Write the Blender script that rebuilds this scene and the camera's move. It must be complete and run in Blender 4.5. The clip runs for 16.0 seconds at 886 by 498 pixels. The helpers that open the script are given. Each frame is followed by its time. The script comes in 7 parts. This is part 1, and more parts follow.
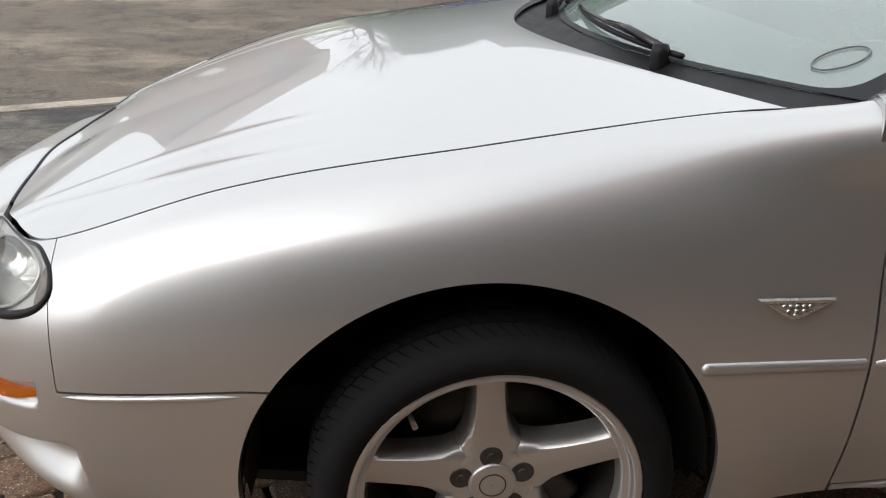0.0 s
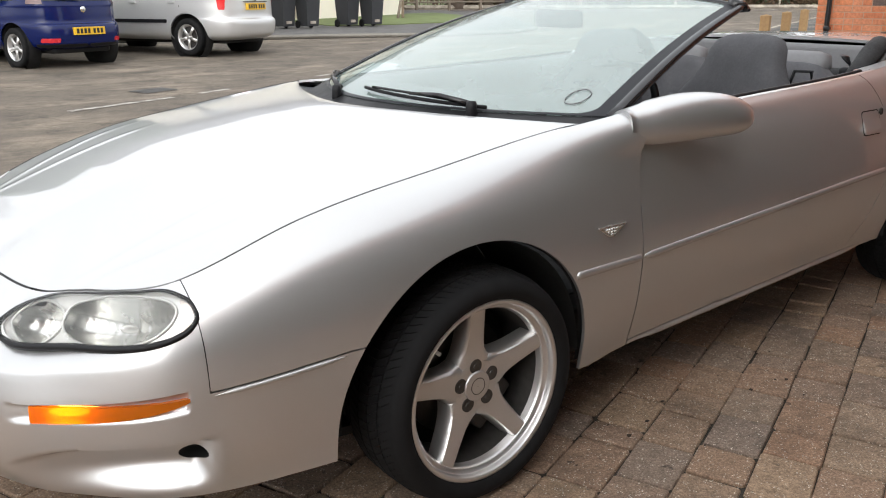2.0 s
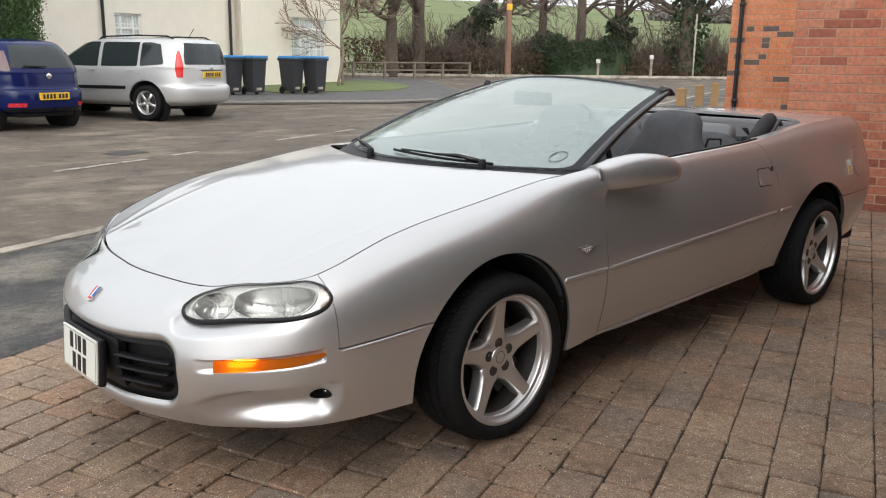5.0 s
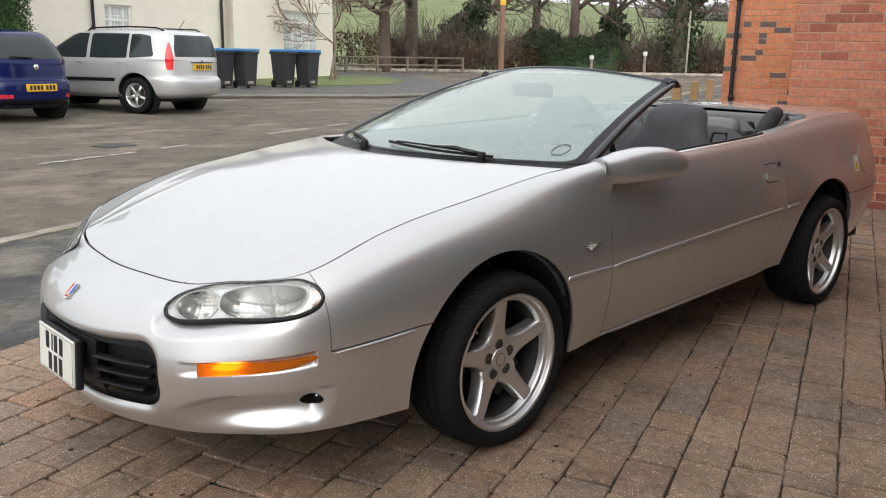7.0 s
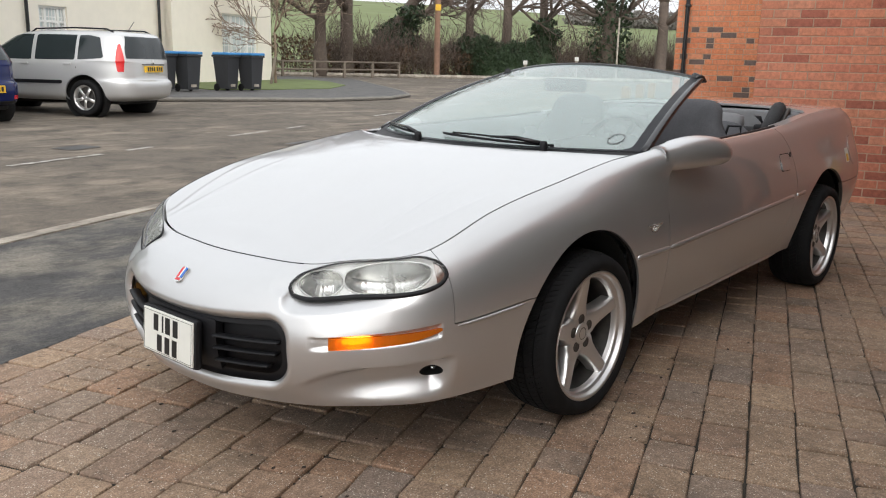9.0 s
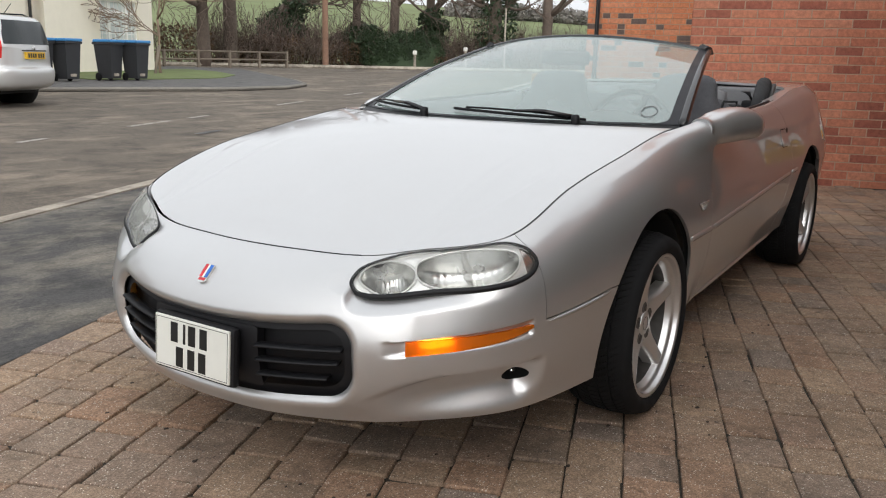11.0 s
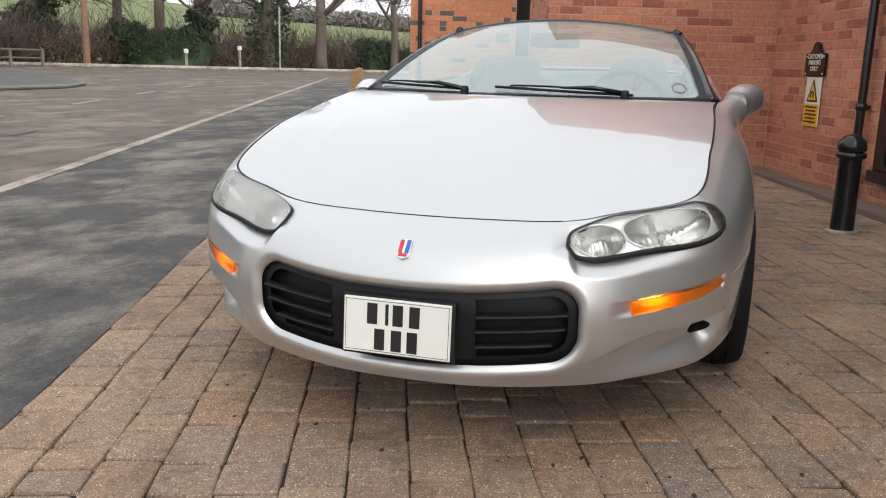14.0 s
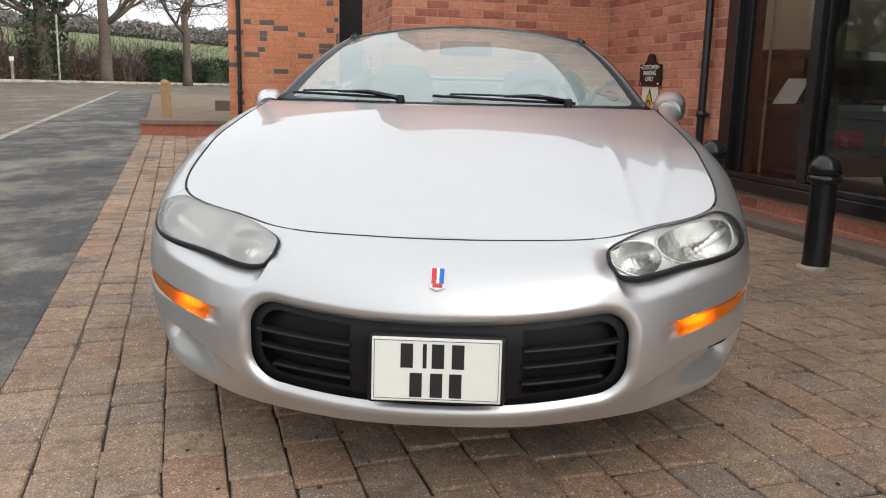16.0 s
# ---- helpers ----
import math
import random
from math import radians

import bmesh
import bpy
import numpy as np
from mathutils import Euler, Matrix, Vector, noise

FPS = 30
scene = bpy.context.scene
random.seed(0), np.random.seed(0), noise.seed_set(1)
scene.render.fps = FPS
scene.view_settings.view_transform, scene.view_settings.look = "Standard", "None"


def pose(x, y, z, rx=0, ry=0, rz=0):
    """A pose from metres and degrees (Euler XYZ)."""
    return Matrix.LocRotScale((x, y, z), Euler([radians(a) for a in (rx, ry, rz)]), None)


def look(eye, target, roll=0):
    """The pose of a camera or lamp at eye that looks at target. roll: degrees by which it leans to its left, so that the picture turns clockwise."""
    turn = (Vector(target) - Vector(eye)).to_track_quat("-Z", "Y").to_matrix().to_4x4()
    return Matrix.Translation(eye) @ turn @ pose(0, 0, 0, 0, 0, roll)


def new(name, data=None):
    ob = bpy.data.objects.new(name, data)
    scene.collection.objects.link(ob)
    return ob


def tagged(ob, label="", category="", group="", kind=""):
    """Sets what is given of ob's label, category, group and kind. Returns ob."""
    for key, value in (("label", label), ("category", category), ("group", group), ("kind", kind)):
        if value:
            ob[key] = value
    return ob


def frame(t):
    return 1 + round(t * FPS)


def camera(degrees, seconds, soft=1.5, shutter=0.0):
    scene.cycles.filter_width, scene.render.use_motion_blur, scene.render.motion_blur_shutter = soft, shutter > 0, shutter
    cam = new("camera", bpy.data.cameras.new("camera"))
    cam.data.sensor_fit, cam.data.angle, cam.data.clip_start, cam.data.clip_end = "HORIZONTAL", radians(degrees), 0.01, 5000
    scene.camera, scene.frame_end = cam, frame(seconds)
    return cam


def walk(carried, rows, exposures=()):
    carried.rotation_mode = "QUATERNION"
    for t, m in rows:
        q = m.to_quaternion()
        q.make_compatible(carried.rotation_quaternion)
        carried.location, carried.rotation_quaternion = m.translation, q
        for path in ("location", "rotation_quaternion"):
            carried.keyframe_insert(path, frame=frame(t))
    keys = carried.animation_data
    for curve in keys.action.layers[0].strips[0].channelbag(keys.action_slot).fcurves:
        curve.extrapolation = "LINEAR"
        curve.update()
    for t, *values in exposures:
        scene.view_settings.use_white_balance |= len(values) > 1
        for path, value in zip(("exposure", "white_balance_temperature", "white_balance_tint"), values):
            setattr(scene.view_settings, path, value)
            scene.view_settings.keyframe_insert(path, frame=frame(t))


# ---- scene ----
cam = camera(56.0, 16.0, soft=1.1)
METRES, EYE, TILT, LEAN, TURN = 5.46, 1.194, 0.0, 0.0, 174.3
ROWS = [
    (0.0, 0.0, 0.0, 0.0, 0.58, -23.69, -1.33),
    (0.5, -0.0519, -0.0195, 0.0056, -14.56, -22.72, -0.95),
    (1.0, -0.1084, -0.0334, 0.0043, -24.74, -21.92, -0.19),
    (1.5, -0.1518, -0.0635, 0.0038, -30.04, -20.37, 0.21),
    (2.0, -0.1835, -0.081, 0.0066, -32.91, -17.0, 0.06),
    (2.5, -0.2218, -0.0944, 0.0071, -34.85, -14.61, -0.15),
    (3.0, -0.2476, -0.1126, 0.0086, -35.66, -13.47, -0.26),
    (3.5, -0.2686, -0.1375, 0.0113, -35.95, -12.83, -0.38),
    (4.0, -0.2882, -0.1559, 0.0162, -36.26, -12.62, -0.51),
    (4.5, -0.3069, -0.168, 0.0197, -37.01, -12.63, -0.6),
    (5.0, -0.3264, -0.1798, 0.0219, -37.76, -12.66, -0.68),
    (7.5, -0.3134, -0.1397, 0.0111, -38.55, -12.92, -1.29),
    (8.0, -0.3443, -0.1224, 0.0047, -39.67, -12.71, -1.35),
    (8.5, -0.375, -0.1151, 0.0039, -41.56, -12.56, -1.27),
    (9.0, -0.41, -0.1149, 0.006, -43.28, -12.46, -1.29),
    (11.5, -0.4388, 0.0421, -0.0198, -53.9, -12.79, -1.37),
    (12.0, -0.4505, 0.0791, -0.026, -56.52, -12.62, -1.46),
    (12.5, -0.4697, 0.0977, -0.0317, -58.76, -12.4, -1.45),
    (13.0, -0.4974, 0.1125, -0.0307, -61.12, -12.26, -1.4),
    (13.5, -0.521, 0.139, -0.031, -64.12, -12.26, -1.49),
    (14.0, -0.5389, 0.1757, -0.0342, -67.62, -12.35, -1.46),
    (14.5, -0.5364, 0.2053, -0.038, -70.14, -12.37, -1.4),
    (15.0, -0.5246, 0.2296, -0.0362, -73.12, -12.0, -1.25),
    (15.5, -0.5178, 0.2543, -0.0361, -77.8, -11.46, -1.3),
    (16.0, -0.5216, 0.2864, -0.0397, -81.61, -11.19, -1.37),
]
EXPOSURES = [(0.0, 0.58), (0.5, 0.72), (1.5, 0.92), (3.5, 0.66), (9.0, 0.55), (12.0, 0.35), (14.0, 0.55), (16.0, 0.53)]
walk(cam, [(t, pose(0.198, 1.925, EYE, TILT, LEAN, TURN) @ pose(METRES * x, METRES * y, METRES * z, 90 + pitch, roll, yaw)) for t, x, y, z, yaw, pitch, roll in ROWS], EXPOSURES)

# ---- world, sun ----
SUN_EL, SUN_AZ = 31.0, 42.0
world = bpy.data.worlds.new("sky")
scene.world = world
world.use_nodes = True
wn = world.node_tree
wn.nodes.clear()
sky = wn.nodes.new("ShaderNodeTexSky")
sky.sky_type = "NISHITA"
sky.sun_disc = False
sky.sun_elevation, sky.sun_rotation = radians(SUN_EL), radians(90 - SUN_AZ)
sky.air_density, sky.dust_density, sky.ozone_density = 1.0, 6.0, 1.0
veil = wn.nodes.new("ShaderNodeHueSaturation")
veil.inputs["Saturation"].default_value = 0.12
veil.inputs["Value"].default_value = 1.0
# an even layer of cloud over most of the clear sky
cloud = wn.nodes.new("ShaderNodeMix")
cloud.data_type = "RGBA"
cloud.inputs[0].default_value = 0.72
cloud.inputs[7].default_value = (8.0, 8.25, 8.6, 1.0)
back = wn.nodes.new("ShaderNodeBackground")
# cloud is brighter overhead than at the horizon
aim = wn.nodes.new("ShaderNodeTexCoord")
height = wn.nodes.new("ShaderNodeSeparateXYZ")
depth = wn.nodes.new("ShaderNodeMapRange")
depth.inputs["To Min"].default_value, depth.inputs["To Max"].default_value = 0.112, 0.144
wn.links.new(aim.outputs["Generated"], height.inputs[0])
wn.links.new(height.outputs["Z"], depth.inputs["Value"])
wn.links.new(depth.outputs["Result"], back.inputs["Strength"])
wout = wn.nodes.new("ShaderNodeOutputWorld")
wn.links.new(sky.outputs["Color"], veil.inputs["Color"])
wn.links.new(veil.outputs["Color"], cloud.inputs[6])
wn.links.new(cloud.outputs[2], back.inputs["Color"])
wn.links.new(back.outputs["Background"], wout.inputs["Surface"])

sun = new("sun", bpy.data.lights.new("sun", "SUN"))
sun.data.energy, sun.data.angle, sun.data.color = 0.60, radians(60), (1.0, 0.97, 0.93)
sun_dir = Vector((math.cos(radians(SUN_EL)) * math.cos(radians(SUN_AZ)), math.cos(radians(SUN_EL)) * math.sin(radians(SUN_AZ)), math.sin(radians(SUN_EL))))
sun.matrix_world = look(sun_dir * 50, (0, 0, 0))

# ---- materials ----
class Nodes:
    """A small builder for one node material."""

    def __init__(self, name):
        self.mat = bpy.data.materials.new(name)
        self.mat.use_nodes = True
        self.tree = self.mat.node_tree
        self.bsdf = self.tree.nodes["Principled BSDF"]
        self.coord = self.tree.nodes.new("ShaderNodeTexCoord").outputs["Object"]

    def add(self, kind, **values):
        node = self.tree.nodes.new(kind)
        for key, value in values.items():
            node.inputs[key.replace("_", " ")].default_value = value
        return node

    def link(self, a, b):
        self.tree.links.new(a, b)

    def noise(self, scale, detail=4.0, rough=0.6, vector=None, stretch=None):
        node = self.add("ShaderNodeTexNoise", Scale=scale, Detail=detail, Roughness=rough)
        src = vector or self.coord
        if stretch:
            mapping = self.add("ShaderNodeMapping")
            mapping.inputs["Scale"].default_value = stretch
            self.link(src, mapping.inputs["Vector"])
            src = mapping.outputs["Vector"]
        self.link(src, node.inputs["Vector"])
        return node.outputs["Fac"]

    def ramp(self, fac, stops):
        node = self.tree.nodes.new("ShaderNodeValToRGB")
        el = node.color_ramp.elements
        while len(el) < len(stops):
            el.new(0.5)
        for e, (pos, col) in zip(el, stops):
            e.position = pos
            e.color = (*col, 1) if not isinstance(col, (int, float)) else (col, col, col, 1)
        self.link(fac, node.inputs["Fac"])
        return node.outputs["Color"]

    def mix(self, fac, a, b, mode="MIX"):
        node = self.tree.nodes.new("ShaderNodeMix")
        node.data_type, node.blend_type = "RGBA", mode
        for sock, v in ((node.inputs[0], fac), (node.inputs[6], a), (node.inputs[7], b)):
            if isinstance(v, bpy.types.NodeSocket):
                self.link(v, sock)
            elif isinstance(v, (int, float)):
                sock.default_value = v
            else:
                sock.default_value = (*v, 1)
        return node.outputs[2]

    def math(self, op, a, b=0.0):
        node = self.tree.nodes.new("ShaderNodeMath")
        node.operation = op
        for sock, v in zip(node.inputs, (a, b)):
            if isinstance(v, bpy.types.NodeSocket):
                self.link(v, sock)
            else:
                sock.default_value = v
        return node.outputs[0]

    def set(self, **values):
        for key, value in values.items():
            sock = self.bsdf.inputs[key.replace("_", " ")]
            if isinstance(value, bpy.types.NodeSocket):
                self.link(value, sock)
            elif isinstance(value, tuple):
                sock.default_value = (*value, 1)
            else:
                sock.default_value = value
        return self

    def bump(self, height, strength=0.3, distance=0.01):
        node = self.add("ShaderNodeBump", Strength=strength, Distance=distance)
        self.link(height, node.inputs["Height"])
        self.link(node.outputs["Normal"], self.bsdf.inputs["Normal"])
        return self


def plain(name, colour, rough=0.5, metal=0.0, vary=0.15, scale=30.0, bump=0.05, **more):
    """A surface with fine grain and broad uneven tone."""
    n = Nodes(name)
    tone = n.mix(0.5, n.noise(scale, 5), n.noise(scale * 0.08, 3))
    dark = tuple(c * (1 - vary) for c in colour)
    light = tuple(min(1, c * (1 + vary)) for c in colour)
    n.set(Base_Color=n.ramp(tone, [(0.3, dark), (0.7, light)]), Metallic=metal, **more)
    n.set(Roughness=n.ramp(n.noise(scale * 0.5, 4), [(0.3, max(0.02, rough - 0.06)), (0.7, min(1, rough + 0.06))]))
    if bump:
        n.bump(n.noise(scale * 4, 4), bump, 0.004)
    return n.mat


def car_paint(name, colour, metal=0.8, rough=0.3, dust=0.06, coat=1.62):
    n = Nodes(name)
    flake = n.noise(900, 2)
    base = n.mix(n.ramp(flake, [(0.35, 0.0), (0.65, 1.0)]), tuple(c * 0.97 for c in colour), tuple(min(1, c * 1.03) for c in colour))
    film = n.ramp(n.noise(3.0, 6, 0.7), [(0.45, 0.0), (0.75, dust)])
    n.set(Base_Color=n.mix(film, base, (0.45, 0.40, 0.34)), Metallic=metal, Coat_Weight=1.0, Coat_IOR=coat)
    n.set(Roughness=n.ramp(n.noise(60, 3), [(0.3, rough - 0.02), (0.7, rough + 0.02)]))
    n.set(Coat_Roughness=n.ramp(n.noise(14, 5), [(0.35, 0.008), (0.75, 0.028)]))
    return n.mat


def glass(name, tint, rough=0.01, haze=0.0, haze_colour=(0.62, 0.62, 0.58), ribs=False, through_film=False, ior=1.52):
    """A thin clear pane: tinted see-through, Fresnel gloss and a milky film, for wear or a painted-in sky sheen."""
    n = Nodes(name)
    t = n.tree
    clear = t.nodes.new("ShaderNodeBsdfTransparent")
    clear.inputs["Color"].default_value = (*tint, 1)
    shine = t.nodes.new("ShaderNodeBsdfGlossy")
    shine.inputs["Roughness"].default_value = rough
    fres = n.add("ShaderNodeFresnel", IOR=ior)
    body = clear.outputs[0]
    if haze:
        film = t.nodes.new("ShaderNodeBsdfDiffuse")
        film.inputs["Color"].default_value = (*haze_colour, 1)
        both = t.nodes.new("ShaderNodeMixShader")
        n.link(n.ramp(n.noise(5, 3), [(0.3, haze * 0.95), (0.7, min(1, haze * 1.05))]), both.inputs[0])
        n.link(clear.outputs[0], both.inputs[1])
        n.link(film.outputs[0], both.inputs[2])
        if through_film:
            lit = t.nodes.new("ShaderNodeBsdfTranslucent")
            lit.inputs["Color"].default_value = (*haze_colour, 1)
            pair = t.nodes.new("ShaderNodeMixShader")
            n.link(film.outputs[0], pair.inputs[1])
            n.link(lit.outputs[0], pair.inputs[2])
            n.link(pair.outputs[0], both.inputs[2])
        body = both.outputs[0]
    if ribs:
        wave = n.add("ShaderNodeTexWave", Scale=38.0)
        wave.bands_direction = "Y"
        n.link(n.coord, wave.inputs["Vector"])
        bump = n.add("ShaderNodeBump", Strength=0.5, Distance=0.004)
        n.link(wave.outputs["Fac"], bump.inputs["Height"])
        n.link(bump.outputs["Normal"], shine.inputs["Normal"])
    last = t.nodes.new("ShaderNodeMixShader")
    n.link(fres.outputs[0], last.inputs[0])
    n.link(body, last.inputs[1])
    n.link(shine.outputs[0], last.inputs[2])
    t.nodes.remove(n.bsdf)
    n.link(last.outputs[0], t.nodes["Material Output"].inputs["Surface"])
    return n.mat


M_PAINT = car_paint("silver_paint", (0.59, 0.588, 0.586), 0.82, 0.40)
M_BLACK = plain("black_plastic", (0.009, 0.009, 0.0105), 0.5, Specular_IOR_Level=0.28)
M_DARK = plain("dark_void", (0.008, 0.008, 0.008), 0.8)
M_TYRE = plain("tyre_rubber", (0.008, 0.008, 0.0085), 0.85, scale=50, Specular_IOR_Level=0.25)
M_ALLOY = car_paint("painted_alloy", (0.62, 0.61, 0.60), 0.8, 0.32, 0.04)
# the pale film paints in the sky's reflection on the windscreen
M_GLASS = glass("screen_glass", (0.72, 0.86, 0.83), haze=0.35, haze_colour=(0.60, 0.74, 0.70), ior=2.3)
M_LENS = glass("lamp_lens", (0.97, 0.97, 0.96), haze=0.025, haze_colour=(0.80, 0.80, 0.76), ior=1.45)
M_LENS2 = glass("clouded_lens", (0.92, 0.92, 0.90), haze=0.30, haze_colour=(0.84, 0.84, 0.80))
M_AMBER = glass("amber_lens", (1.0, 0.34, 0.02), haze=0.82, haze_colour=(0.97, 0.25, 0.008), ribs=True, through_film=True)
M_CHROME = plain("lamp_reflector", (0.66, 0.66, 0.64), 0.24, 0.9, 0.04, 40, 0.0)
M_BEZEL = plain("lamp_bezel", (0.86, 0.86, 0.84), 0.22, 0.35, 0.04, 40, 0.02)
M_MARKER = plain("side_marker_lens", (0.50, 0.44, 0.41), 0.12, 0.85, 0.15, 60, 0.05)
M_GLOSS_BLACK = plain("gloss_black", (0.012, 0.012, 0.013), 0.18, 0.0, 0.2, 20, 0.02)
M_PLATE = plain("plate_white", (0.74, 0.74, 0.68), 0.35, 0.0, 0.04, 20, 0.02)
M_PLATE_Y = plain("plate_yellow", (0.75, 0.45, 0.03), 0.35, 0.0, 0.04, 20, 0.02)
M_INK = plain("plate_black", (0.012, 0.012, 0.012), 0.4)
M_RED = plain("enamel_red", (0.55, 0.03, 0.04), 0.25)
M_BLUE = plain("enamel_blue", (0.02, 0.13, 0.50), 0.25)
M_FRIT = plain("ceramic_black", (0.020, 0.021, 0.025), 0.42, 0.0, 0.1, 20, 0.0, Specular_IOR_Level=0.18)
M_STEEL = plain("dark_steel", (0.10, 0.095, 0.09), 0.5, 0.8, 0.3, 40, 0.1)
M_SEAT = plain("seat_cloth", (0.085, 0.085, 0.092), 0.92, 0.0, 0.25, 120, 0.5)
M_CABIN = plain("cabin_plastic", (0.16, 0.16, 0.165), 0.6, 0.0, 0.15, 60, 0.15)
M_FABRIC = plain("black_hood_fabric", (0.02, 0.02, 0.021), 0.8, 0.0, 0.25, 150, 0.4)
M_GLOW = Nodes("lit_bulb").set(Base_Color=(1.0, 0.55, 0.1), Emission_Color=(1.0, 0.45, 0.05), Emission_Strength=8.0).mat


# ground, building and planting materials
def tarmac(name, dark, light, patch, streak=None, rough=0.85, edge=(0.47, 0.56)):
    """Old asphalt: stone grain, worn patches and fine cracks."""
    n = Nodes(name)
    grain = n.noise(220, 3, 0.7)
    worn = n.noise(1.1, 9, 0.72, stretch=streak)
    base = n.mix(n.ramp(grain, [(0.35, 0.0), (0.7, 1.0)]), dark, light)
    base = n.mix(n.ramp(worn, [(edge[0], 0.0), (edge[1], 0.9)]), base, patch)
    stain = n.ramp(n.noise(2.6, 8, 0.75), [(0.34, 0.5), (0.52, 1.0)])
    pebble = n.ramp(n.noise(70, 5, 0.8), [(0.35, 0.6), (0.5, 1.0), (0.68, 1.45)])
    base = n.mix(1.0, base, pebble, "MULTIPLY")
    base = n.mix(1.0, base, stain, "MULTIPLY")
    crack = n.add("ShaderNodeTexVoronoi", Scale=0.55)
    crack.feature = "DISTANCE_TO_EDGE"
    warp = n.add("ShaderNodeVectorMath")
    warp.operation = "ADD"
    wob = n.add("ShaderNodeTexNoise", Scale=2.0, Detail=4.0)
    n.link(n.coord, wob.inputs["Vector"])
    n.link(n.coord, warp.inputs[0])
    n.link(wob.outputs["Color"], warp.inputs[1])
    n.link(warp.outputs[0], crack.inputs["Vector"])
    line = n.ramp(n.math("ADD", crack.outputs["Distance"], n.math("MULTIPLY", n.math("SUBTRACT", 0.62, n.noise(0.9, 3)), 0.06)), [(0.003, 0.6), (0.012, 1.0)])
    n.set(Base_Color=n.mix(1.0, base, line, "MULTIPLY"), Roughness=rough)
    n.bump(n.noise(260, 3), 0.5, 0.006)
    return n.mat


def masonry(name, tones, dark=None, share=0.0, rough=0.88, speck=None):
    """Single fired or cast pieces: each has its own tone, with mottling and pits."""
    n = Nodes(name)
    geo = n.tree.nodes.new("ShaderNodeNewGeometry")
    n.coord = geo.outputs["Position"]
    info = n.tree.nodes.new("ShaderNodeObjectInfo").outputs["Random"]
    isle = geo.outputs["Random Per Island"]
    pick = n.math("FRACT", n.math("ADD", n.math("MULTIPLY", info, 7.31), isle))
    stops = [((i + 0.5) / len(tones), t) for i, t in enumerate(tones)]
    col = n.ramp(pick, stops)
    if dark:
        other = n.math("FRACT", n.math("MULTIPLY", pick, 37.7))
        col = n.mix(n.math("GREATER_THAN", other, 1 - share), col, dark)
    mottle = n.ramp(n.noise(26, 5, 0.65), [(0.3, 0.72), (0.7, 1.18)])
    col = n.mix(1.0, col, mottle, "MULTIPLY")
    broad = n.ramp(n.noise(0.9, 4), [(0.3, 0.82), (0.7, 1.1)])
    col = n.mix(1.0, col, broad, "MULTIPLY")
    if speck:
        grit = n.add("ShaderNodeTexVoronoi", Scale=130.0)
        n.link(n.coord, grit.inputs["Vector"])
        dots = n.ramp(grit.outputs["Distance"], [(0.20, 1.0), (0.32, 0.0)])
        some = n.ramp(n.noise(38, 3, 0.7), [(0.49, 0.0), (0.56, 1.0)])
        col = n.mix(n.math("MULTIPLY", dots, some), col, speck)
        coarse = n.ramp(n.noise(150, 5, 0.8), [(0.34, 0.5), (0.5, 1.0), (0.66, 1.6)])
        col = n.mix(1.0, col, coarse, "MULTIPLY")
        spots = n.ramp(n.noise(16, 3, 0.6), [(0.27, 0.4), (0.34, 1.0)])
        col = n.mix(1.0, col, spots, "MULTIPLY")
        grime = n.ramp(n.noise(2.3, 6, 0.7), [(0.30, 0.5), (0.52, 1.0)])
        col = n.mix(1.0, col, grime, "MULTIPLY")
    n.set(Base_Color=col, Roughness=rough)
    n.bump(n.noise(150, 5, 0.75), 0.7, 0.005)
    return n.mat


M_ROAD = tarmac("road_asphalt", (0.10, 0.081, 0.062), (0.175, 0.146, 0.114), (0.25, 0.205, 0.155), (0.45, 1.0, 1.0), edge=(0.50, 0.62))
M_FOOTWAY = tarmac("footway_asphalt", (0.045, 0.043, 0.042), (0.095, 0.09, 0.085), (0.23, 0.205, 0.165), (0.8, 1.3, 1.0), edge=(0.45, 0.62))
M_FOOTWAY2 = tarmac("corner_asphalt", (0.09, 0.088, 0.085), (0.16, 0.155, 0.148), (0.12, 0.115, 0.11))
stone = Nodes("kerb_stone")
stone.set(Base_Color=stone.mix(1.0, stone.mix(stone.ramp(stone.noise(2.2, 7, 0.75), [(0.40, 0.0), (0.56, 1.0)]), (0.22, 0.19, 0.155), (0.43, 0.38, 0.31)), stone.ramp(stone.noise(90, 4, 0.7), [(0.3, 0.7), (0.7, 1.2)]), "MULTIPLY"), Roughness=0.9)
stone.bump(stone.noise(80, 4), 0.3, 0.004)
M_KERB = stone.mat
M_KERB3 = plain("grey_kerb", (0.21, 0.195, 0.17), 0.9, 0.0, 0.3, 25, 0.3)
M_KERB2 = plain("brown_coping", (0.17, 0.125, 0.10), 0.9, 0.0, 0.3, 25, 0.3)
worn = Nodes("worn_white")
worn.set(Base_Color=worn.mix(worn.ramp(worn.noise(9, 7, 0.75), [(0.42, 0.0), (0.58, 0.9)]), (0.17, 0.15, 0.125), (0.52, 0.49, 0.44)), Roughness=0.85)
worn.bump(worn.noise(200, 3), 0.4, 0.004)
M_MARK = worn.mat
M_JOINT = plain("joint_soil", (0.034, 0.028, 0.020), 0.95, 0.0, 0.5, 40, 0.4)
M_MORTAR = plain("mortar", (0.46, 0.32, 0.23), 0.92, 0.0, 0.2, 30, 0.3)
M_BRICK = masonry("red_brick", [(0.557, 0.215, 0.128), (0.588, 0.247, 0.149), (0.473, 0.168, 0.103), (0.598, 0.263, 0.164), (0.514, 0.191, 0.121)], (0.36, 0.122, 0.080), 0.16)
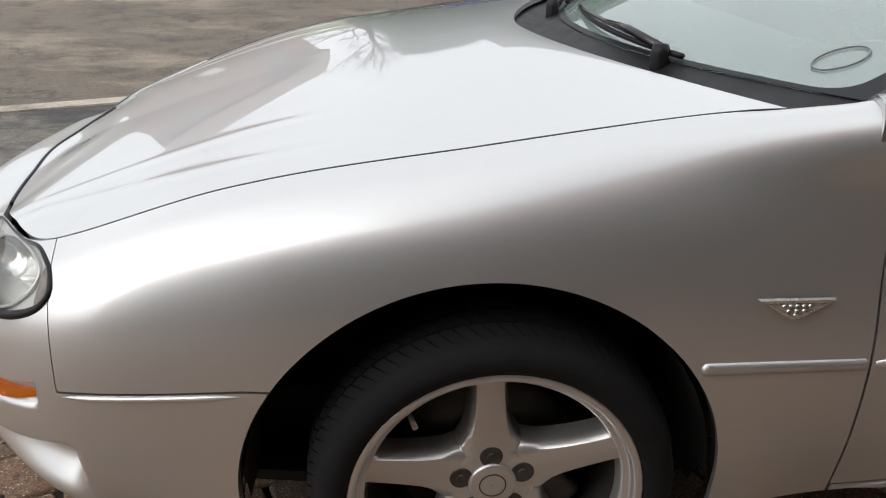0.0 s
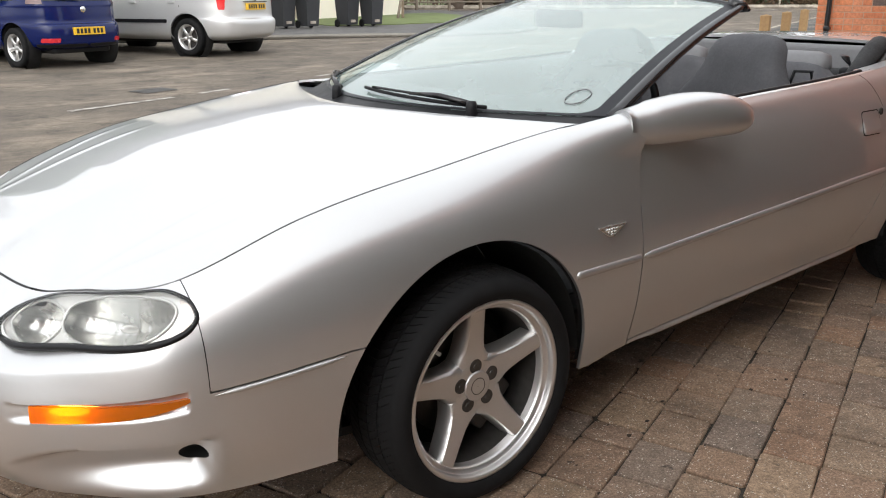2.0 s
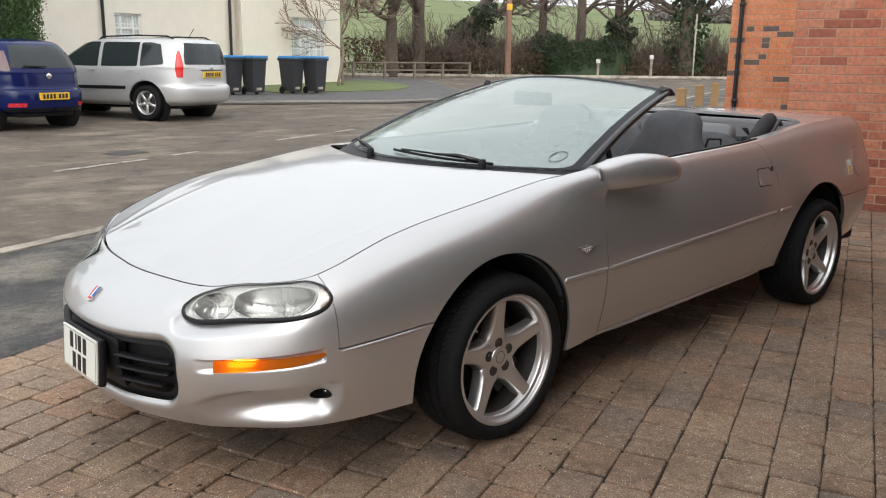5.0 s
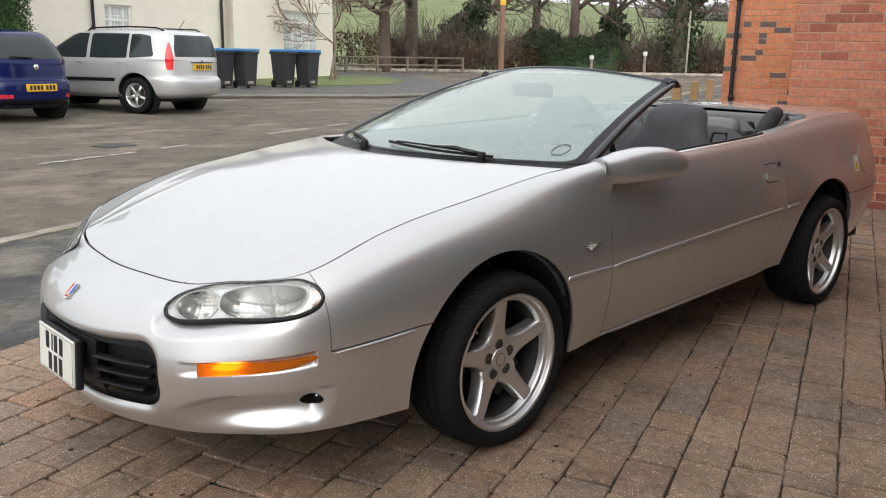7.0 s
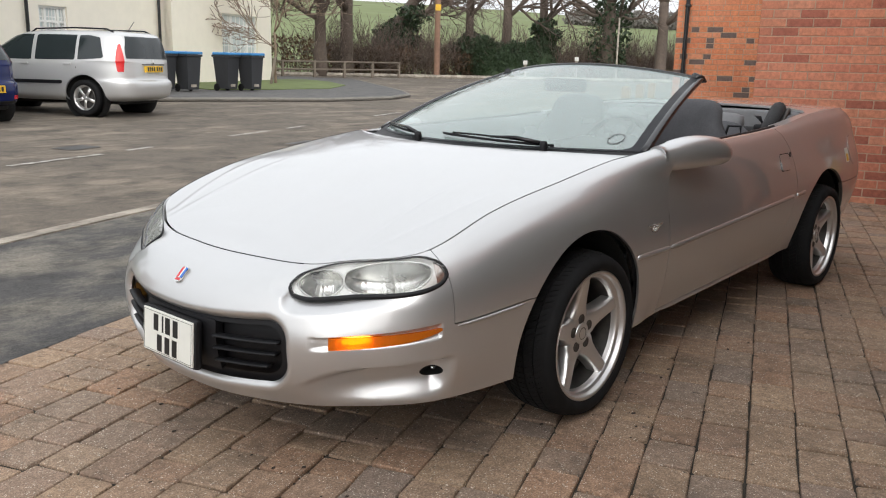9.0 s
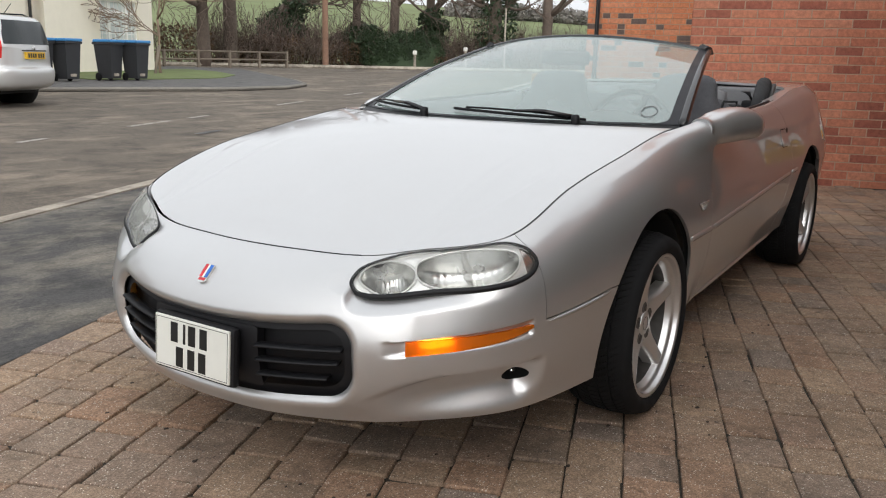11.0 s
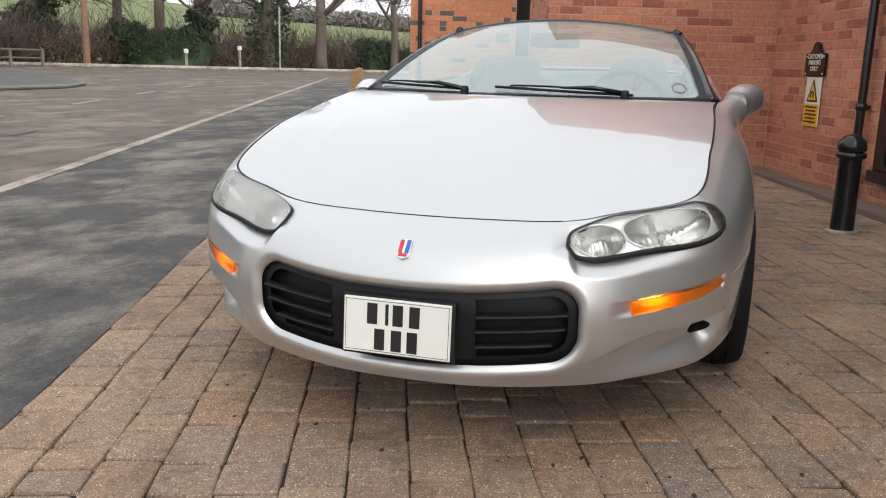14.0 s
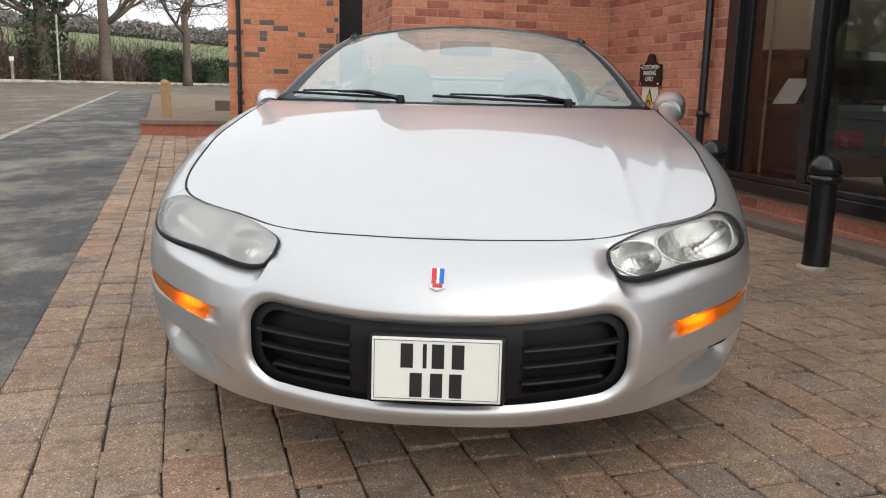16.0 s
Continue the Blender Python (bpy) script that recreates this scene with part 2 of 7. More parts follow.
M_ORANGE = masonry("orange_brick", [(0.66, 0.24, 0.115), (0.70, 0.275, 0.13), (0.61, 0.21, 0.10), (0.68, 0.285, 0.155)], (0.15, 0.11, 0.095), 0.14)
M_BLOCK = masonry("paving_block", [(0.323, 0.222, 0.147), (0.299, 0.207, 0.141), (0.331, 0.203, 0.129), (0.265, 0.195, 0.145), (0.315, 0.203, 0.133), (0.237, 0.182, 0.145), (0.348, 0.240, 0.157)], speck=(0.66, 0.59, 0.49))
M_PINK = masonry("weathered_brick", [(0.40, 0.29, 0.25), (0.44, 0.32, 0.28), (0.37, 0.27, 0.235)])
M_TILE = plain("brown_tile", (0.20, 0.14, 0.12), 0.85, 0.0, 0.3, 12, 0.3)
M_CREAM = plain("cream_render", (0.84, 0.78, 0.66), 0.88, 0.0, 0.06, 3, 0.15)
M_ROOF = plain("slate_roof", (0.10, 0.095, 0.10), 0.8, 0.0, 0.3, 20, 0.3)
M_ROOM = plain("room_wall", (0.34, 0.27, 0.19), 0.85)
M_ROOM2 = plain("room_plaster", (0.26, 0.23, 0.18), 0.85)
M_NETPANE = plain("curtained_pane", (0.56, 0.60, 0.58), 0.12, 0.0, 0.12, 6, 0.0)
M_NAVY = car_paint("dark_teal_paint", (0.04, 0.07, 0.09), 0.2, 0.3)
M_BLUECAR = plain("blue_paint", (0.004, 0.010, 0.070), 0.12, 0.0, 0.1, 30, 0.0, Specular_IOR_Level=0.35)
M_SILVER2 = car_paint("pale_silver_paint", (0.58, 0.58, 0.575), 0.5, 0.36, 0.03, 1.45)
M_PANE = glass("shop_glass", (0.76, 0.78, 0.75), ior=1.65)
M_CARGLASS = plain("car_glass", (0.022, 0.028, 0.030), 0.06, 0.0, 0.1, 5, 0.0)
M_YELLOW = plain("sign_yellow", (0.75, 0.45, 0.02), 0.45)
M_GRASS = plain("grass", (0.135, 0.17, 0.06), 0.95, 0.0, 0.4, 3, 0.6)
M_FIELD = plain("pasture", (0.15, 0.180, 0.068), 0.95, 0.0, 0.25, 0.4, 0.2)
M_GRAVEL = plain("gravel", (0.19, 0.135, 0.09), 0.95, 0.0, 0.5, 60, 0.9)
M_CRUMB = plain("leaf_crumb", (0.035, 0.024, 0.016), 0.95, 0.0, 0.4, 40, 0.0)
M_TIMBER = plain("timber", (0.36, 0.23, 0.11), 0.85, 0.0, 0.25, 30, 0.3)
M_GREYWOOD = plain("grey_timber", (0.19, 0.155, 0.12), 0.9, 0.0, 0.3, 20, 0.3)
M_POLE = plain("pole_timber", (0.24, 0.14, 0.095), 0.9, 0.0, 0.3, 12, 0.3)
M_BARK = plain("bark", (0.13, 0.10, 0.08), 0.95, 0.0, 0.4, 12, 0.6)
M_TWIG = plain("twigs", (0.15, 0.11, 0.09), 0.95, 0.0, 0.4, 12, 0.0)
M_SAPTWIG = plain("pale_twigs", (0.26, 0.19, 0.14), 0.95, 0.0, 0.3, 12, 0.0)
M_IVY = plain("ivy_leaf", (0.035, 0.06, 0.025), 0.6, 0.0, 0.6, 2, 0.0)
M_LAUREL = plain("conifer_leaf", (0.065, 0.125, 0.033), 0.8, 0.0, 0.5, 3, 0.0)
M_DUN = plain("brown_leaf", (0.12, 0.075, 0.045), 0.9, 0.0, 0.5, 3, 0.0)
M_BIN = plain("bin_plastic", (0.028, 0.029, 0.032), 0.55, 0.0, 0.2, 10, 0.1)
M_LID = plain("bin_lid_blue", (0.05, 0.24, 0.52), 0.5, 0.0, 0.1, 10, 0.05)
M_FRAME = plain("white_frame", (0.78, 0.77, 0.73), 0.5)
M_CURTAIN2 = plain("dull_pane", (0.26, 0.25, 0.24), 0.2, 0.0, 0.15, 6, 0.0)
M_CURTAIN = plain("net_curtain", (0.72, 0.74, 0.72), 0.9)
# the haze of distance is put into this paled wood colour
M_HILL = plain("far_wood_haze", (0.24, 0.222, 0.20), 0.95, 0.0, 0.4, 0.3, 0.0)
M_TAIL = plain("tail_lamp_red", (0.62, 0.02, 0.02), 0.2)
M_TAIL2 = plain("tail_lamp_smoke", (0.16, 0.10, 0.10), 0.15)

# ---- building helpers ----
def mesh_of(name, verts, faces, mat, smooth=True):
    me = bpy.data.meshes.new(name)
    me.from_pydata([tuple(map(float, v)) for v in verts], [], faces)
    me.validate()
    me.materials.append(mat)
    if smooth:
        me.polygons.foreach_set("use_smooth", [True] * len(me.polygons))
    return me


def piece(name, verts, faces, mat, parent=None, label="", smooth=True):
    ob = new(name, mesh_of(name, verts, faces, mat, smooth))
    if parent:
        ob.parent = parent
    return tagged(ob, label) if label else ob


def part(name, bm, mat, parent=None, label="", smooth=False):
    me = bpy.data.meshes.new(name)
    bm.to_mesh(me)
    bm.free()
    me.materials.append(mat)
    if smooth:
        me.polygons.foreach_set("use_smooth", [True] * len(me.polygons))
    ob = new(name, me)
    if parent:
        ob.parent = parent
    return tagged(ob, label) if label else ob


def thing(name, label, category, m=None, group="", kind=""):
    ob = new(name)
    ob.empty_display_size = 0.1
    if m is not None:
        ob.matrix_world = m
    return tagged(ob, label, category, group, kind)


def box(x0, x1, y0, y1, z0, z1, bevel=0.0, m=None, segs=2):
    bm = bmesh.new()
    bmesh.ops.create_cube(bm, size=1)
    for v in bm.verts:
        v.co = Vector((x0 + (v.co.x + 0.5) * (x1 - x0), y0 + (v.co.y + 0.5) * (y1 - y0), z0 + (v.co.z + 0.5) * (z1 - z0)))
    if bevel:
        bmesh.ops.bevel(bm, geom=bm.edges[:], offset=bevel, segments=segs, affect="EDGES", profile=0.6)
    if m is not None:
        bmesh.ops.transform(bm, matrix=m, verts=bm.verts)
    return bm


def lathe(profile, n=32, m=None, close=False):
    """A turned shape: profile of (radius, height) pairs about z."""
    verts, faces = [], []
    for r, h in profile:
        for k in range(n):
            a = 2 * math.pi * k / n
            verts.append((r * math.cos(a), r * math.sin(a), h))
    rows = len(profile)
    for j in range(rows - 1 if not close else rows):
        for k in range(n):
            k2, j2 = (k + 1) % n, (j + 1) % rows
            faces.append((j * n + k, j * n + k2, j2 * n + k2, j2 * n + k))
    if m is not None:
        verts = [m @ Vector(v) for v in verts]
    return verts, faces


def tube(points, radius, n=8, flat=1.0, closed=False):
    """A tube along points; radius may be a list; flat squeezes it along its local up."""
    pts = [Vector(p) for p in points]
    verts, faces = [], []
    m = len(pts)
    for i, p in enumerate(pts):
        a = pts[(i - 1) % m] if closed else pts[max(i - 1, 0)]
        b = pts[(i + 1) % m] if closed else pts[min(i + 1, m - 1)]
        t = (b - a).normalized()
        ref = Vector((0, 0, 1)) if abs(t.z) < 0.95 else Vector((1, 0, 0))
        side = t.cross(ref).normalized()
        up = side.cross(t)
        r = radius[i] if isinstance(radius, (list, tuple)) else radius
        for k in range(n):
            w = 2 * math.pi * k / n
            verts.append(p + side * (r * math.cos(w)) + up * (r * flat * math.sin(w)))
    for i in range(m if closed else m - 1):
        for k in range(n):
            i2 = (i + 1) % m
            faces.append((i * n + k, i * n + (k + 1) % n, i2 * n + (k + 1) % n, i2 * n + k))
    if not closed:
        faces.append(tuple(range(n))[::-1])
        faces.append(tuple(range((m - 1) * n, m * n)))
    return verts, faces


def merged(*shapes):
    verts, faces = [], []
    for v, f in shapes:
        o = len(verts)
        verts += list(v)
        faces += [tuple(i + o for i in face) for face in f]
    return verts, faces


def as_shape(bm):
    bm.verts.index_update()
    out = [v.co.copy() for v in bm.verts], [tuple(v.index for v in f.verts) for f in bm.faces]
    bm.free()
    return out


# street frame: e runs along the road, n from the road towards the forecourt
ROAD = radians(20.0)
EX, EY = math.cos(ROAD), math.sin(ROAD)


def street(a, b):
    return a * EX - b * EY, a * EY + b * EX


def rise(x, y):
    """Height of the ground: level under the car, climbing gently across the road."""
    return 0.0165 * max(0.0, -1.3 - y) + 0.006 * max(0.0, -3.0 - x)


def on_ground(a, b, up=0.0):
    x, y = street(a, b)
    return Vector((x, y, rise(x, y) + up))

# ---- ground ----
EDGE_B, KERB_B = -1.472, -3.245


def verge_side(x, y):
    """Metres beyond the far kerb of the cross road."""
    return -0.447 * x - 0.894 * y - 36.7


def land(x, y):
    d = math.hypot(x, y)
    z = rise(max(x, -60.0), max(y, -60.0))
    far = max(0.0, verge_side(x, y) - 9.0)
    return z + 0.088 * far * far / (far + 30.0) + (0.6 * noise.noise((x * 0.03, y * 0.03, 0)) * min(1, far / 20.0) if far else 0.0)


def spaced(lo, hi, fine, coarse, a, b):
    """Steps that are fine between a and b and coarse elsewhere."""
    out, v = [lo], lo
    while v < hi - 1e-6:
        v += fine if a <= v < b else coarse
        out.append(min(v, hi))
    return out


gx, gy = spaced(-330, 60, 1.0, 6.0, -62, 12), spaced(-330, 60, 1.0, 6.0, -50, 12)
gverts = [(x, y, land(x, y) - 0.012) for x in gx for y in gy]
gn = len(gy)
gfaces = [(i * gn + j, (i + 1) * gn + j, (i + 1) * gn + j + 1, i * gn + j + 1) for i in range(len(gx) - 1) for j in range(gn - 1)]
ground = piece("ground", gverts, gfaces, M_ROAD)
tagged(ground, "weathered brown-grey tarmac road and green fields beyond", "ground", kind="structure")
ground.data.materials.append(M_FIELD)
for poly in ground.data.polygons:
    c = poly.center
    if verge_side(c.x, c.y) > 1.0 or c.x > 40 or c.y > 30:
        poly.material_index = 1


def strip(name, a0, a1, b0, b1, step, mat, up, label, category, depth=0.0):
    """A band of ground in the street frame that follows the land, with skirted edges where it has depth."""
    na, nb = max(1, round((a1 - a0) / step)), max(1, round((b1 - b0) / step))
    verts = [on_ground(a0 + (a1 - a0) * i / na, b0 + (b1 - b0) * j / nb, up) for i in range(na + 1) for j in range(nb + 1)]
    faces = [(i * (nb + 1) + j, (i + 1) * (nb + 1) + j, (i + 1) * (nb + 1) + j + 1, i * (nb + 1) + j + 1) for i in range(na) for j in range(nb)]
    if depth:
        for i in range(na):
            for j in (0, nb):
                p, q = i * (nb + 1) + j, (i + 1) * (nb + 1) + j
                o = len(verts)
                verts += [verts[p] - Vector((0, 0, depth)), verts[q] - Vector((0, 0, depth))]
                faces.append((p, q, o + 1, o))
    return tagged(piece(name, verts, faces, mat, smooth=not depth), label, category, kind="structure")


strip("footway", -34, 12, KERB_B + 0.06, EDGE_B, 0.45, M_FOOTWAY, -0.004, "dark patched tarmac footway", "pavement")
strip("kerb_edge", -34, 12, KERB_B - 0.06, KERB_B + 0.06, 0.5, M_KERB, 0.006, "flush pale concrete kerb along the road", "kerb", 0.03)
strip("pavement", -12, 14, EDGE_B, 16, 0.5, M_JOINT, -0.011, "dark soil bed between the paving blocks", "paving")

# worn white road marks
mark_list = [(-3.4, -4.75, -6.05), (-5.2, -5.7, -6.08), (-7.4, -8.5, -6.1), (-9.0, -9.6, -6.1), (-12.5, -13.8, -6.15), (-16.5, -18.0, -6.2), (-20.5, -22, -6.2), (-25, -26.6, -6.2)]
for a0, a1, b in mark_list:
    strip("road_marking", min(a0, a1), max(a0, a1), b - 0.045, b + 0.045, 0.2, M_MARK, -0.006, "worn white road line", "marking")
for k in range(7):
    x0, y0 = -25.5 - 2.6 * k, -25.6 + 1.3 * k
    vs = [Vector((x0 + u * -0.894 + v * -0.447, y0 + u * 0.447 + v * -0.894, 0)) for u, v in ((0, 0), (1.2, 0), (1.2, 0.5), (0, 0.5))]
    piece("road_marking", [(v.x, v.y, land(v.x, v.y) - 0.004) for v in vs], [(0, 1, 2, 3)], M_MARK)
    tagged(bpy.context.scene.objects[-1], "worn white give-way dash", "marking", kind="structure")


def slab_from(name, outline, up, mat, label, category, depth=0.12):
    """A raised flat area from an outline in plan, following the land."""
    bm = bmesh.new()
    top = [bm.verts.new((x, y, land(x, y) + up)) for x, y in outline]
    face = bm.faces.new(top)
    if face.normal.z < 0:
        face.normal_flip()
    geo = bmesh.ops.extrude_face_region(bm, geom=[face])
    bmesh.ops.translate(bm, vec=(0, 0, -depth), verts=[v for v in geo["geom"] if isinstance(v, bmesh.types.BMVert)])
    bmesh.ops.recalc_face_normals(bm, faces=bm.faces)
    bmesh.ops.triangulate(bm, faces=bm.faces[:])
    return tagged(part(name, bm, mat), label, category, kind="structure")


kerb_path = [(2.5, -17.9), (-5.0, -16.2), (-9.4, -14.9), (-11.85, -13.9), (-14.0, -13.9), (-15.6, -14.7), (-17.0, -16.4), (-19.0, -19.4), (-22.0, -24.0)]
slab_from("corner_footway", kerb_path + [(-20.5, -26.5), (-16, -25), (-4, -20.8), (3.5, -19.0)], 0.08, M_FOOTWAY2, "grey tarmac corner footway", "pavement", 0.2)
kv, kf = tube([(x, y, land(x, y) + 0.045) for x, y in kerb_path], 0.05, 6)
tagged(piece("kerb", kv, kf, M_KERB3, smooth=False), "weathered concrete kerb round the corner", "kerb", kind="structure")
far_kerb = [(-22 - 0.894 * k, -30.1 + 0.447 * k) for k in np.arange(-8, 44, 2.0)]
kv, kf = tube([(x, y, land(x, y) + 0.05) for x, y in far_kerb], 0.13, 6)
tagged(piece("kerb", kv, kf, M_KERB, smooth=False), "pale kerb along the far side of the cross road", "kerb", kind="structure")
slab_from("grass_verge", [(-11.0, -17.9), (-13.0, -17.6), (-15.2, -17.7), (-17.2, -19.2), (-18.6, -21.6), (-19.0, -23.6), (-16.5, -23.4), (-11.4, -21.4)], 0.10, M_GRASS, "short green grass at the house corner", "grass", 0.1)

# manhole and patch on the road
for a, b, la, lb in ((-7.6, -4.9, 0.6, 0.12), (-5.3, -6.9, 0.5, 0.35)):
    strip("drain_cover", a, a + la, b, b + lb, 0.3, M_STEEL, -0.005, "dark iron drain cover", "drain")

# ---- brick building ----
WALL = radians(16.0)
SX, SY = math.cos(WALL), math.sin(WALL)
CORNER = Vector((-6.5, 1.42, 0))
SITE = Matrix.Translation(CORNER) @ Matrix.Rotation(WALL, 4, "Z")


def slab(name, p0, p1, q0, q1, z0, z1, mat, bevel=0.0, **kw):
    """A block from the inner corner: p along the shop front, q along the back wall."""
    return part(name, box(p0, p1, -q1, -q0, z0, z1, bevel), mat, **kw)


def placed(ob, label="", category="", kind="", group=""):
    ob.matrix_world = SITE
    return tagged(ob, label, category, group, kind)


WALL_TOP = 4.4
wall_back = placed(slab("wall_back", -2.2, -0.015, -0.3, 2.365, -0.2, WALL_TOP, M_MORTAR), "red brick back wall with pale mortar", "wall", "structure")
wall_side = placed(slab("wall_side", 0.0, 2.36, -0.3, -0.015, -0.2, WALL_TOP, M_MORTAR), "red brick wall beside the shop window", "wall", "structure")
wall_orange = placed(slab("wall_orange", -6.4, -5.185, 2.33, 4.06, -0.2, WALL_TOP, M_MORTAR), "orange brick wall with scattered dark bricks", "wall", "structure")
# the gap's darkness is put into the slab's near-black colour
placed(slab("wall_gap", -6.4, -5.6, -0.3, 2.33, -0.2, WALL_TOP, M_DARK), "near-black slab closing the gap between the two brick blocks", "wall", "structure")
placed(slab("wall_shop_plinth", 2.36, 12.5, -0.3, -0.015, -0.2, 0.205, M_MORTAR), "red brick plinth under the shop window", "wall", "structure")
# unseen height above the window, set by how much sky reaches the car
SHOP_TOP = 3.7
placed(slab("wall_shop_head", 2.36, 12.5, -0.3, -0.015, 2.75, SHOP_TOP, M_MORTAR), "red brick wall above the shop window", "wall", "structure")
placed(slab("wall_shop_end", 12.5, 12.8, -0.3, 0.0, -0.2, SHOP_TOP, M_BRICK), "end of the shop wall", "wall", "structure")
placed(slab("roof", -2.4, 2.5, -0.45, 0.12, WALL_TOP, WALL_TOP + 0.12, M_ROOF), "grey roof edge over the brick wall", "roof", "structure")
# unseen roof, added to block the sun and stopped short for showroom daylight
placed(slab("roof_shop", 2.52, 12.9, -3.0, 0.12, SHOP_TOP, SHOP_TOP + 0.12, M_ROOF), "flat grey roof added over the shop, short at the back", "roof", "structure")
placed(slab("wall_shop_inside", -1.5, 12.5, -4.2, -4.0, -0.1, SHOP_TOP, M_ROOM2), "dim wall at the back of the showroom", "wall", "structure")
placed(slab("wall_shop_inside", -1.7, -1.5, -4.2, -0.31, -0.1, SHOP_TOP, M_ROOM), "brown side wall of the showroom", "wall", "structure")
placed(slab("wall_shop_inside", 12.4, 12.5, -4.2, -0.31, -0.1, SHOP_TOP, M_ROOM), "brown side wall of the showroom", "wall", "structure")
# the opening behind the ceiling is made up to let daylight in
placed(part("ceiling", box(-1.5, 12.5, 0.31, 3.0, 2.95, 3.1), M_ROOM2), "showroom ceiling, left open at the back to brighten the room", "ceiling", "structure")
placed(slab("floor", -1.5, 12.5, -4.2, -0.31, 0.02, 0.1, M_ROOM2), "pale showroom floor", "floor", "structure")
placed(slab("kerb_shop", -0.3, 12.5, 0.0, 0.24, -0.1, 0.045, M_KERB2, 0.008), "low stone kerb along the foot of the shop wall", "kerb", "structure")

# shop window: black frames, panes, sill
win = placed(thing("window_1", "", ""), "large black-framed shop window", "window", "structure")


def frame_bar(name, p0, p1, q0, q1, z0, z1, bevel=0.006):
    return part(name, box(p0, p1, -q1, -q0, z0, z1, bevel), M_GLOSS_BLACK, win)


frame_bar("window_sill", 2.36, 12.5, -0.10, 0.06, 0.21, 0.30)
frame_bar("window_sill", 2.5, 12.5, -0.10, 0.02, 0.30, 0.345)
frame_bar("window_head", 2.36, 12.5, -0.10, 0.02, 2.62, 2.75)
frame_bar("jamb", 2.37, 2.52, -0.12, 0.02, 0.30, 2.65)
frame_bar("jamb", 2.52, 2.62, -0.16, -0.04, 0.345, 2.65)
mull = [3.42, 5.0, 6.6, 8.2, 9.8, 11.4]
for p in mull:
    frame_bar("mullion", p, p + 0.10, -0.20, 0.01, 0.345, 2.65)
    frame_bar("mullion", p - 0.03, p + 0.13, -0.10, -0.03, 0.345, 2.65)
edges = [2.6] + mull + [12.5]
for a, b in zip(edges, edges[1:]):
    ob = piece("pane", [(a + 0.02, 0.058, 0.34), (b - 0.02, 0.058, 0.34), (b - 0.02, 0.058, 2.63), (a + 0.02, 0.058, 2.63)], [(0, 1, 2, 3)], M_PANE, win, smooth=False)
    ob.visible_shadow = False
sheet = [(2.91, 0.89), (3.19, 0.90), (3.33, 1.08), (3.08, 1.08)]
poster = placed(piece("poster", [(x, 0.088, z) for x, z in sheet] + [(x, 0.091, z) for x, z in sheet], [(0, 1, 2, 3), (7, 6, 5, 4), (0, 4, 5, 1), (1, 5, 6, 2), (2, 6, 7, 3), (3, 7, 4, 0)], M_PLATE, smooth=False), "white paper notice tilted behind the shop glass", "notice")
placed(part("blind", box(2.79, 2.815, 0.10, 0.11, 0.35, 2.6), M_KERB), "pale edge of a blind behind the glass", "blind")

# downpipes
def downpipe(name, p, q, top, label, mat):
    t = placed(thing(name, "", ""), label, "pipe")
    piece("pipe", *lathe([(0.034, 0.0), (0.034, top)], 14, pose(p, -q, 0.02)), mat, t)
    for z in (0.75, 2.2, 3.6):
        piece("collar", *lathe([(0.036, z), (0.044, z + 0.004), (0.044, z + 0.05), (0.036, z + 0.054)], 14, pose(p, -q, 0)), mat, t)
        part("bracket", box(p - 0.05, p + 0.05, -q - 0.005, -q + 0.05, z + 0.01, z + 0.04), mat, t)
    return t


downpipe("downpipe", 2.15, 0.06, WALL_TOP, "black cast downpipe on the brick wall", M_GLOSS_BLACK)
op = downpipe("downpipe", -5.12, 3.9, WALL_TOP, "black plastic downpipe on the orange brick wall", M_GLOSS_BLACK)

# car-park sign and clamping notice on the side wall
sign = placed(thing("parking_sign", "", ""), "black cast sign with white lettering on brick", "sign")
def plaque():
    pts = [(0.0, 0.0), (0.42, 0.0), (0.42, 0.20), (0.33, 0.205), (0.30, 0.235)]
    for k in range(9):
        w = math.pi * k / 8
        pts.append((0.21 + 0.075 * math.cos(w), 0.235 + 0.07 * math.sin(w)))
    pts += [(0.12, 0.235), (0.09, 0.205), (0.0, 0.20)]
    n = len(pts)
    return [(0.87 + x, 0.0, 1.01 + z) for x, z in pts] + [(0.87 + x, -0.022, 1.01 + z) for x, z in pts], [tuple(range(n)), tuple(range(n, 2 * n))[::-1]] + [((i + 1) % n, i, n + i, n + (i + 1) % n) for i in range(n)]
piece("plaque", *plaque(), M_GLOSS_BLACK, sign, smooth=False)


def words(text, size, x, z, parent, mat, y=-0.024, name="lettering"):
    cu = bpy.data.curves.new(name, "FONT")
    cu.body, cu.size, cu.align_x, cu.extrude = text, size, "CENTER", 0.0012
    tmp = bpy.data.objects.new(name, cu)
    me = bpy.data.meshes.new_from_object(tmp)
    bpy.data.objects.remove(tmp)
    me.materials.clear()
    me.materials.append(mat)
    ob = new(name, me)
    ob.parent = parent
    ob.matrix_local = pose(x, y, z, 90, 0, 0)
    return ob


for k, t in enumerate(("CUSTOMER", "PARKING", "ONLY")):
    words(t, 0.062, 1.08, 1.165 - 0.055 * k, sign, M_PLATE)
for x in (0.90, 1.26):
    for z in (1.03, 1.185):
        piece("screw", *lathe([(0.001, 0.006), (0.008, 0.004), (0.009, 0)], 10, pose(x, -0.022, z, 90, 0, 0)), M_PLATE, sign)
note = placed(thing("warning_notice", "", ""), "white and yellow wheel-clamp warning notice on brick", "sign")
part("board", box(0.92, 1.24, -0.008, 0.0, 0.55, 1.0, 0.002), M_PLATE, note)
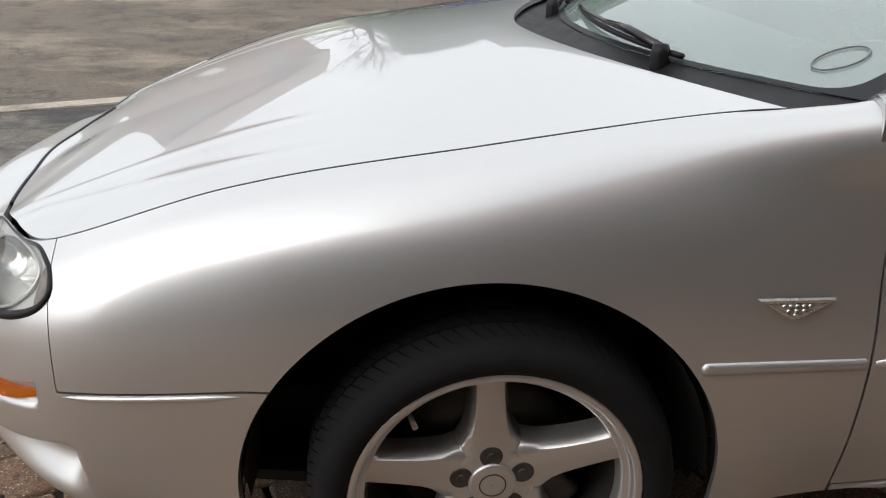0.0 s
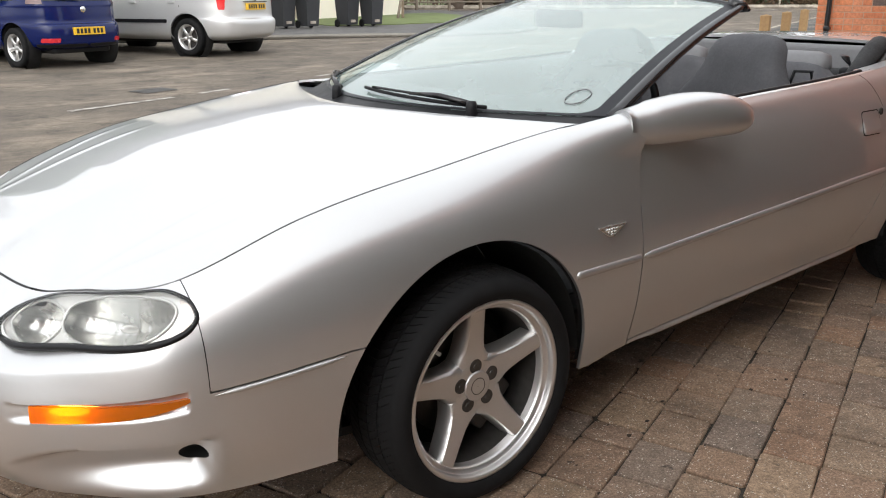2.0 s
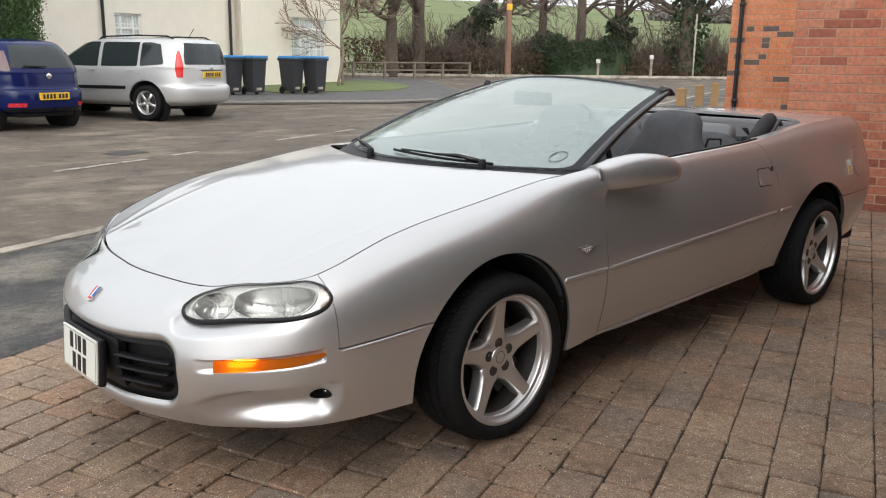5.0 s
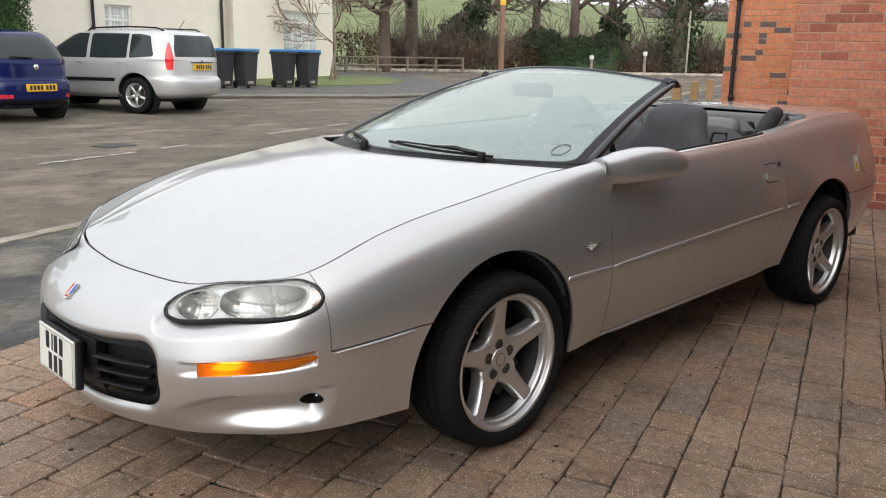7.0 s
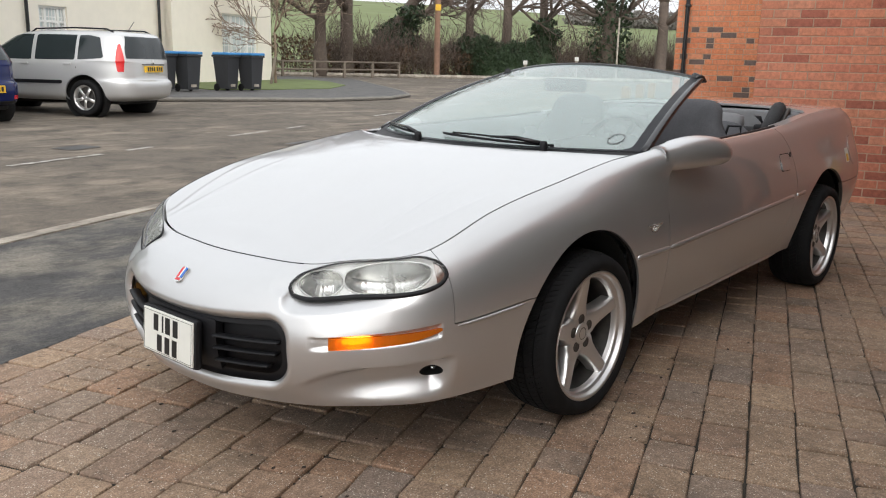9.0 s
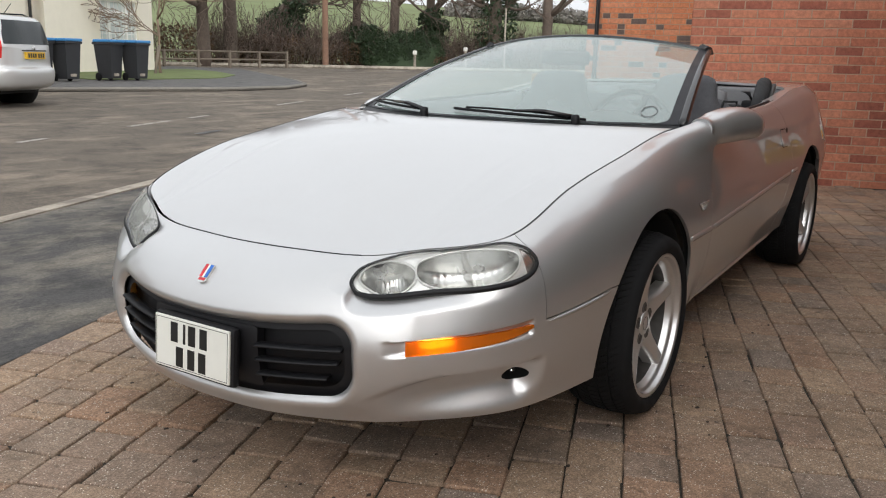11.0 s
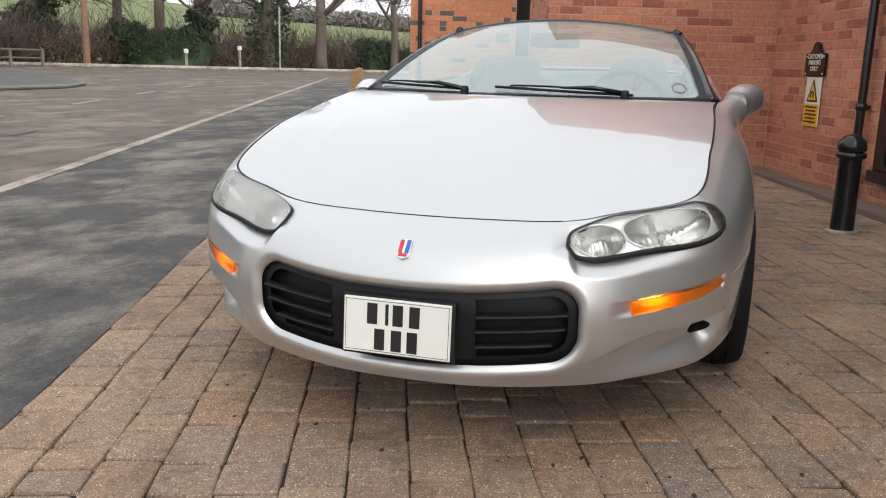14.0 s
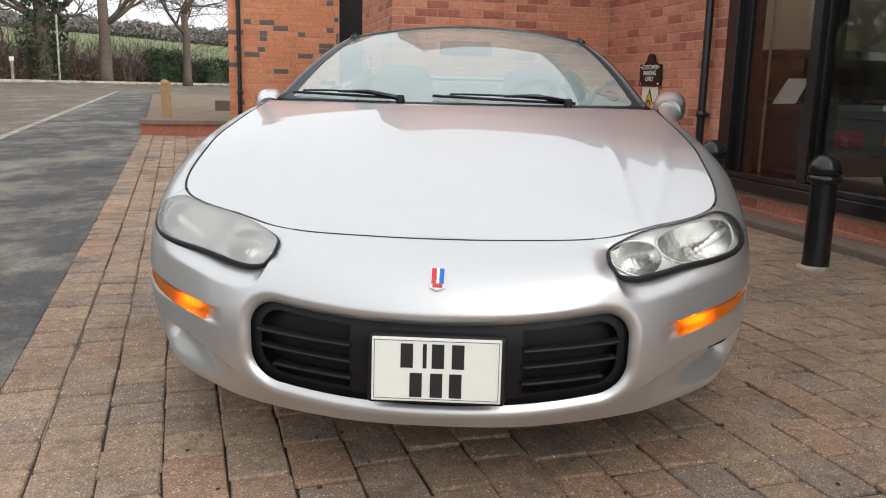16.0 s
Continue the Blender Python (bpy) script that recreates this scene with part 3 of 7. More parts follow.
part("yellow_panel", box(0.925, 1.235, -0.011, -0.008, 0.555, 0.755), M_YELLOW, note)
piece("triangle", [(0.96, -0.011, 0.775), (1.20, -0.011, 0.775), (1.08, -0.011, 0.985), (0.96, -0.008, 0.775), (1.20, -0.008, 0.775), (1.08, -0.008, 0.985)], [(0, 1, 2), (0, 3, 4, 1), (1, 4, 5, 2), (2, 5, 3, 0)], M_INK, note, smooth=False)
piece("triangle_face", [(0.99, -0.0125, 0.792), (1.17, -0.0125, 0.792), (1.08, -0.0125, 0.95)], [(0, 1, 2)], M_YELLOW, note, smooth=False)
piece("symbol", *tube([(1.08 + 0.03 * math.cos(w), -0.013, 0.835 + 0.035 * math.sin(w)) for w in np.linspace(-0.6, 3.74, 14)], 0.008, 6), M_INK, note)
for k in range(5):
    part("bar", box(0.95 + 0.02 * (k % 2), 1.21 - 0.02 * (k % 2), -0.0125, -0.011, 0.72 - 0.034 * k, 0.736 - 0.034 * k), M_INK, note)

# bollards
def bollard(x, y):
    b = thing("bollard", "black glossy cast-iron bollard with a domed top on the paving", "bollard", pose(x, y, 0), "bollards along the shop")
    piece("post", *lathe([(0.078, 0.0), (0.074, 0.03), (0.070, 0.45), (0.070, 0.50)], 28), M_GLOSS_BLACK, b)
    piece("collar", *lathe([(0.070, 0.485), (0.090, 0.495), (0.094, 0.51), (0.090, 0.525), (0.074, 0.535)], 28), M_GLOSS_BLACK, b)
    piece("dome", *lathe([(0.074, 0.53), (0.088, 0.545), (0.090, 0.57), (0.080, 0.605), (0.055, 0.632), (0.025, 0.645), (0.001, 0.648)], 28), M_GLOSS_BLACK, b)
    piece("foot", *lathe([(0.10, 0.0), (0.10, 0.012), (0.078, 0.02)], 28), M_KERB, b)
    return b


for bx, by in ((-2.95, 1.68), (-1.86, 2.01)):
    bollard(bx, by)

# planter bed with gravel and timber posts
bed = thing("planter", "low brick planter wall with a brown coping", "planter")
placed(bed)
for q0, q1, p0, p1 in ((4.06, 5.4, -5.2, -5.0),):
    part("wall", box(p0, p1, -q1, -q0, -0.1, 0.26, 0.004), M_BRICK, bed)
    part("coping", box(p0 - 0.06, p1 + 0.03, -q1 - 0.02, -q0, 0.26, 0.335, 0.008), M_KERB2, bed)
gv, gf = [], []
for k in range(24):
    p = -5.08 - 0.75 * k
    for q in np.linspace(4.07, 5.33 + 0.09 * (-5.08 - p), 7):
        gv.append((p, -q, 0.30 + 0.006 * (-5.08 - p) + 0.012 * noise.noise((p * 3, q * 3, 0))))
        gv.append((p, -q, 0.0))
    if k:
        gf += [(14 * k - 14 + 2 * j, 14 * k - 12 + 2 * j, 14 * k + 2 + 2 * j, 14 * k + 2 * j) for j in range(6)]
        gf.append((14 * k - 2, 14 * k - 1, 14 * k + 13, 14 * k + 12))
piece("gravel", gv, gf, M_GRAVEL, bed, smooth=False)
trough = placed(part("wooden_trough", box(-9.95, -9.45, -4.42, -4.12, 0.30, 0.54, 0.02), M_KERB2), "small brown wooden trough on the gravel", "planter")
for k, (px, py) in enumerate(((-11.5, -5.36), (-13.49, -6.14), (-15.55, -6.93))):
    t = thing("timber_post", "square weathered timber post standing in the gravel bed", "post", pose(px, py, 0.28, 0, 0, 20), "timber posts")
    part("post", box(-0.075, 0.075, -0.075, 0.075, -0.1, 0.62 + 0.01 * k, 0.008), M_TIMBER, t)
    piece("top", *lathe([(0.103, 0.61 + 0.01 * k), (0.001, 0.64 + 0.01 * k)], 4, pose(0, 0, 0, 0, 0, 45)), M_TIMBER, t, smooth=False)

# vehicle inside the showroom
show = placed(thing("showroom_car", "", ""), "dark saloon parked inside the showroom", "car")
sh = Matrix.Translation((1.97, 1.3, 0.05)) @ Matrix.Rotation(radians(90), 4, "Z")
part("body", box(-0.75, 1.1, -0.85, 2.6, 0.25, 0.85, 0.12, m=sh, segs=3), M_NAVY, show)
part("cabin", box(-0.55, 0.9, -0.1, 2.0, 0.80, 1.32, 0.2, m=sh, segs=3), M_GLOSS_BLACK, show)
part("tail_lamp", box(-0.70, -0.30, -0.875, -0.84, 0.50, 0.64, 0.01, m=sh), M_RED, show)
part("tail_lamp", box(0.65, 1.05, -0.875, -0.84, 0.50, 0.64, 0.01, m=sh), M_RED, show)
part("plate", box(-0.08, 0.42, -0.875, -0.855, 0.52, 0.63, m=sh), M_PLATE_Y, show)
part("bumper", box(-0.78, 1.13, -0.93, -0.8, 0.28, 0.46, 0.04, m=sh), M_BLACK, show)
for px in (-0.6, 0.95):
    for py in (-0.1, 2.0):
        piece("wheel", *lathe([(0.001, -0.1), (0.30, -0.1), (0.31, 0.0), (0.30, 0.1), (0.001, 0.1)], 24, sh @ pose(px, py, 0.25, 0, 90, 0)), M_TYRE, show)

# ---- the cream house across the road ----
HOUSE = Matrix.Translation((-12.85, -21.6, 0.30)) @ Matrix.Rotation(ROAD, 4, "Z")
house = thing("house", "cream rendered house with white windows and black downpipes", "house", HOUSE)


def hpart(name, bm, mat, parent=house, label=""):
    return part(name, bm, mat, parent, label)


# front wall with openings: columns between and bands above and below
def wall_with_holes(x0, x1, z0, z1, y0, y1, holes):
    bm = bmesh.new()
    xs = sorted({x0, x1, *[h[0] for h in holes], *[h[1] for h in holes]})
    for a, b in zip(xs, xs[1:]):
        cut = sorted((h[2], h[3]) for h in holes if h[0] < b - 1e-6 and h[1] > a + 1e-6)
        z = z0
        for c0, c1 in cut + [(z1, z1)]:
            if c0 > z:
                sub = box(a, b, y0, y1, z, c0)
                me = bpy.data.meshes.new("tmp")
                sub.to_mesh(me)
                sub.free()
                bm.from_mesh(me)
                bpy.data.meshes.remove(me)
            z = c1
    bmesh.ops.remove_doubles(bm, verts=bm.verts, dist=1e-4)
    return bm


holes = [(-3.7, -1.62, 1.05, 2.45), (4.65, 5.6, 1.1, 2.2), (-3.2, -1.9, 3.6, 4.6), (5.3, 6.4, 3.6, 4.6)]
hpart("wall", wall_with_holes(-4.6, 0.95, -0.3, 5.0, -0.3, 0.0, [h for h in holes if h[0] < 0]), M_CREAM)
hpart("wall", wall_with_holes(0.95, 9.5, -0.3, 5.0, -0.75, -0.45, [h for h in holes if h[0] > 0]), M_CREAM)
hpart("wall", box(0.90, 0.95, -0.74, -0.004, -0.3, 5.0), M_CREAM)
hpart("wall", box(-4.6, -4.3, -7.0, -0.3, -0.3, 5.0), M_CREAM)
hpart("wall", box(9.2, 9.5, -7.0, -0.75, -0.3, 5.0), M_CREAM)
hpart("wall", box(-4.6, 9.5, -7.3, -7.0, -0.3, 5.0), M_CREAM)
rv = [(-5.0, 0.4, 4.9), (9.9, 0.4, 4.9), (9.9, -7.7, 4.9), (-5.0, -7.7, 4.9), (-5.0, -3.6, 7.4), (9.9, -3.6, 7.4), (-5.0, 0.4, 5.1), (9.9, 0.4, 5.1), (9.9, -7.7, 5.1), (-5.0, -7.7, 5.1)]
piece("roof", rv, [(0, 1, 2, 3), (6, 7, 5, 4), (8, 9, 4, 5), (0, 1, 7, 6), (2, 3, 9, 8), (9, 6, 4), (7, 8, 5), (3, 0, 6, 9), (1, 2, 8, 7)], M_ROOF, house, smooth=False)
for h in holes:
    y = 0.0 if h[0] < 0 else -0.45
    w = part("window", box(h[0], h[1], y - 0.16, y - 0.13, h[2], h[3]), M_CURTAIN, house)
    for x0, x1, z0, z1 in ((h[0], h[1], h[2], h[2] + 0.06), (h[0], h[1], h[3] - 0.06, h[3]), (h[0], h[0] + 0.06, h[2], h[3]), (h[1] - 0.06, h[1], h[2], h[3])):
        part("frame", box(x0, x1, y - 0.13, y - 0.06, z0, z1, 0.004), M_FRAME, w)
    wid = h[1] - h[0]
    for k in range(1, 3):
        part("mullion", box(h[0] + wid * (0.27 if k == 1 else 0.73) - 0.035, h[0] + wid * (0.27 if k == 1 else 0.73) + 0.035, y - 0.13, y - 0.065, h[2], h[3], 0.004), M_FRAME, w)
    part("transom", box(h[0], h[1], y - 0.13, y - 0.068, h[3] - 0.42, h[3] - 0.36, 0.004), M_FRAME, w)
    for k in range(1, 9):
        part("glazing_bar", box(h[0] + wid * k / 9 - 0.012, h[0] + wid * k / 9 + 0.012, y - 0.128, y - 0.10, h[2], h[3]), M_FRAME, w)
    for k in range(1, 4):
        part("glazing_bar", box(h[0], h[1], y - 0.127, y - 0.102, h[2] + (h[3] - h[2]) * k / 4 - 0.012, h[2] + (h[3] - h[2]) * k / 4 + 0.012), M_FRAME, w)
    ob = part("pane", box(h[0], h[1], y - 0.118, y - 0.114, h[2], h[3]), M_NETPANE, w)
    part("sill", box(h[0] - 0.08, h[1] + 0.08, y - 0.1, y + 0.08, h[2] - 0.08, h[2], 0.01), M_FRAME, w)
for x, y in ((1.06, -0.37), (6.05, -0.37)):
    piece("downpipe", *lathe([(0.045, -0.1), (0.045, 5.0)], 12, pose(x, y, 0)), M_GLOSS_BLACK, house)
piece("gutter", *tube([(-5.0, 0.45, 4.95), (9.9, 0.45, 4.95)], 0.06, 8), M_GLOSS_BLACK, house)

# ---- brick neighbour along the street, seen mirrored in the bonnet ----
NEXT = Matrix.Translation((9.0, -33.0, 0.45)) @ Matrix.Rotation(ROAD, 4, "Z")
near_house = thing("neighbour_house", "weathered pinkish brick house with a brown tiled roof across the road", "house", NEXT)
next_holes = [(-3.2, -1.6, 0.9, 2.2), (1.4, 3.0, 0.9, 2.2), (-3.2, -1.6, 3.3, 4.4), (1.4, 3.0, 3.3, 4.4), (-0.5, 0.45, 0.0, 2.1)]
hpart("wall", wall_with_holes(-4.5, 4.5, -0.4, 5.0, -0.3, 0.0, next_holes), M_PINK, near_house)
hpart("wall", box(-4.5, -4.2, -7.0, -0.3, -0.4, 5.0), M_PINK, near_house)
hpart("wall", box(4.2, 4.5, -7.0, -0.3, -0.4, 5.0), M_PINK, near_house)
hpart("wall", box(-4.5, 4.5, -7.3, -7.0, -0.4, 5.0), M_PINK, near_house)
nv = [(-4.8, 0.4, 4.95), (4.8, 0.4, 4.95), (4.8, -7.7, 4.95), (-4.8, -7.7, 4.95), (-4.8, -3.65, 7.6), (4.8, -3.65, 7.6), (-4.8, 0.4, 5.1), (4.8, 0.4, 5.1), (4.8, -7.7, 5.1), (-4.8, -7.7, 5.1)]
piece("roof", nv, [(0, 1, 2, 3), (6, 7, 5, 4), (8, 9, 4, 5), (0, 1, 7, 6), (2, 3, 9, 8), (9, 6, 4), (7, 8, 5), (3, 0, 6, 9), (1, 2, 8, 7)], M_TILE, near_house, smooth=False)
hpart("chimney", box(3.0, 3.8, -4.1, -3.3, 7.0, 8.6, 0.02), M_PINK, near_house)
for h in next_holes:
    w = hpart("window" if h[2] > 0.5 else "door", box(h[0], h[1], -0.18, -0.14, h[2], h[3]), M_CURTAIN2 if h[2] > 0.5 else M_FRAME, near_house)
    for x0, x1, z0, z1 in ((h[0], h[1], h[2], h[2] + 0.07), (h[0], h[1], h[3] - 0.07, h[3]), (h[0], h[0] + 0.07, h[2], h[3]), (h[1] - 0.07, h[1], h[2], h[3])):
        part("frame", box(x0, x1, -0.14, -0.07, z0, z1, 0.004), M_FRAME, w)

# ---- wheelie bins ----
def wheelie_bin(m, label):
    b = thing("wheelie_bin", label, "bin", m @ Matrix.Diagonal((0.87, 0.9, 1.0, 1.0)), "wheelie bins by the house")
    vs, fs = [], []
    for w, d, z in ((0.20, 0.22, 0.06), (0.205, 0.235, 0.12), (0.255, 0.30, 0.90), (0.285, 0.335, 0.91), (0.285, 0.335, 0.96)):
        vs += [(-w, -d, z), (w, -d, z), (w, d, z), (-w, d, z)]
    for i in range(4):
        for k in range(4):
            fs.append((4 * i + k, 4 * i + (k + 1) % 4, 4 * i + 4 + (k + 1) % 4, 4 * i + 4 + k))
    fs.append((3, 2, 1, 0))
    piece("body", vs, fs, M_BIN, b, smooth=False)
    lid = part("lid", box(-0.295, 0.295, -0.35, 0.30, 0.962, 1.03, 0.03, segs=3), M_LID, b, "blue lid")
    part("hinge", box(-0.22, 0.22, 0.30, 0.37, 0.95, 1.0, 0.015), M_LID, lid)
    for x in (-0.24, 0.24):
        piece("wheel", *lathe([(0.001, -0.03), (0.09, -0.03), (0.10, -0.02), (0.10, 0.02), (0.09, 0.03), (0.001, 0.03)], 18, pose(x, 0.20, 0.10, 0, 90, 0)), M_TYRE, b)
    part("foot_grip", box(-0.10, 0.10, -0.245, -0.225, 0.12, 0.19, 0.004), M_KERB, b)
    part("handle", box(-0.17, 0.17, 0.34, 0.37, 0.88, 0.92, 0.01), M_BIN, b)
    return b


def bin_spot(x, y, turn):
    x, y = x + 0.36 * EX, y + 0.36 * EY
    return pose(x, y, land(x, y) + 0.08, 0, 0, turn)


wheelie_bin(bin_spot(-9.75, -17.75, 190), "dark grey wheelie bin with a blue lid on the footway")
for x, y, r in ((-10.35, -17.55, 186), (-9.15, -18.35, 200), (-11.55, -17.55, 192), (-12.2, -17.35, 188)):
    wheelie_bin(bin_spot(x, y, r), "dark grey wheelie bin with a blue lid on the footway")

def heading(x, y, hx, hy):
    return pose(x, y, land(x, y), 0, 0, math.degrees(math.atan2(hy, hx)))


# ---- planting ----
def leaf_cloud(centres, radii, count, size, seed):
    """Many small leaves scattered through ellipsoids, thicker near the skin."""
    rng = np.random.default_rng(seed)
    verts, faces = [], []
    weight = np.array([r[0] * r[1] + r[1] * r[2] + r[0] * r[2] for r in radii])
    pick = rng.choice(len(centres), count, p=weight / weight.sum())
    d = rng.normal(size=(count, 3))
    d /= np.linalg.norm(d, axis=1, keepdims=True)
    rad = rng.uniform(0.35, 1.05, (count, 1)) ** 0.45
    pos = np.array(centres)[pick] + d * rad * np.array(radii)[pick]
    a = rng.normal(size=(count, 3))
    a /= np.linalg.norm(a, axis=1, keepdims=True)
    b = np.cross(a, rng.normal(size=(count, 3)))
    b /= np.linalg.norm(b, axis=1, keepdims=True)
    s = size * rng.uniform(0.5, 1.3, (count, 1))
    quad = np.stack([pos - a * s, pos - b * s * 0.55, pos + a * s, pos + b * s * 0.55], 1).reshape(-1, 3)
    return [tuple(v) for v in quad], [(4 * i, 4 * i + 1, 4 * i + 2, 4 * i + 3) for i in range(count)]


def grow(start, direction, length, radius, depth, rng, out, spread=0.55, split=3, droop=0.0):
    """Branches as short bent tubes; out collects the tubes by level."""
    pts, rad = [Vector(start)], [radius]
    d = Vector(direction).normalized()
    n = 4 if depth > 1 else 3
    for i in range(n):
        d = (d + Vector(rng.normal(size=3)) * 0.13 + Vector((0, 0, 0.04 - droop))).normalized()
        pts.append(pts[-1] + d * length / n)
        rad.append(radius * (1 - 0.45 * (i + 1) / n))
    out.append((pts, rad, depth))
    if depth == 0:
        return
    for k in range(split + (1 if depth > 2 else 0)):
        t = rng.uniform(0.35, 1.0) if k else 1.0
        at = pts[min(n, int(t * n))]
        nd = (d + Vector(rng.normal(size=3)) * spread * (1.0 if k else 0.5)).normalized()
        grow(at, nd, length * rng.uniform(0.55, 0.8), rad[min(n, int(t * n))] * rng.uniform(0.55, 0.75), depth - 1, rng, out, spread, split, droop)


def bare_tree(name, label, x, y, height, girth, seed, lean=(0, 0), ivy=0.0, depth=4, split=3, dun=0):
    rng = np.random.default_rng(seed)
    z = land(x, y)
    t = thing(name, label, "tree", pose(x, y, z))
    trunk_pts = [Vector((lean[0] * k * k, lean[1] * k * k, height * 0.34 * k)) + Vector((*rng.normal(size=2) * 0.06 * k, 0)) for k in (0, 0.15, 0.4, 0.7, 1.0)]
    piece("trunk", *tube([trunk_pts[0] - Vector((0, 0, 0.2))] + trunk_pts[1:], [girth * 1.35, girth * 1.05, girth * 0.95, girth * 0.88, girth * 0.8], 10), M_BARK, t)
    out = []
    for k in range(4):
        a = rng.uniform(0, 6.28)
        at = trunk_pts[-1] if k < 2 else trunk_pts[-2]
        grow(at, (math.cos(a) * 0.6 + lean[0], math.sin(a) * 0.6 + lean[1], 0.9 if k < 2 else 0.45), height * rng.uniform(0.22, 0.3), girth * (0.7 if k < 2 else 0.45), depth, rng, out, 0.5, split)
    limbs = [tube(p, [max(q, 0.012) for q in r], 6) for p, r, lv in out if lv >= depth - 1]
    twigs = [tube(p, [max(q, 0.010) for q in r], 3) for p, r, lv in out if lv < depth - 1]
    tagged(piece("branchwork", *merged(*limbs), M_BARK, t), kind="stuff")
    tagged(piece("crown", *merged(*twigs), M_TWIG, t), kind="stuff")
    if ivy:
        cs, rs = [], []
        for k in range(14):
            h = height * ivy * k / 13
            base = trunk_pts[0].lerp(trunk_pts[-1], min(1, h / (height * 0.34)))
            w = girth * 2.2 + 0.6 * math.sin(math.pi * min(1, k / 13 + 0.1)) * rng.uniform(0.5, 1.2)
            cs.append((base.x + rng.normal() * 0.4 * k / 13, base.y + rng.normal() * 0.4 * k / 13, h + 0.3))
            rs.append((w, w, height * ivy / 9))
        tagged(piece("ivy", *leaf_cloud(cs, rs, 5000, 0.13, seed), M_IVY, t, "dark green ivy"), kind="stuff")
    if dun:
        ends = [p[-1] for p, r, lv in out if lv <= 1]
        cs = [tuple(e) for e in ends[:: max(1, len(ends) // 60)]]
        tagged(piece("dead_leaves", *leaf_cloud(cs, [(0.5, 0.5, 0.4)] * len(cs), dun, 0.07, seed), M_DUN, t, "brown dead leaves"), kind="stuff")
    return t


bare_tree("oak", "bare spreading tree behind the rail fence", -24.6, -29.0, 11, 0.30, 3, (0.4, 0.2), depth=5)
bare_tree("oak", "large bare tree with low limbs by the verge", -27.6, -30.5, 13, 0.36, 4, (0.0, 0.0), depth=4, split=4)
bare_tree("oak", "bare leaning tree beside the dark hedge", -32.0, -32.0, 12, 0.36, 5, (-1.6, 0.6), ivy=0.28, depth=4)
bare_tree("ash", "tall bare tree with ivy on its trunk", -36.0, -29.2, 14, 0.26, 6, ivy=0.14)
bare_tree("ash", "tall bare roadside tree", -38.0, -28.0, 14, 0.30, 7)
bare_tree("ash", "tall ivy-grown tree with brown leaves", -40.5, -27.2, 13, 0.30, 8, ivy=0.22, dun=1500)
bare_tree("ash", "tree wholly wrapped in dark ivy", -42.5, -23.8, 13, 0.42, 9, ivy=0.95, depth=3)
bare_tree("oak", "bare spreading roadside tree with a stout trunk", -43.0, -20.6, 13, 0.33, 10, depth=5, split=3)
bare_tree("ash", "slender bare tree with pale bark", -46.8, -17.4, 12, 0.24, 11, depth=4, dun=900)
bare_tree("ash", "bare tree at the back of the shrubs", -50.0, -14.5, 11, 0.2, 12, depth=4)
bare_tree("ash", "bare tree beyond the fence", -20.5, -33.5, 11, 0.26, 13, depth=5)
bare_tree("ash", "bare twiggy tree by the house", -22.5, -32.0, 9, 0.2, 14, depth=5)

# young staked tree at the house corner
sap = bare_tree("sapling", "young multi-stemmed bare tree tied to a stake", -15.5, -20.8, 5.2, 0.045, 15, (0.15, 0), depth=3, split=4)
for child in sap.children:
    child.data.materials[0] = M_SAPTWIG
piece("stake", *tube([(0.45, 0.3, 0.0), (0.05, 0.05, 0.95)], 0.05, 6), M_GREYWOOD, sap)


def hedge(name, label, a, b, width, height, count, leaf, mat, seed, core=True):
    """A clipped or wild hedge between two plan points."""
    rng = np.random.default_rng(seed)
    a, b = Vector((*a, 0)), Vector((*b, 0))
    ln = (b - a).length
    m = pose(a.x, a.y, min(land(a.x, a.y), land(b.x, b.y)), 0, 0, math.degrees(math.atan2(b.y - a.y, b.x - a.x)))
    t = thing(name, label, "hedge", m)
    n = max(4, int(ln / 0.9))
    cs = [(ln * (k + 0.5) / n, rng.normal() * 0.1 * width, height * 0.5 + rng.normal() * 0.05 * height) for k in range(n)]
    rs = [(ln / n * 0.8, width * 0.55 * rng.uniform(0.85, 1.1), height * 0.55 * rng.uniform(0.85, 1.08)) for _ in range(n)]
    if core:
        part("core", box(0.3, ln - 0.3, -width * 0.28, width * 0.28, -0.2, height * 0.66, 0.15, segs=2), M_IVY, t)
    tagged(piece("foliage", *leaf_cloud(cs, rs, count, leaf, seed), mat, t), kind="stuff")
    return t


def thicket(label, a, b, height, stems, seed, mat=None):
    """A leafless hedge: many upright crooked stems."""
    rng = np.random.default_rng(seed)
    a, b = Vector((*a, 0)), Vector((*b, 0))
    out = []
    for _ in range(stems):
        p = a.lerp(b, rng.uniform()) + Vector((*rng.normal(size=2) * 0.35, 0))
        p.z = land(p.x, p.y)
        grow(p, (rng.normal() * 0.25, rng.normal() * 0.25, 1), height * rng.uniform(0.45, 0.8), 0.022, 2, rng, out, 0.45, 3)
    t = thing("bare_hedge", label, "hedge")
    tagged(piece("growth", *merged(*[tube(p, [max(q, 0.009) for q in r], 3) for p, r, lv in out]), mat or M_TWIG, t), kind="stuff")
    return t


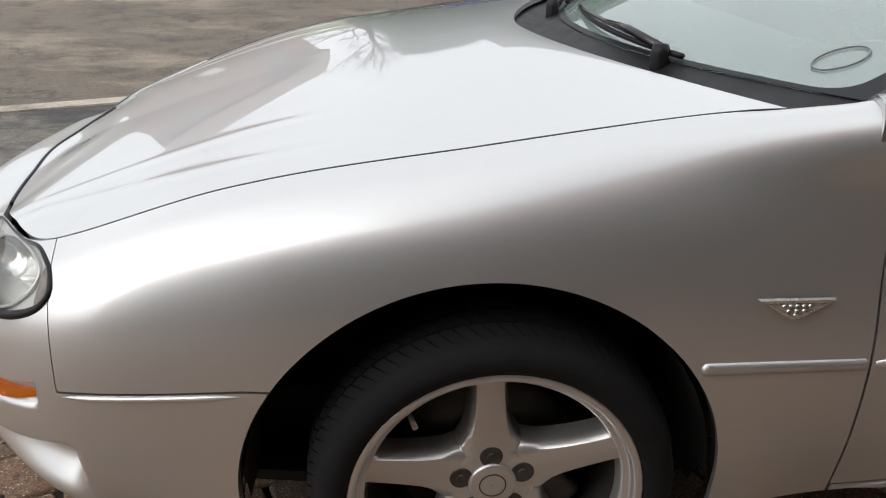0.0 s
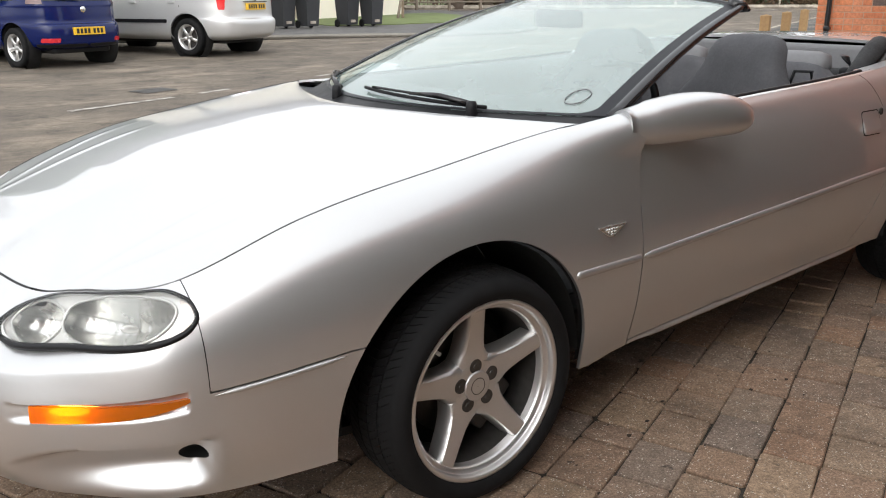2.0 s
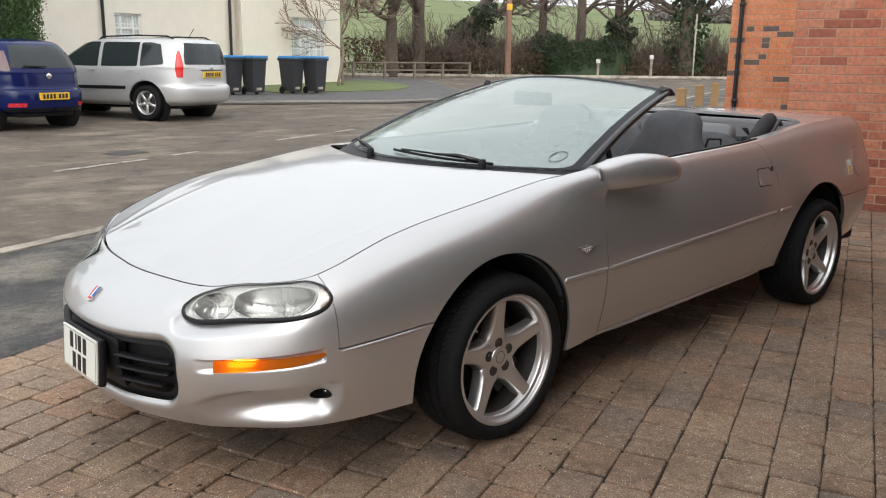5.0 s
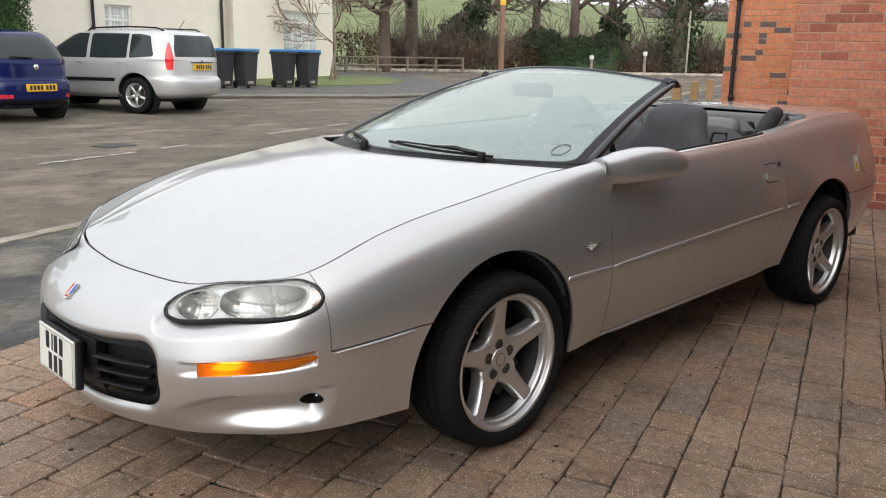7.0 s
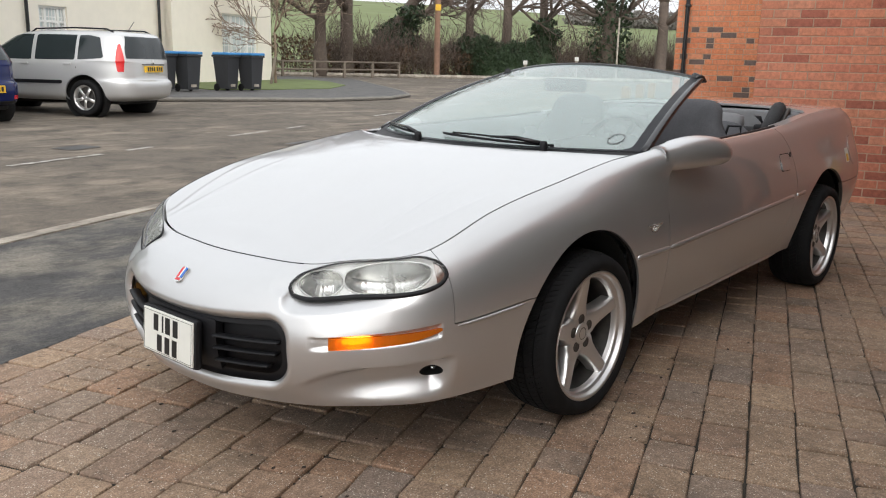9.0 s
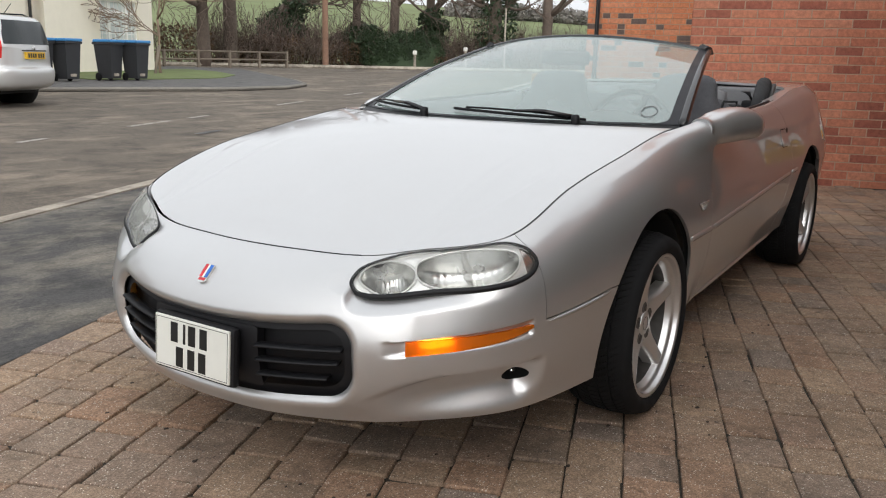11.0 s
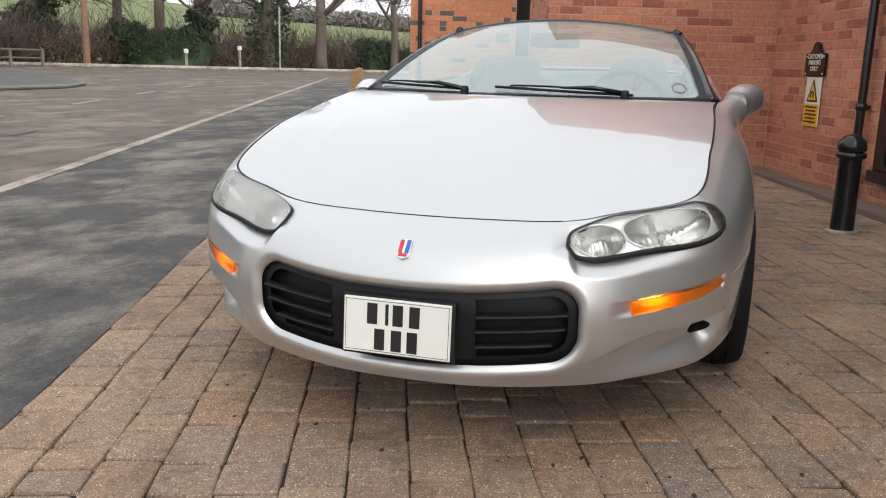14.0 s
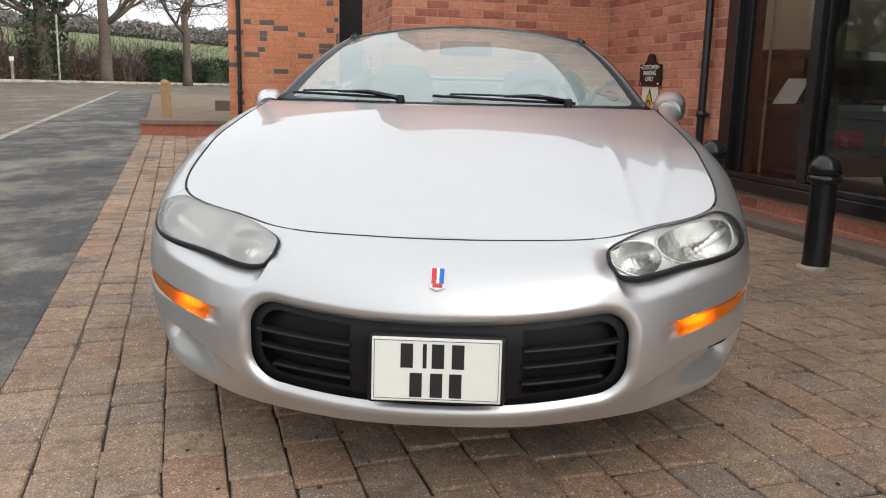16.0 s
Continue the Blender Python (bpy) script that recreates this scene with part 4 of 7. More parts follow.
# tall conifer hedge by the house, dark hedge and bare hedges along the cross road
def clipped(x0, x1, y0, y1, z1, count, size, seed):
    """Short upright sprays over the faces of a clipped hedge."""
    rng = np.random.default_rng(seed)
    dx, dy, dz = x1 - x0, y1 - y0, z1
    face = rng.choice(4, count, p=np.array([dx * dz, dy * dz, dy * dz, dx * dy]) / (dx * dz + 2 * dy * dz + dx * dy))
    u, v = rng.uniform(size=count), rng.uniform(size=count)
    px = np.where(face == 1, x0, np.where(face == 2, x1, x0 + u * dx))
    py = np.where(face == 0, y1, y0 + np.where(face == 3, v, u) * dy)
    pz = np.where(face == 3, z1, v * dz)
    bulge = 0.10 * np.sin(px * 2.1) + 0.08 * np.sin(pz * 2.7 + px) + rng.normal(size=count) * 0.07
    py = py + np.where(face == 0, bulge, 0)
    px = px + np.where(face == 1, -bulge, np.where(face == 2, bulge, 0))
    pz = pz + np.where(face == 3, bulge, 0)
    pos = np.stack([px, py, pz], -1)
    a = rng.normal(size=(count, 3)) * 0.5 + np.array([0, 0.5, 0.7])
    a /= np.linalg.norm(a, axis=1, keepdims=True)
    b = np.cross(a, rng.normal(size=(count, 3)))
    b /= np.linalg.norm(b, axis=1, keepdims=True)
    s = size * rng.uniform(0.5, 1.4, (count, 1))
    quad = np.stack([pos - a * s, pos - b * s * 0.4, pos + a * s, pos + b * s * 0.4], 1).reshape(-1, 3)
    return [tuple(q) for q in quad], [(4 * i, 4 * i + 1, 4 * i + 2, 4 * i + 3) for i in range(count)]


hd = thing("conifer_hedge", "tall clipped dark green conifer hedge beside the house", "hedge", pose(-3.75, -16.05, land(-4.2, -16.2), 0, 0, 20))
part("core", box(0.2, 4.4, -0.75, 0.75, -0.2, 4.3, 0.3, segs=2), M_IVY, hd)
tagged(piece("foliage", *clipped(0.1, 4.5, -0.85, 0.85, 4.4, 100000, 0.030, 22), M_LAUREL, hd), kind="stuff")
hedge("evergreen_hedge", "dark evergreen hedge along the cross road", (-35.5, -28.3), (-40.0, -26.0), 1.6, 2.1, 22000, 0.065, M_IVY, 31)
hedge("evergreen_shrub", "dark evergreen shrubs at the roadside", (-46.2, -19.4), (-48.5, -18.2), 1.8, 2.0, 10000, 0.065, M_IVY, 32)
hedge("evergreen_shrub", "dark evergreen shrubs at the roadside", (-49.5, -17.6), (-55.0, -14.6), 1.8, 1.7, 14000, 0.065, M_IVY, 33)
hedge("shrub", "brown winter shrubs behind the rail fence", (-19.0, -33.6), (-26.0, -30.4), 1.6, 2.0, 2600, 0.09, M_DUN, 34, core=False)
thicket("leafless hawthorn hedge behind the fence", (-24.0, -31.5), (-33.0, -28.6), 1.7, 110, 41)
thicket("leafless hedge along the cross road", (-40.0, -25.6), (-47.5, -21.4), 1.9, 120, 42)
thicket("leafless hedge along the cross road", (-45.5, -20.6), (-53.0, -16.8), 1.7, 110, 43)
hedge("shrub", "dry brown growth under the roadside trees", (-39.0, -25.6), (-52.0, -18.6), 1.2, 0.7, 3500, 0.08, M_DUN, 44, core=False)

thicket("dense leafless hedge beyond the cross road", (-26.0, -32.0), (-41.0, -27.4), 2.1, 300, 45)
thicket("dense leafless hedge beyond the cross road", (-40.5, -27.6), (-56.0, -19.4), 2.1, 320, 46)
hedge("shrub", "brown undergrowth in the winter hedge", (-27.0, -31.6), (-41.0, -27.0), 1.0, 1.5, 13000, 0.085, M_DUN, 47, core=False)
hedge("shrub", "brown undergrowth in the winter hedge", (-41.0, -27.0), (-55.0, -19.6), 1.0, 1.4, 13000, 0.085, M_DUN, 48, core=False)
bare_tree("ash", "bare roadside tree beside the brick house", 1.5, -29.0, 9, 0.2, 16, depth=4)
bare_tree("ash", "bare roadside tree beside the brick house", -3.0, -31.0, 10, 0.2, 17, depth=4)

# rail fence, telegraph pole, marker posts
fence = thing("rail_fence", "weathered timber rail fence at the corner", "fence")
f0, f1 = Vector((-17.6, -27.6, 0)), Vector((-27.6, -26.7, 0))
for k in range(7):
    p = f0.lerp(f1, k / 6)
    part("post", box(-0.055, 0.055, -0.055, 0.055, -0.1, 0.76, 0.01, m=pose(p.x, p.y, land(p.x, p.y))), M_GREYWOOD, fence)
for h in (0.70, 0.36):
    piece("rail", *tube([(p.x, p.y, land(p.x, p.y) + h) for p in (f0, f0.lerp(f1, 0.5), f1)], 0.045, 6), M_GREYWOOD, fence)
pole = thing("telegraph_pole", "tall brown timber telegraph pole", "pole", pose(-30.05, -26.4, land(-30.05, -26.4)))
piece("shaft", *lathe([(0.16, -0.2), (0.15, 1.0), (0.11, 9.0), (0.001, 9.02)], 14), M_POLE, pole)
part("marker", box(-0.14, 0.14, 0.12, 0.15, 3.3, 3.6, 0.005, m=pose(0, 0, 0, 0, 0, -40)), M_YELLOW, pole)
for x, y, h in ((-34.4, -24.0, 1.0), (-37.2, -22.6, 1.25)):
    po = thing("marker_post", "small weathered roadside marker post with a white cap", "post", pose(x, y, land(x, y)))
    part("post", box(-0.055, 0.055, -0.05, 0.05, -0.1, h, 0.01), M_KERB, po)
    part("cap", box(-0.10, 0.07, -0.10, 0.07, h - 0.22, h - 0.02, 0.02), M_FRAME, po)
piece_post = thing("street_sign_post", "thin grey metal post", "post", pose(-39.4, -21.4, land(-39.4, -21.4)))
piece("shaft", *lathe([(0.05, -0.1), (0.05, 3.4), (0.001, 3.41)], 10), M_KERB, piece_post)
# dark garden wall and shed behind the fence
part_wall = part("garden_wall", box(-3.0, 3.0, -0.15, 0.15, -0.2, 1.0, 0.02, m=pose(-18.5, -30.0, land(-18.5, -30.0), 0, 0, -5)), M_KERB2)
tagged(part_wall, "low stone garden wall behind the fence", "wall", kind="structure")

# wooded ridge on the skyline
def ridge(r, z0, z1, a0, a1, seed, mat, name, label):
    rng = np.random.default_rng(seed)
    cs, rs = [], []
    for k in range(150):
        a = radians(a0 + (a1 - a0) * k / 149)
        x, y = r * math.cos(a), r * math.sin(a)
        h = z1 * rng.uniform(0.6, 1.1)
        cs.append((x, y, land(x, y) + h * 0.4))
        rs.append((4.5, 4.5, h * 0.6))
    t = thing(name, label, "trees", kind="stuff")
    tagged(piece("crowns", *leaf_cloud(cs, rs, 40000, 0.6, seed), mat, t), kind="stuff")


ridge(240, 0, 4.5, 183, 212, 51, M_HILL, "woodland", "distant bare winter woodland on the hill")

# ---- the silver convertible ----
def spline(keys, s):
    """Uniform Catmull-Rom through keys at s (array); ends mirrored."""
    k = np.asarray(keys, float)
    k = np.concatenate([k[1:2], k, k[-2:-1]])
    s = np.clip(np.asarray(s, float), 0, len(keys) - 1 - 1e-9)
    i = np.floor(s).astype(int)
    t = s - i
    a, b, c, d = k[i], k[i + 1], k[i + 2], k[i + 3]
    return 0.5 * (2 * b + (c - a) * t + (2 * a - 5 * b + 4 * c - d) * t * t + (3 * b - a - 3 * c + d) * t ** 3)


# plan outline at the widest height, from the nose round to the tail
PLAN_X = [1.125, 1.105, 1.03, 0.93, 0.72, 0.40, 0.05, -0.38, -0.62, -1.25, -1.95, -2.53, -3.05, -3.45, -3.68, -3.77]
PLAN_Y = [0.0, 0.22, 0.44, 0.60, 0.79, 0.872, 0.895, 0.890, 0.888, 0.886, 0.884, 0.895, 0.882, 0.80, 0.56, 0.0]
# section rows from the lower edge to the top seam: height and inset at each station
ROW_Z = [
    [0.200, 0.200, 0.203, 0.208, 0.22, 0.24, 0.24, 0.24, 0.245, 0.262, 0.283, 0.30, 0.33, 0.34, 0.34, 0.34],
    [0.29, 0.29, 0.29, 0.30, 0.32, 0.36, 0.38, 0.38, 0.39, 0.41, 0.43, 0.45, 0.46, 0.47, 0.48, 0.48],
    [0.40, 0.40, 0.40, 0.41, 0.44, 0.50, 0.52, 0.53, 0.535, 0.56, 0.595, 0.61, 0.60, 0.60, 0.60, 0.60],
    [0.475, 0.475, 0.48, 0.485, 0.525, 0.60, 0.64, 0.66, 0.66, 0.67, 0.69, 0.70, 0.72, 0.72, 0.72, 0.72],
    [0.535, 0.535, 0.54, 0.55, 0.585, 0.695, 0.745, 0.79, 0.79, 0.80, 0.82, 0.83, 0.84, 0.83, 0.82, 0.82],
    [0.578, 0.578, 0.585, 0.60, 0.640, 0.750, 0.812, 0.868, 0.865, 0.885, 0.908, 0.942, 0.958, 0.95, 0.935, 0.925],
    [0.612, 0.612, 0.617, 0.640, 0.682, 0.779, 0.837, 0.895, 0.897, 0.918, 0.944, 0.998, 1.018, 1.012, 0.995, 0.985],
]
ROW_D = [
    [0.06, 0.06, 0.06, 0.06, 0.05, 0.026, 0.026, 0.034, 0.056, 0.058, 0.056, 0.042, 0.05, 0.07, 0.08, 0.08],
    [0.015, 0.015, 0.015, 0.015, 0.012, 0.012, 0.013, 0.014, 0.018, 0.019, 0.018, 0.012, 0.015, 0.02, 0.02, 0.02],
    [0.0] * 16,
    [0.012, 0.012, 0.012, 0.012, 0.004, 0.006, 0.004, 0.01, 0.008, 0.008, 0.008, 0.008, 0.012, 0.015, 0.015, 0.015],
    [0.045, 0.045, 0.04, 0.035, 0.018, 0.035, 0.03, 0.04, 0.035, 0.037, 0.040, 0.045, 0.05, 0.05, 0.04, 0.04],
    [0.10, 0.10, 0.085, 0.075, 0.05, 0.085, 0.085, 0.085, 0.066, 0.073, 0.079, 0.088, 0.09, 0.09, 0.08, 0.08],
    [0.205, 0.205, 0.17, 0.14, 0.095, 0.135, 0.145, 0.137, 0.098, 0.106, 0.116, 0.148, 0.155, 0.15, 0.14, 0.14],
]


def plan(s):
    """Outline point and unit inward normal at s (array)."""
    px = spline(PLAN_X, s)
    ky = np.asarray(PLAN_Y, float)
    # odd mirror for y at nose and tail
    k = np.concatenate([-ky[1:2], ky, -ky[-2:-1]])
    ss = np.clip(np.asarray(s, float), 0, 15 - 1e-9)
    i = np.floor(ss).astype(int)
    t = ss - i
    a, b, c, d = k[i], k[i + 1], k[i + 2], k[i + 3]
    py = 0.5 * (2 * b + (c - a) * t + (2 * a - 5 * b + 4 * c - d) * t * t + (3 * b - a - 3 * c + d) * t ** 3)
    return px, py


def skin(s, v):
    """The body's side skin: s runs nose to tail, v lower edge to top seam."""
    s, v = np.asarray(s, float), np.asarray(v, float)
    x, y = plan(s)
    x1, y1 = plan(s + 0.02)
    x0, y0 = plan(np.maximum(s - 0.02, 0))
    tx, ty = x1 - x0, y1 - y0
    ty = np.where(s < 0.01, 1.0, ty)
    tx = np.where(s < 0.01, 0.0, tx)
    ty = np.where(s > 14.99, -1.0, ty)
    tx = np.where(s > 14.99, 0.0, tx)
    ln = np.hypot(tx, ty)
    nx, ny = -ty / ln, tx / ln
    zs = np.stack([spline(r, s) for r in ROW_Z])
    ds = np.stack([spline(r, s) for r in ROW_D])
    w = np.clip(v, 0, 1) * (len(ROW_Z) - 1)
    i = np.minimum(np.floor(w).astype(int), len(ROW_Z) - 2)
    t = w - i
    cols = np.arange(s.size).reshape(s.shape)

    def pick(r):
        lo = 2 * r[0] - r[1]
        hi = 2 * r[-1] - r[-2]
        e = np.concatenate([lo[None], r, hi[None]])
        f = e.reshape(len(ROW_Z) + 2, -1)
        a, b, c, d = (f[i.ravel() + q, cols.ravel()].reshape(s.shape) for q in range(4))
        return 0.5 * (2 * b + (c - a) * t + (2 * a - 5 * b + 4 * c - d) * t * t + (3 * b - a - 3 * c + d) * t ** 3)

    z, d = pick(zs), pick(ds)
    return np.stack([x + nx * d, y + ny * d, z], -1)


def rounded(x, y, cx, cy, hx, hy, r):
    """Signed distance to a rounded rectangle, negative inside."""
    qx, qy = np.abs(x - cx) - hx + r, np.abs(y - cy) - hy + r
    return np.hypot(np.maximum(qx, 0), np.maximum(qy, 0)) + np.minimum(np.maximum(qx, qy), 0) - r


def grid_patch(s0, s1, v0, v1, ns, nv):
    ss, vv = np.meshgrid(np.linspace(s0, s1, ns + 1), np.linspace(v0, v1, nv + 1), indexing="ij")
    uv = np.stack([ss.ravel(), vv.ravel()], -1)
    idx = np.arange((ns + 1) * (nv + 1)).reshape(ns + 1, nv + 1)
    faces = [(int(idx[i, j]), int(idx[i + 1, j]), int(idx[i + 1, j + 1]), int(idx[i, j + 1])) for i in range(ns) for j in range(nv)]
    return uv, faces


def trim(uv, faces, keep, surf):
    """Cut a patch along keep(xyz) = 0 and hold the positive side."""
    val = keep(surf(uv[:, 0], uv[:, 1]))
    edges = {}
    for f in faces:
        for k, i in enumerate(f):
            j = f[(k + 1) % len(f)]
            if (val[i] > 0) != (val[j] > 0):
                edges.setdefault((min(i, j), max(i, j)), len(edges))
    if edges:
        pair = np.array(list(edges))
        first = val[pair[:, 0]] > 0
        p = np.where(first[:, None], uv[pair[:, 0]], uv[pair[:, 1]])
        q = np.where(first[:, None], uv[pair[:, 1]], uv[pair[:, 0]])
        for _ in range(14):
            m = (p + q) / 2
            good = keep(surf(m[:, 0], m[:, 1])) > 0
            p = np.where(good[:, None], m, p)
            q = np.where(good[:, None], q, m)
        grown = np.concatenate([uv, p])
    else:
        grown = uv
    out, base = [], len(uv)
    for f in faces:
        inside = [val[i] > 0 for i in f]
        if all(inside):
            out.append(f)
        elif any(inside):
            poly = []
            for k, i in enumerate(f):
                j = f[(k + 1) % len(f)]
                if inside[k]:
                    poly.append(i)
                if inside[k] != inside[(k + 1) % len(f)]:
                    poly.append(base + edges[(min(i, j), max(i, j))])
            if len(poly) > 2:
                out.append(tuple(poly))
    return grown, out


def shell(uv, faces, surf, lip=0.012, mirror=False, both=False):
    """Vertices and faces of a patch with its edges turned inwards by lip."""
    used = sorted({i for f in faces for i in f})
    remap = {i: k for k, i in enumerate(used)}
    pts = surf(uv[used, 0], uv[used, 1])
    faces = [tuple(remap[i] for i in f) for f in faces]
    edges = {}
    for f in faces:
        for k, i in enumerate(f):
            j = f[(k + 1) % len(f)]
            edges[(i, j)] = edges.get((i, j), 0) + 1
    rim = [(i, j) for (i, j) in edges if (j, i) not in edges]
    norm = np.zeros_like(pts)
    for f in faces:
        a, b, c = pts[f[0]], pts[f[1]], pts[f[2]]
        n = np.cross(b - a, c - a)
        for i in f:
            norm[i] += n
    norm /= np.maximum(np.linalg.norm(norm, axis=1, keepdims=True), 1e-9)
    if lip:
        inner, extra, centre = {}, [], []
        for i, j in rim:
            if both and abs(pts[i][1]) < 1e-4 and abs(pts[j][1]) < 1e-4:
                continue
            for q in (i, j):
                if q not in inner:
                    inner[q] = len(pts) + len(extra)
                    extra.append(pts[q] - norm[q] * lip)
            faces.append((j, i, inner[i], inner[j]))
        if extra:
            pts = np.concatenate([pts, extra])
    verts = [tuple(p) for p in pts]
    if mirror or both:
        m = [(p[0], -p[1], p[2]) for p in verts]
        mf = [tuple(reversed(f)) for f in faces]
        if mirror:
            return m, mf
        return merged((verts, faces), (m, mf))
    return verts, faces


def add_panel(name, shape, mat, parent, label="", weld=False, angle=35):
    ob = piece(name, *shape, mat, parent, label)
    if weld:
        bm = bmesh.new()
        bm.from_mesh(ob.data)
        bmesh.ops.remove_doubles(bm, verts=bm.verts, dist=1e-4)
        bm.to_mesh(ob.data)
        bm.free()
        ob.data.polygons.foreach_set("use_smooth", [True] * len(ob.data.polygons))
    ob.data.set_sharp_from_angle(angle=radians(angle))
    return ob


car = thing("convertible", "silver two-door convertible with its roof folded, on block paving", "car", pose(0, 0, 0))

FRONT_AXLE, REAR_AXLE, TRACK, HUB_Z, TYRE_R = 0.0, -2.575, 0.787, 0.3, 0.301
GAP = 0.0022


def arch(p, cx, a, b, cz=0.30):
    x, z = p[..., 0], p[..., 2]
    d = np.hypot((x - cx) / a, np.maximum(z - cz, 0) / b) - 1
    return d * a


def front_arch(p):
    return arch(p, 0.02, 0.385, 0.382)


def rear_arch(p):
    return arch(p, -2.535, 0.395, 0.40)


def door_front(p):
    return p[..., 0] - (-0.555 - 0.035 * np.clip((0.75 - p[..., 2]) / 0.5, 0, 1) - 0.045 * np.clip((p[..., 2] - 0.825) / 0.025, 0, 1))


def wing_surf(s, v):
    """The wing's skin, drawn out at its rear shoulder into the foot of the door mirror."""
    p = skin(s, v)
    x = p[..., 0]
    t = np.clip((x + 0.14) / -0.47, 0, 1)
    w = t ** 2.3
    t = np.clip((v - 0.48) / 0.30, 0, 1)
    w = w * t * t * (3 - 2 * t)
    ang = np.radians(-45 + 220 * np.clip((v - 0.68) / 0.32, 0, 1))
    ca, sa = np.cos(ang), np.sin(ang)
    ty = 0.846 + 0.0576 * np.sign(ca) * np.abs(ca) ** 0.8
    tz = 0.893 + np.where(sa > 0, 0.062, 0.057) * np.sign(sa) * np.abs(sa) ** 0.8
    q = p.copy()
    q[..., 1] += (ty - p[..., 1]) * w
    q[..., 2] += (tz - p[..., 2]) * w
    return q


def door_rear(p):
    return p[..., 0] - (-2.04 + 0.17 * ((p[..., 2] - 0.66) / 0.36) ** 2)


def door_sill(p):
    return p[..., 2] - (0.262 + 0.024 * (-0.58 - p[..., 0]))


def bumper_line(x):
    return 0.507 - 0.105 * np.maximum(x - 0.38, 0)


SEAM_X = 0.668


def bumper_keep(p):
    return np.maximum(p[..., 0] - SEAM_X - 0.0009, bumper_line(p[..., 0]) - 0.002 - p[..., 2])


def fender_keep(p):
    x, z = p[..., 0], p[..., 2]
    return np.minimum(SEAM_X - 0.0009 - x, np.maximum(z - bumper_line(x) - 0.002, 0.2 - x))


def grille_gap(p):
    y, z = p[..., 1], p[..., 2]
    return rounded(y, z - 0.028 * (y / 0.44) ** 2, 0.0, 0.352, 0.443, 0.099, 0.07)


def smooth(a, b, t):
    t = np.clip((t - a) / (b - a), 0, 1)
    return t * t * (3 - 2 * t)


def lamp_edges(s):
    """Lower and upper edge of the headlamp, as v, along s."""
    t = np.arccos(1 - 2 * np.clip((s - 1.93) / 2.22, 0, 1)) / math.pi * 9
    low = spline([0.775, 0.685, 0.655, 0.657, 0.664, 0.672, 0.672, 0.675, 0.697, 0.75], t)
    high = spline([0.775, 0.868, 0.932, 0.97, 0.99, 0.992, 0.992, 0.972, 0.87, 0.75], t)
    return low, high


def lamp_sd(s, v):
    """About metres outside (+) or inside (-) the headlamp outline."""
    low, high = lamp_edges(s)
    d = np.maximum(low - v, v - high) * 0.40
    return np.where(s < 1.93, np.hypot((1.93 - s) * 0.2, (v - 0.775) * 0.4), np.where(s > 4.15, np.hypot((s - 4.15) * 0.2, (v - 0.75) * 0.4), d))


def amber_sd(s, v):
    t = np.clip((s - 2.83) / 1.23, 0, 1)
    low, high = 0.327 + 0.035 * t ** 4, 0.402 - 0.024 * t
    d = np.maximum(low - v, v - high) * 0.38
    return np.maximum(d, np.maximum(2.83 - s, s - 4.06) * 0.2)


def nose(s, v, hollow=1.0):
    """Side skin with the shaped front: grille lip, lamp brows, lamp slots and lower scoops."""
    p = skin(s, v)
    x, z = p[..., 0], p[..., 2]
    inset = 0.024 * np.clip(1 - grille_gap(p) / 0.032, 0, 1) ** 2 * (x > 0.9)
    # each headlamp sits back in a hollow that opens towards the nose, over a broad shelf
    low, high = lamp_edges(s)
    below = np.maximum(low - v, 0) * 0.40
    beside = np.maximum(2.1 - s, 0) * 0.15
    away = np.hypot(below / 0.045, beside / 0.062)
    inset = inset + 0.052 * hollow * smooth(1.0, 0.05, away) * smooth(4.0, 2.6, s) * smooth(1.0, 0.82, v)
    # step-in ahead of the amber lamp
    slot = smooth(2.45, 2.80, s) * smooth(4.06, 4.02, s) * smooth(0.325, 0.345, v) * smooth(0.405, 0.398, v)
    inset = inset + 0.014 * slot
    # lower scoop with a crisp upper edge
    edge = 0.232 - 0.055 * np.maximum(0, 3.45 - s) ** 2
    scoop = smooth(2.1, 3.75, s) * smooth(4.25, 3.96, s) * smooth(edge + 0.006, edge - 0.022, v) * smooth(0.015, 0.15, v)
    inset = inset + 0.072 * scoop
    w = smooth(2.2, 3.8, s)
    q = p.copy()
    q[..., 0] -= inset * (1 - 0.45 * w)
    q[..., 1] -= inset * 0.65 * w
    return q


def lamp_skin(s, v):
    """The headlamp's own face, standing proud of the floor of its hollow."""
    return nose(s, v, 0.72)


def fog_sd(s, v):
    return np.hypot((s - 3.985) / 0.125, (v - 0.158) / 0.027) - 1


class Field:
    """Lets a cut be stated in s and v instead of xyz."""

    def __init__(self, surf, rule):
        self.surf, self.rule = surf, rule

    def cut(self, uv, faces):
        rule = self.rule
        return trim(uv, faces, lambda p: rule(p[..., 0], p[..., 1]), lambda s, v: np.stack([s, v], -1))


# front bumper cover
uv, fc = grid_patch(0, 5.6, 0, 1, 400, 110)
uv1, f1 = trim(uv, fc, bumper_keep, skin)
uv1, f1 = trim(uv1, f1, front_arch, skin)
uv1, f1 = trim(uv1, f1, grille_gap, skin)
for rule in (lamp_sd, amber_sd, fog_sd):
    uv1, f1 = Field(nose, rule).cut(uv1, f1)
bumper = add_panel("front_bumper", shell(uv1, f1, nose, 0.018, both=True), M_PAINT, car, weld=True, angle=50)


def lamp_patch(rule, lo, hi, vlo, vhi, ns, nv):
    u, f = grid_patch(lo, hi, vlo, vhi, ns, nv)
    return Field(nose, lambda s, v: -rule(s, v)).cut(u, f)


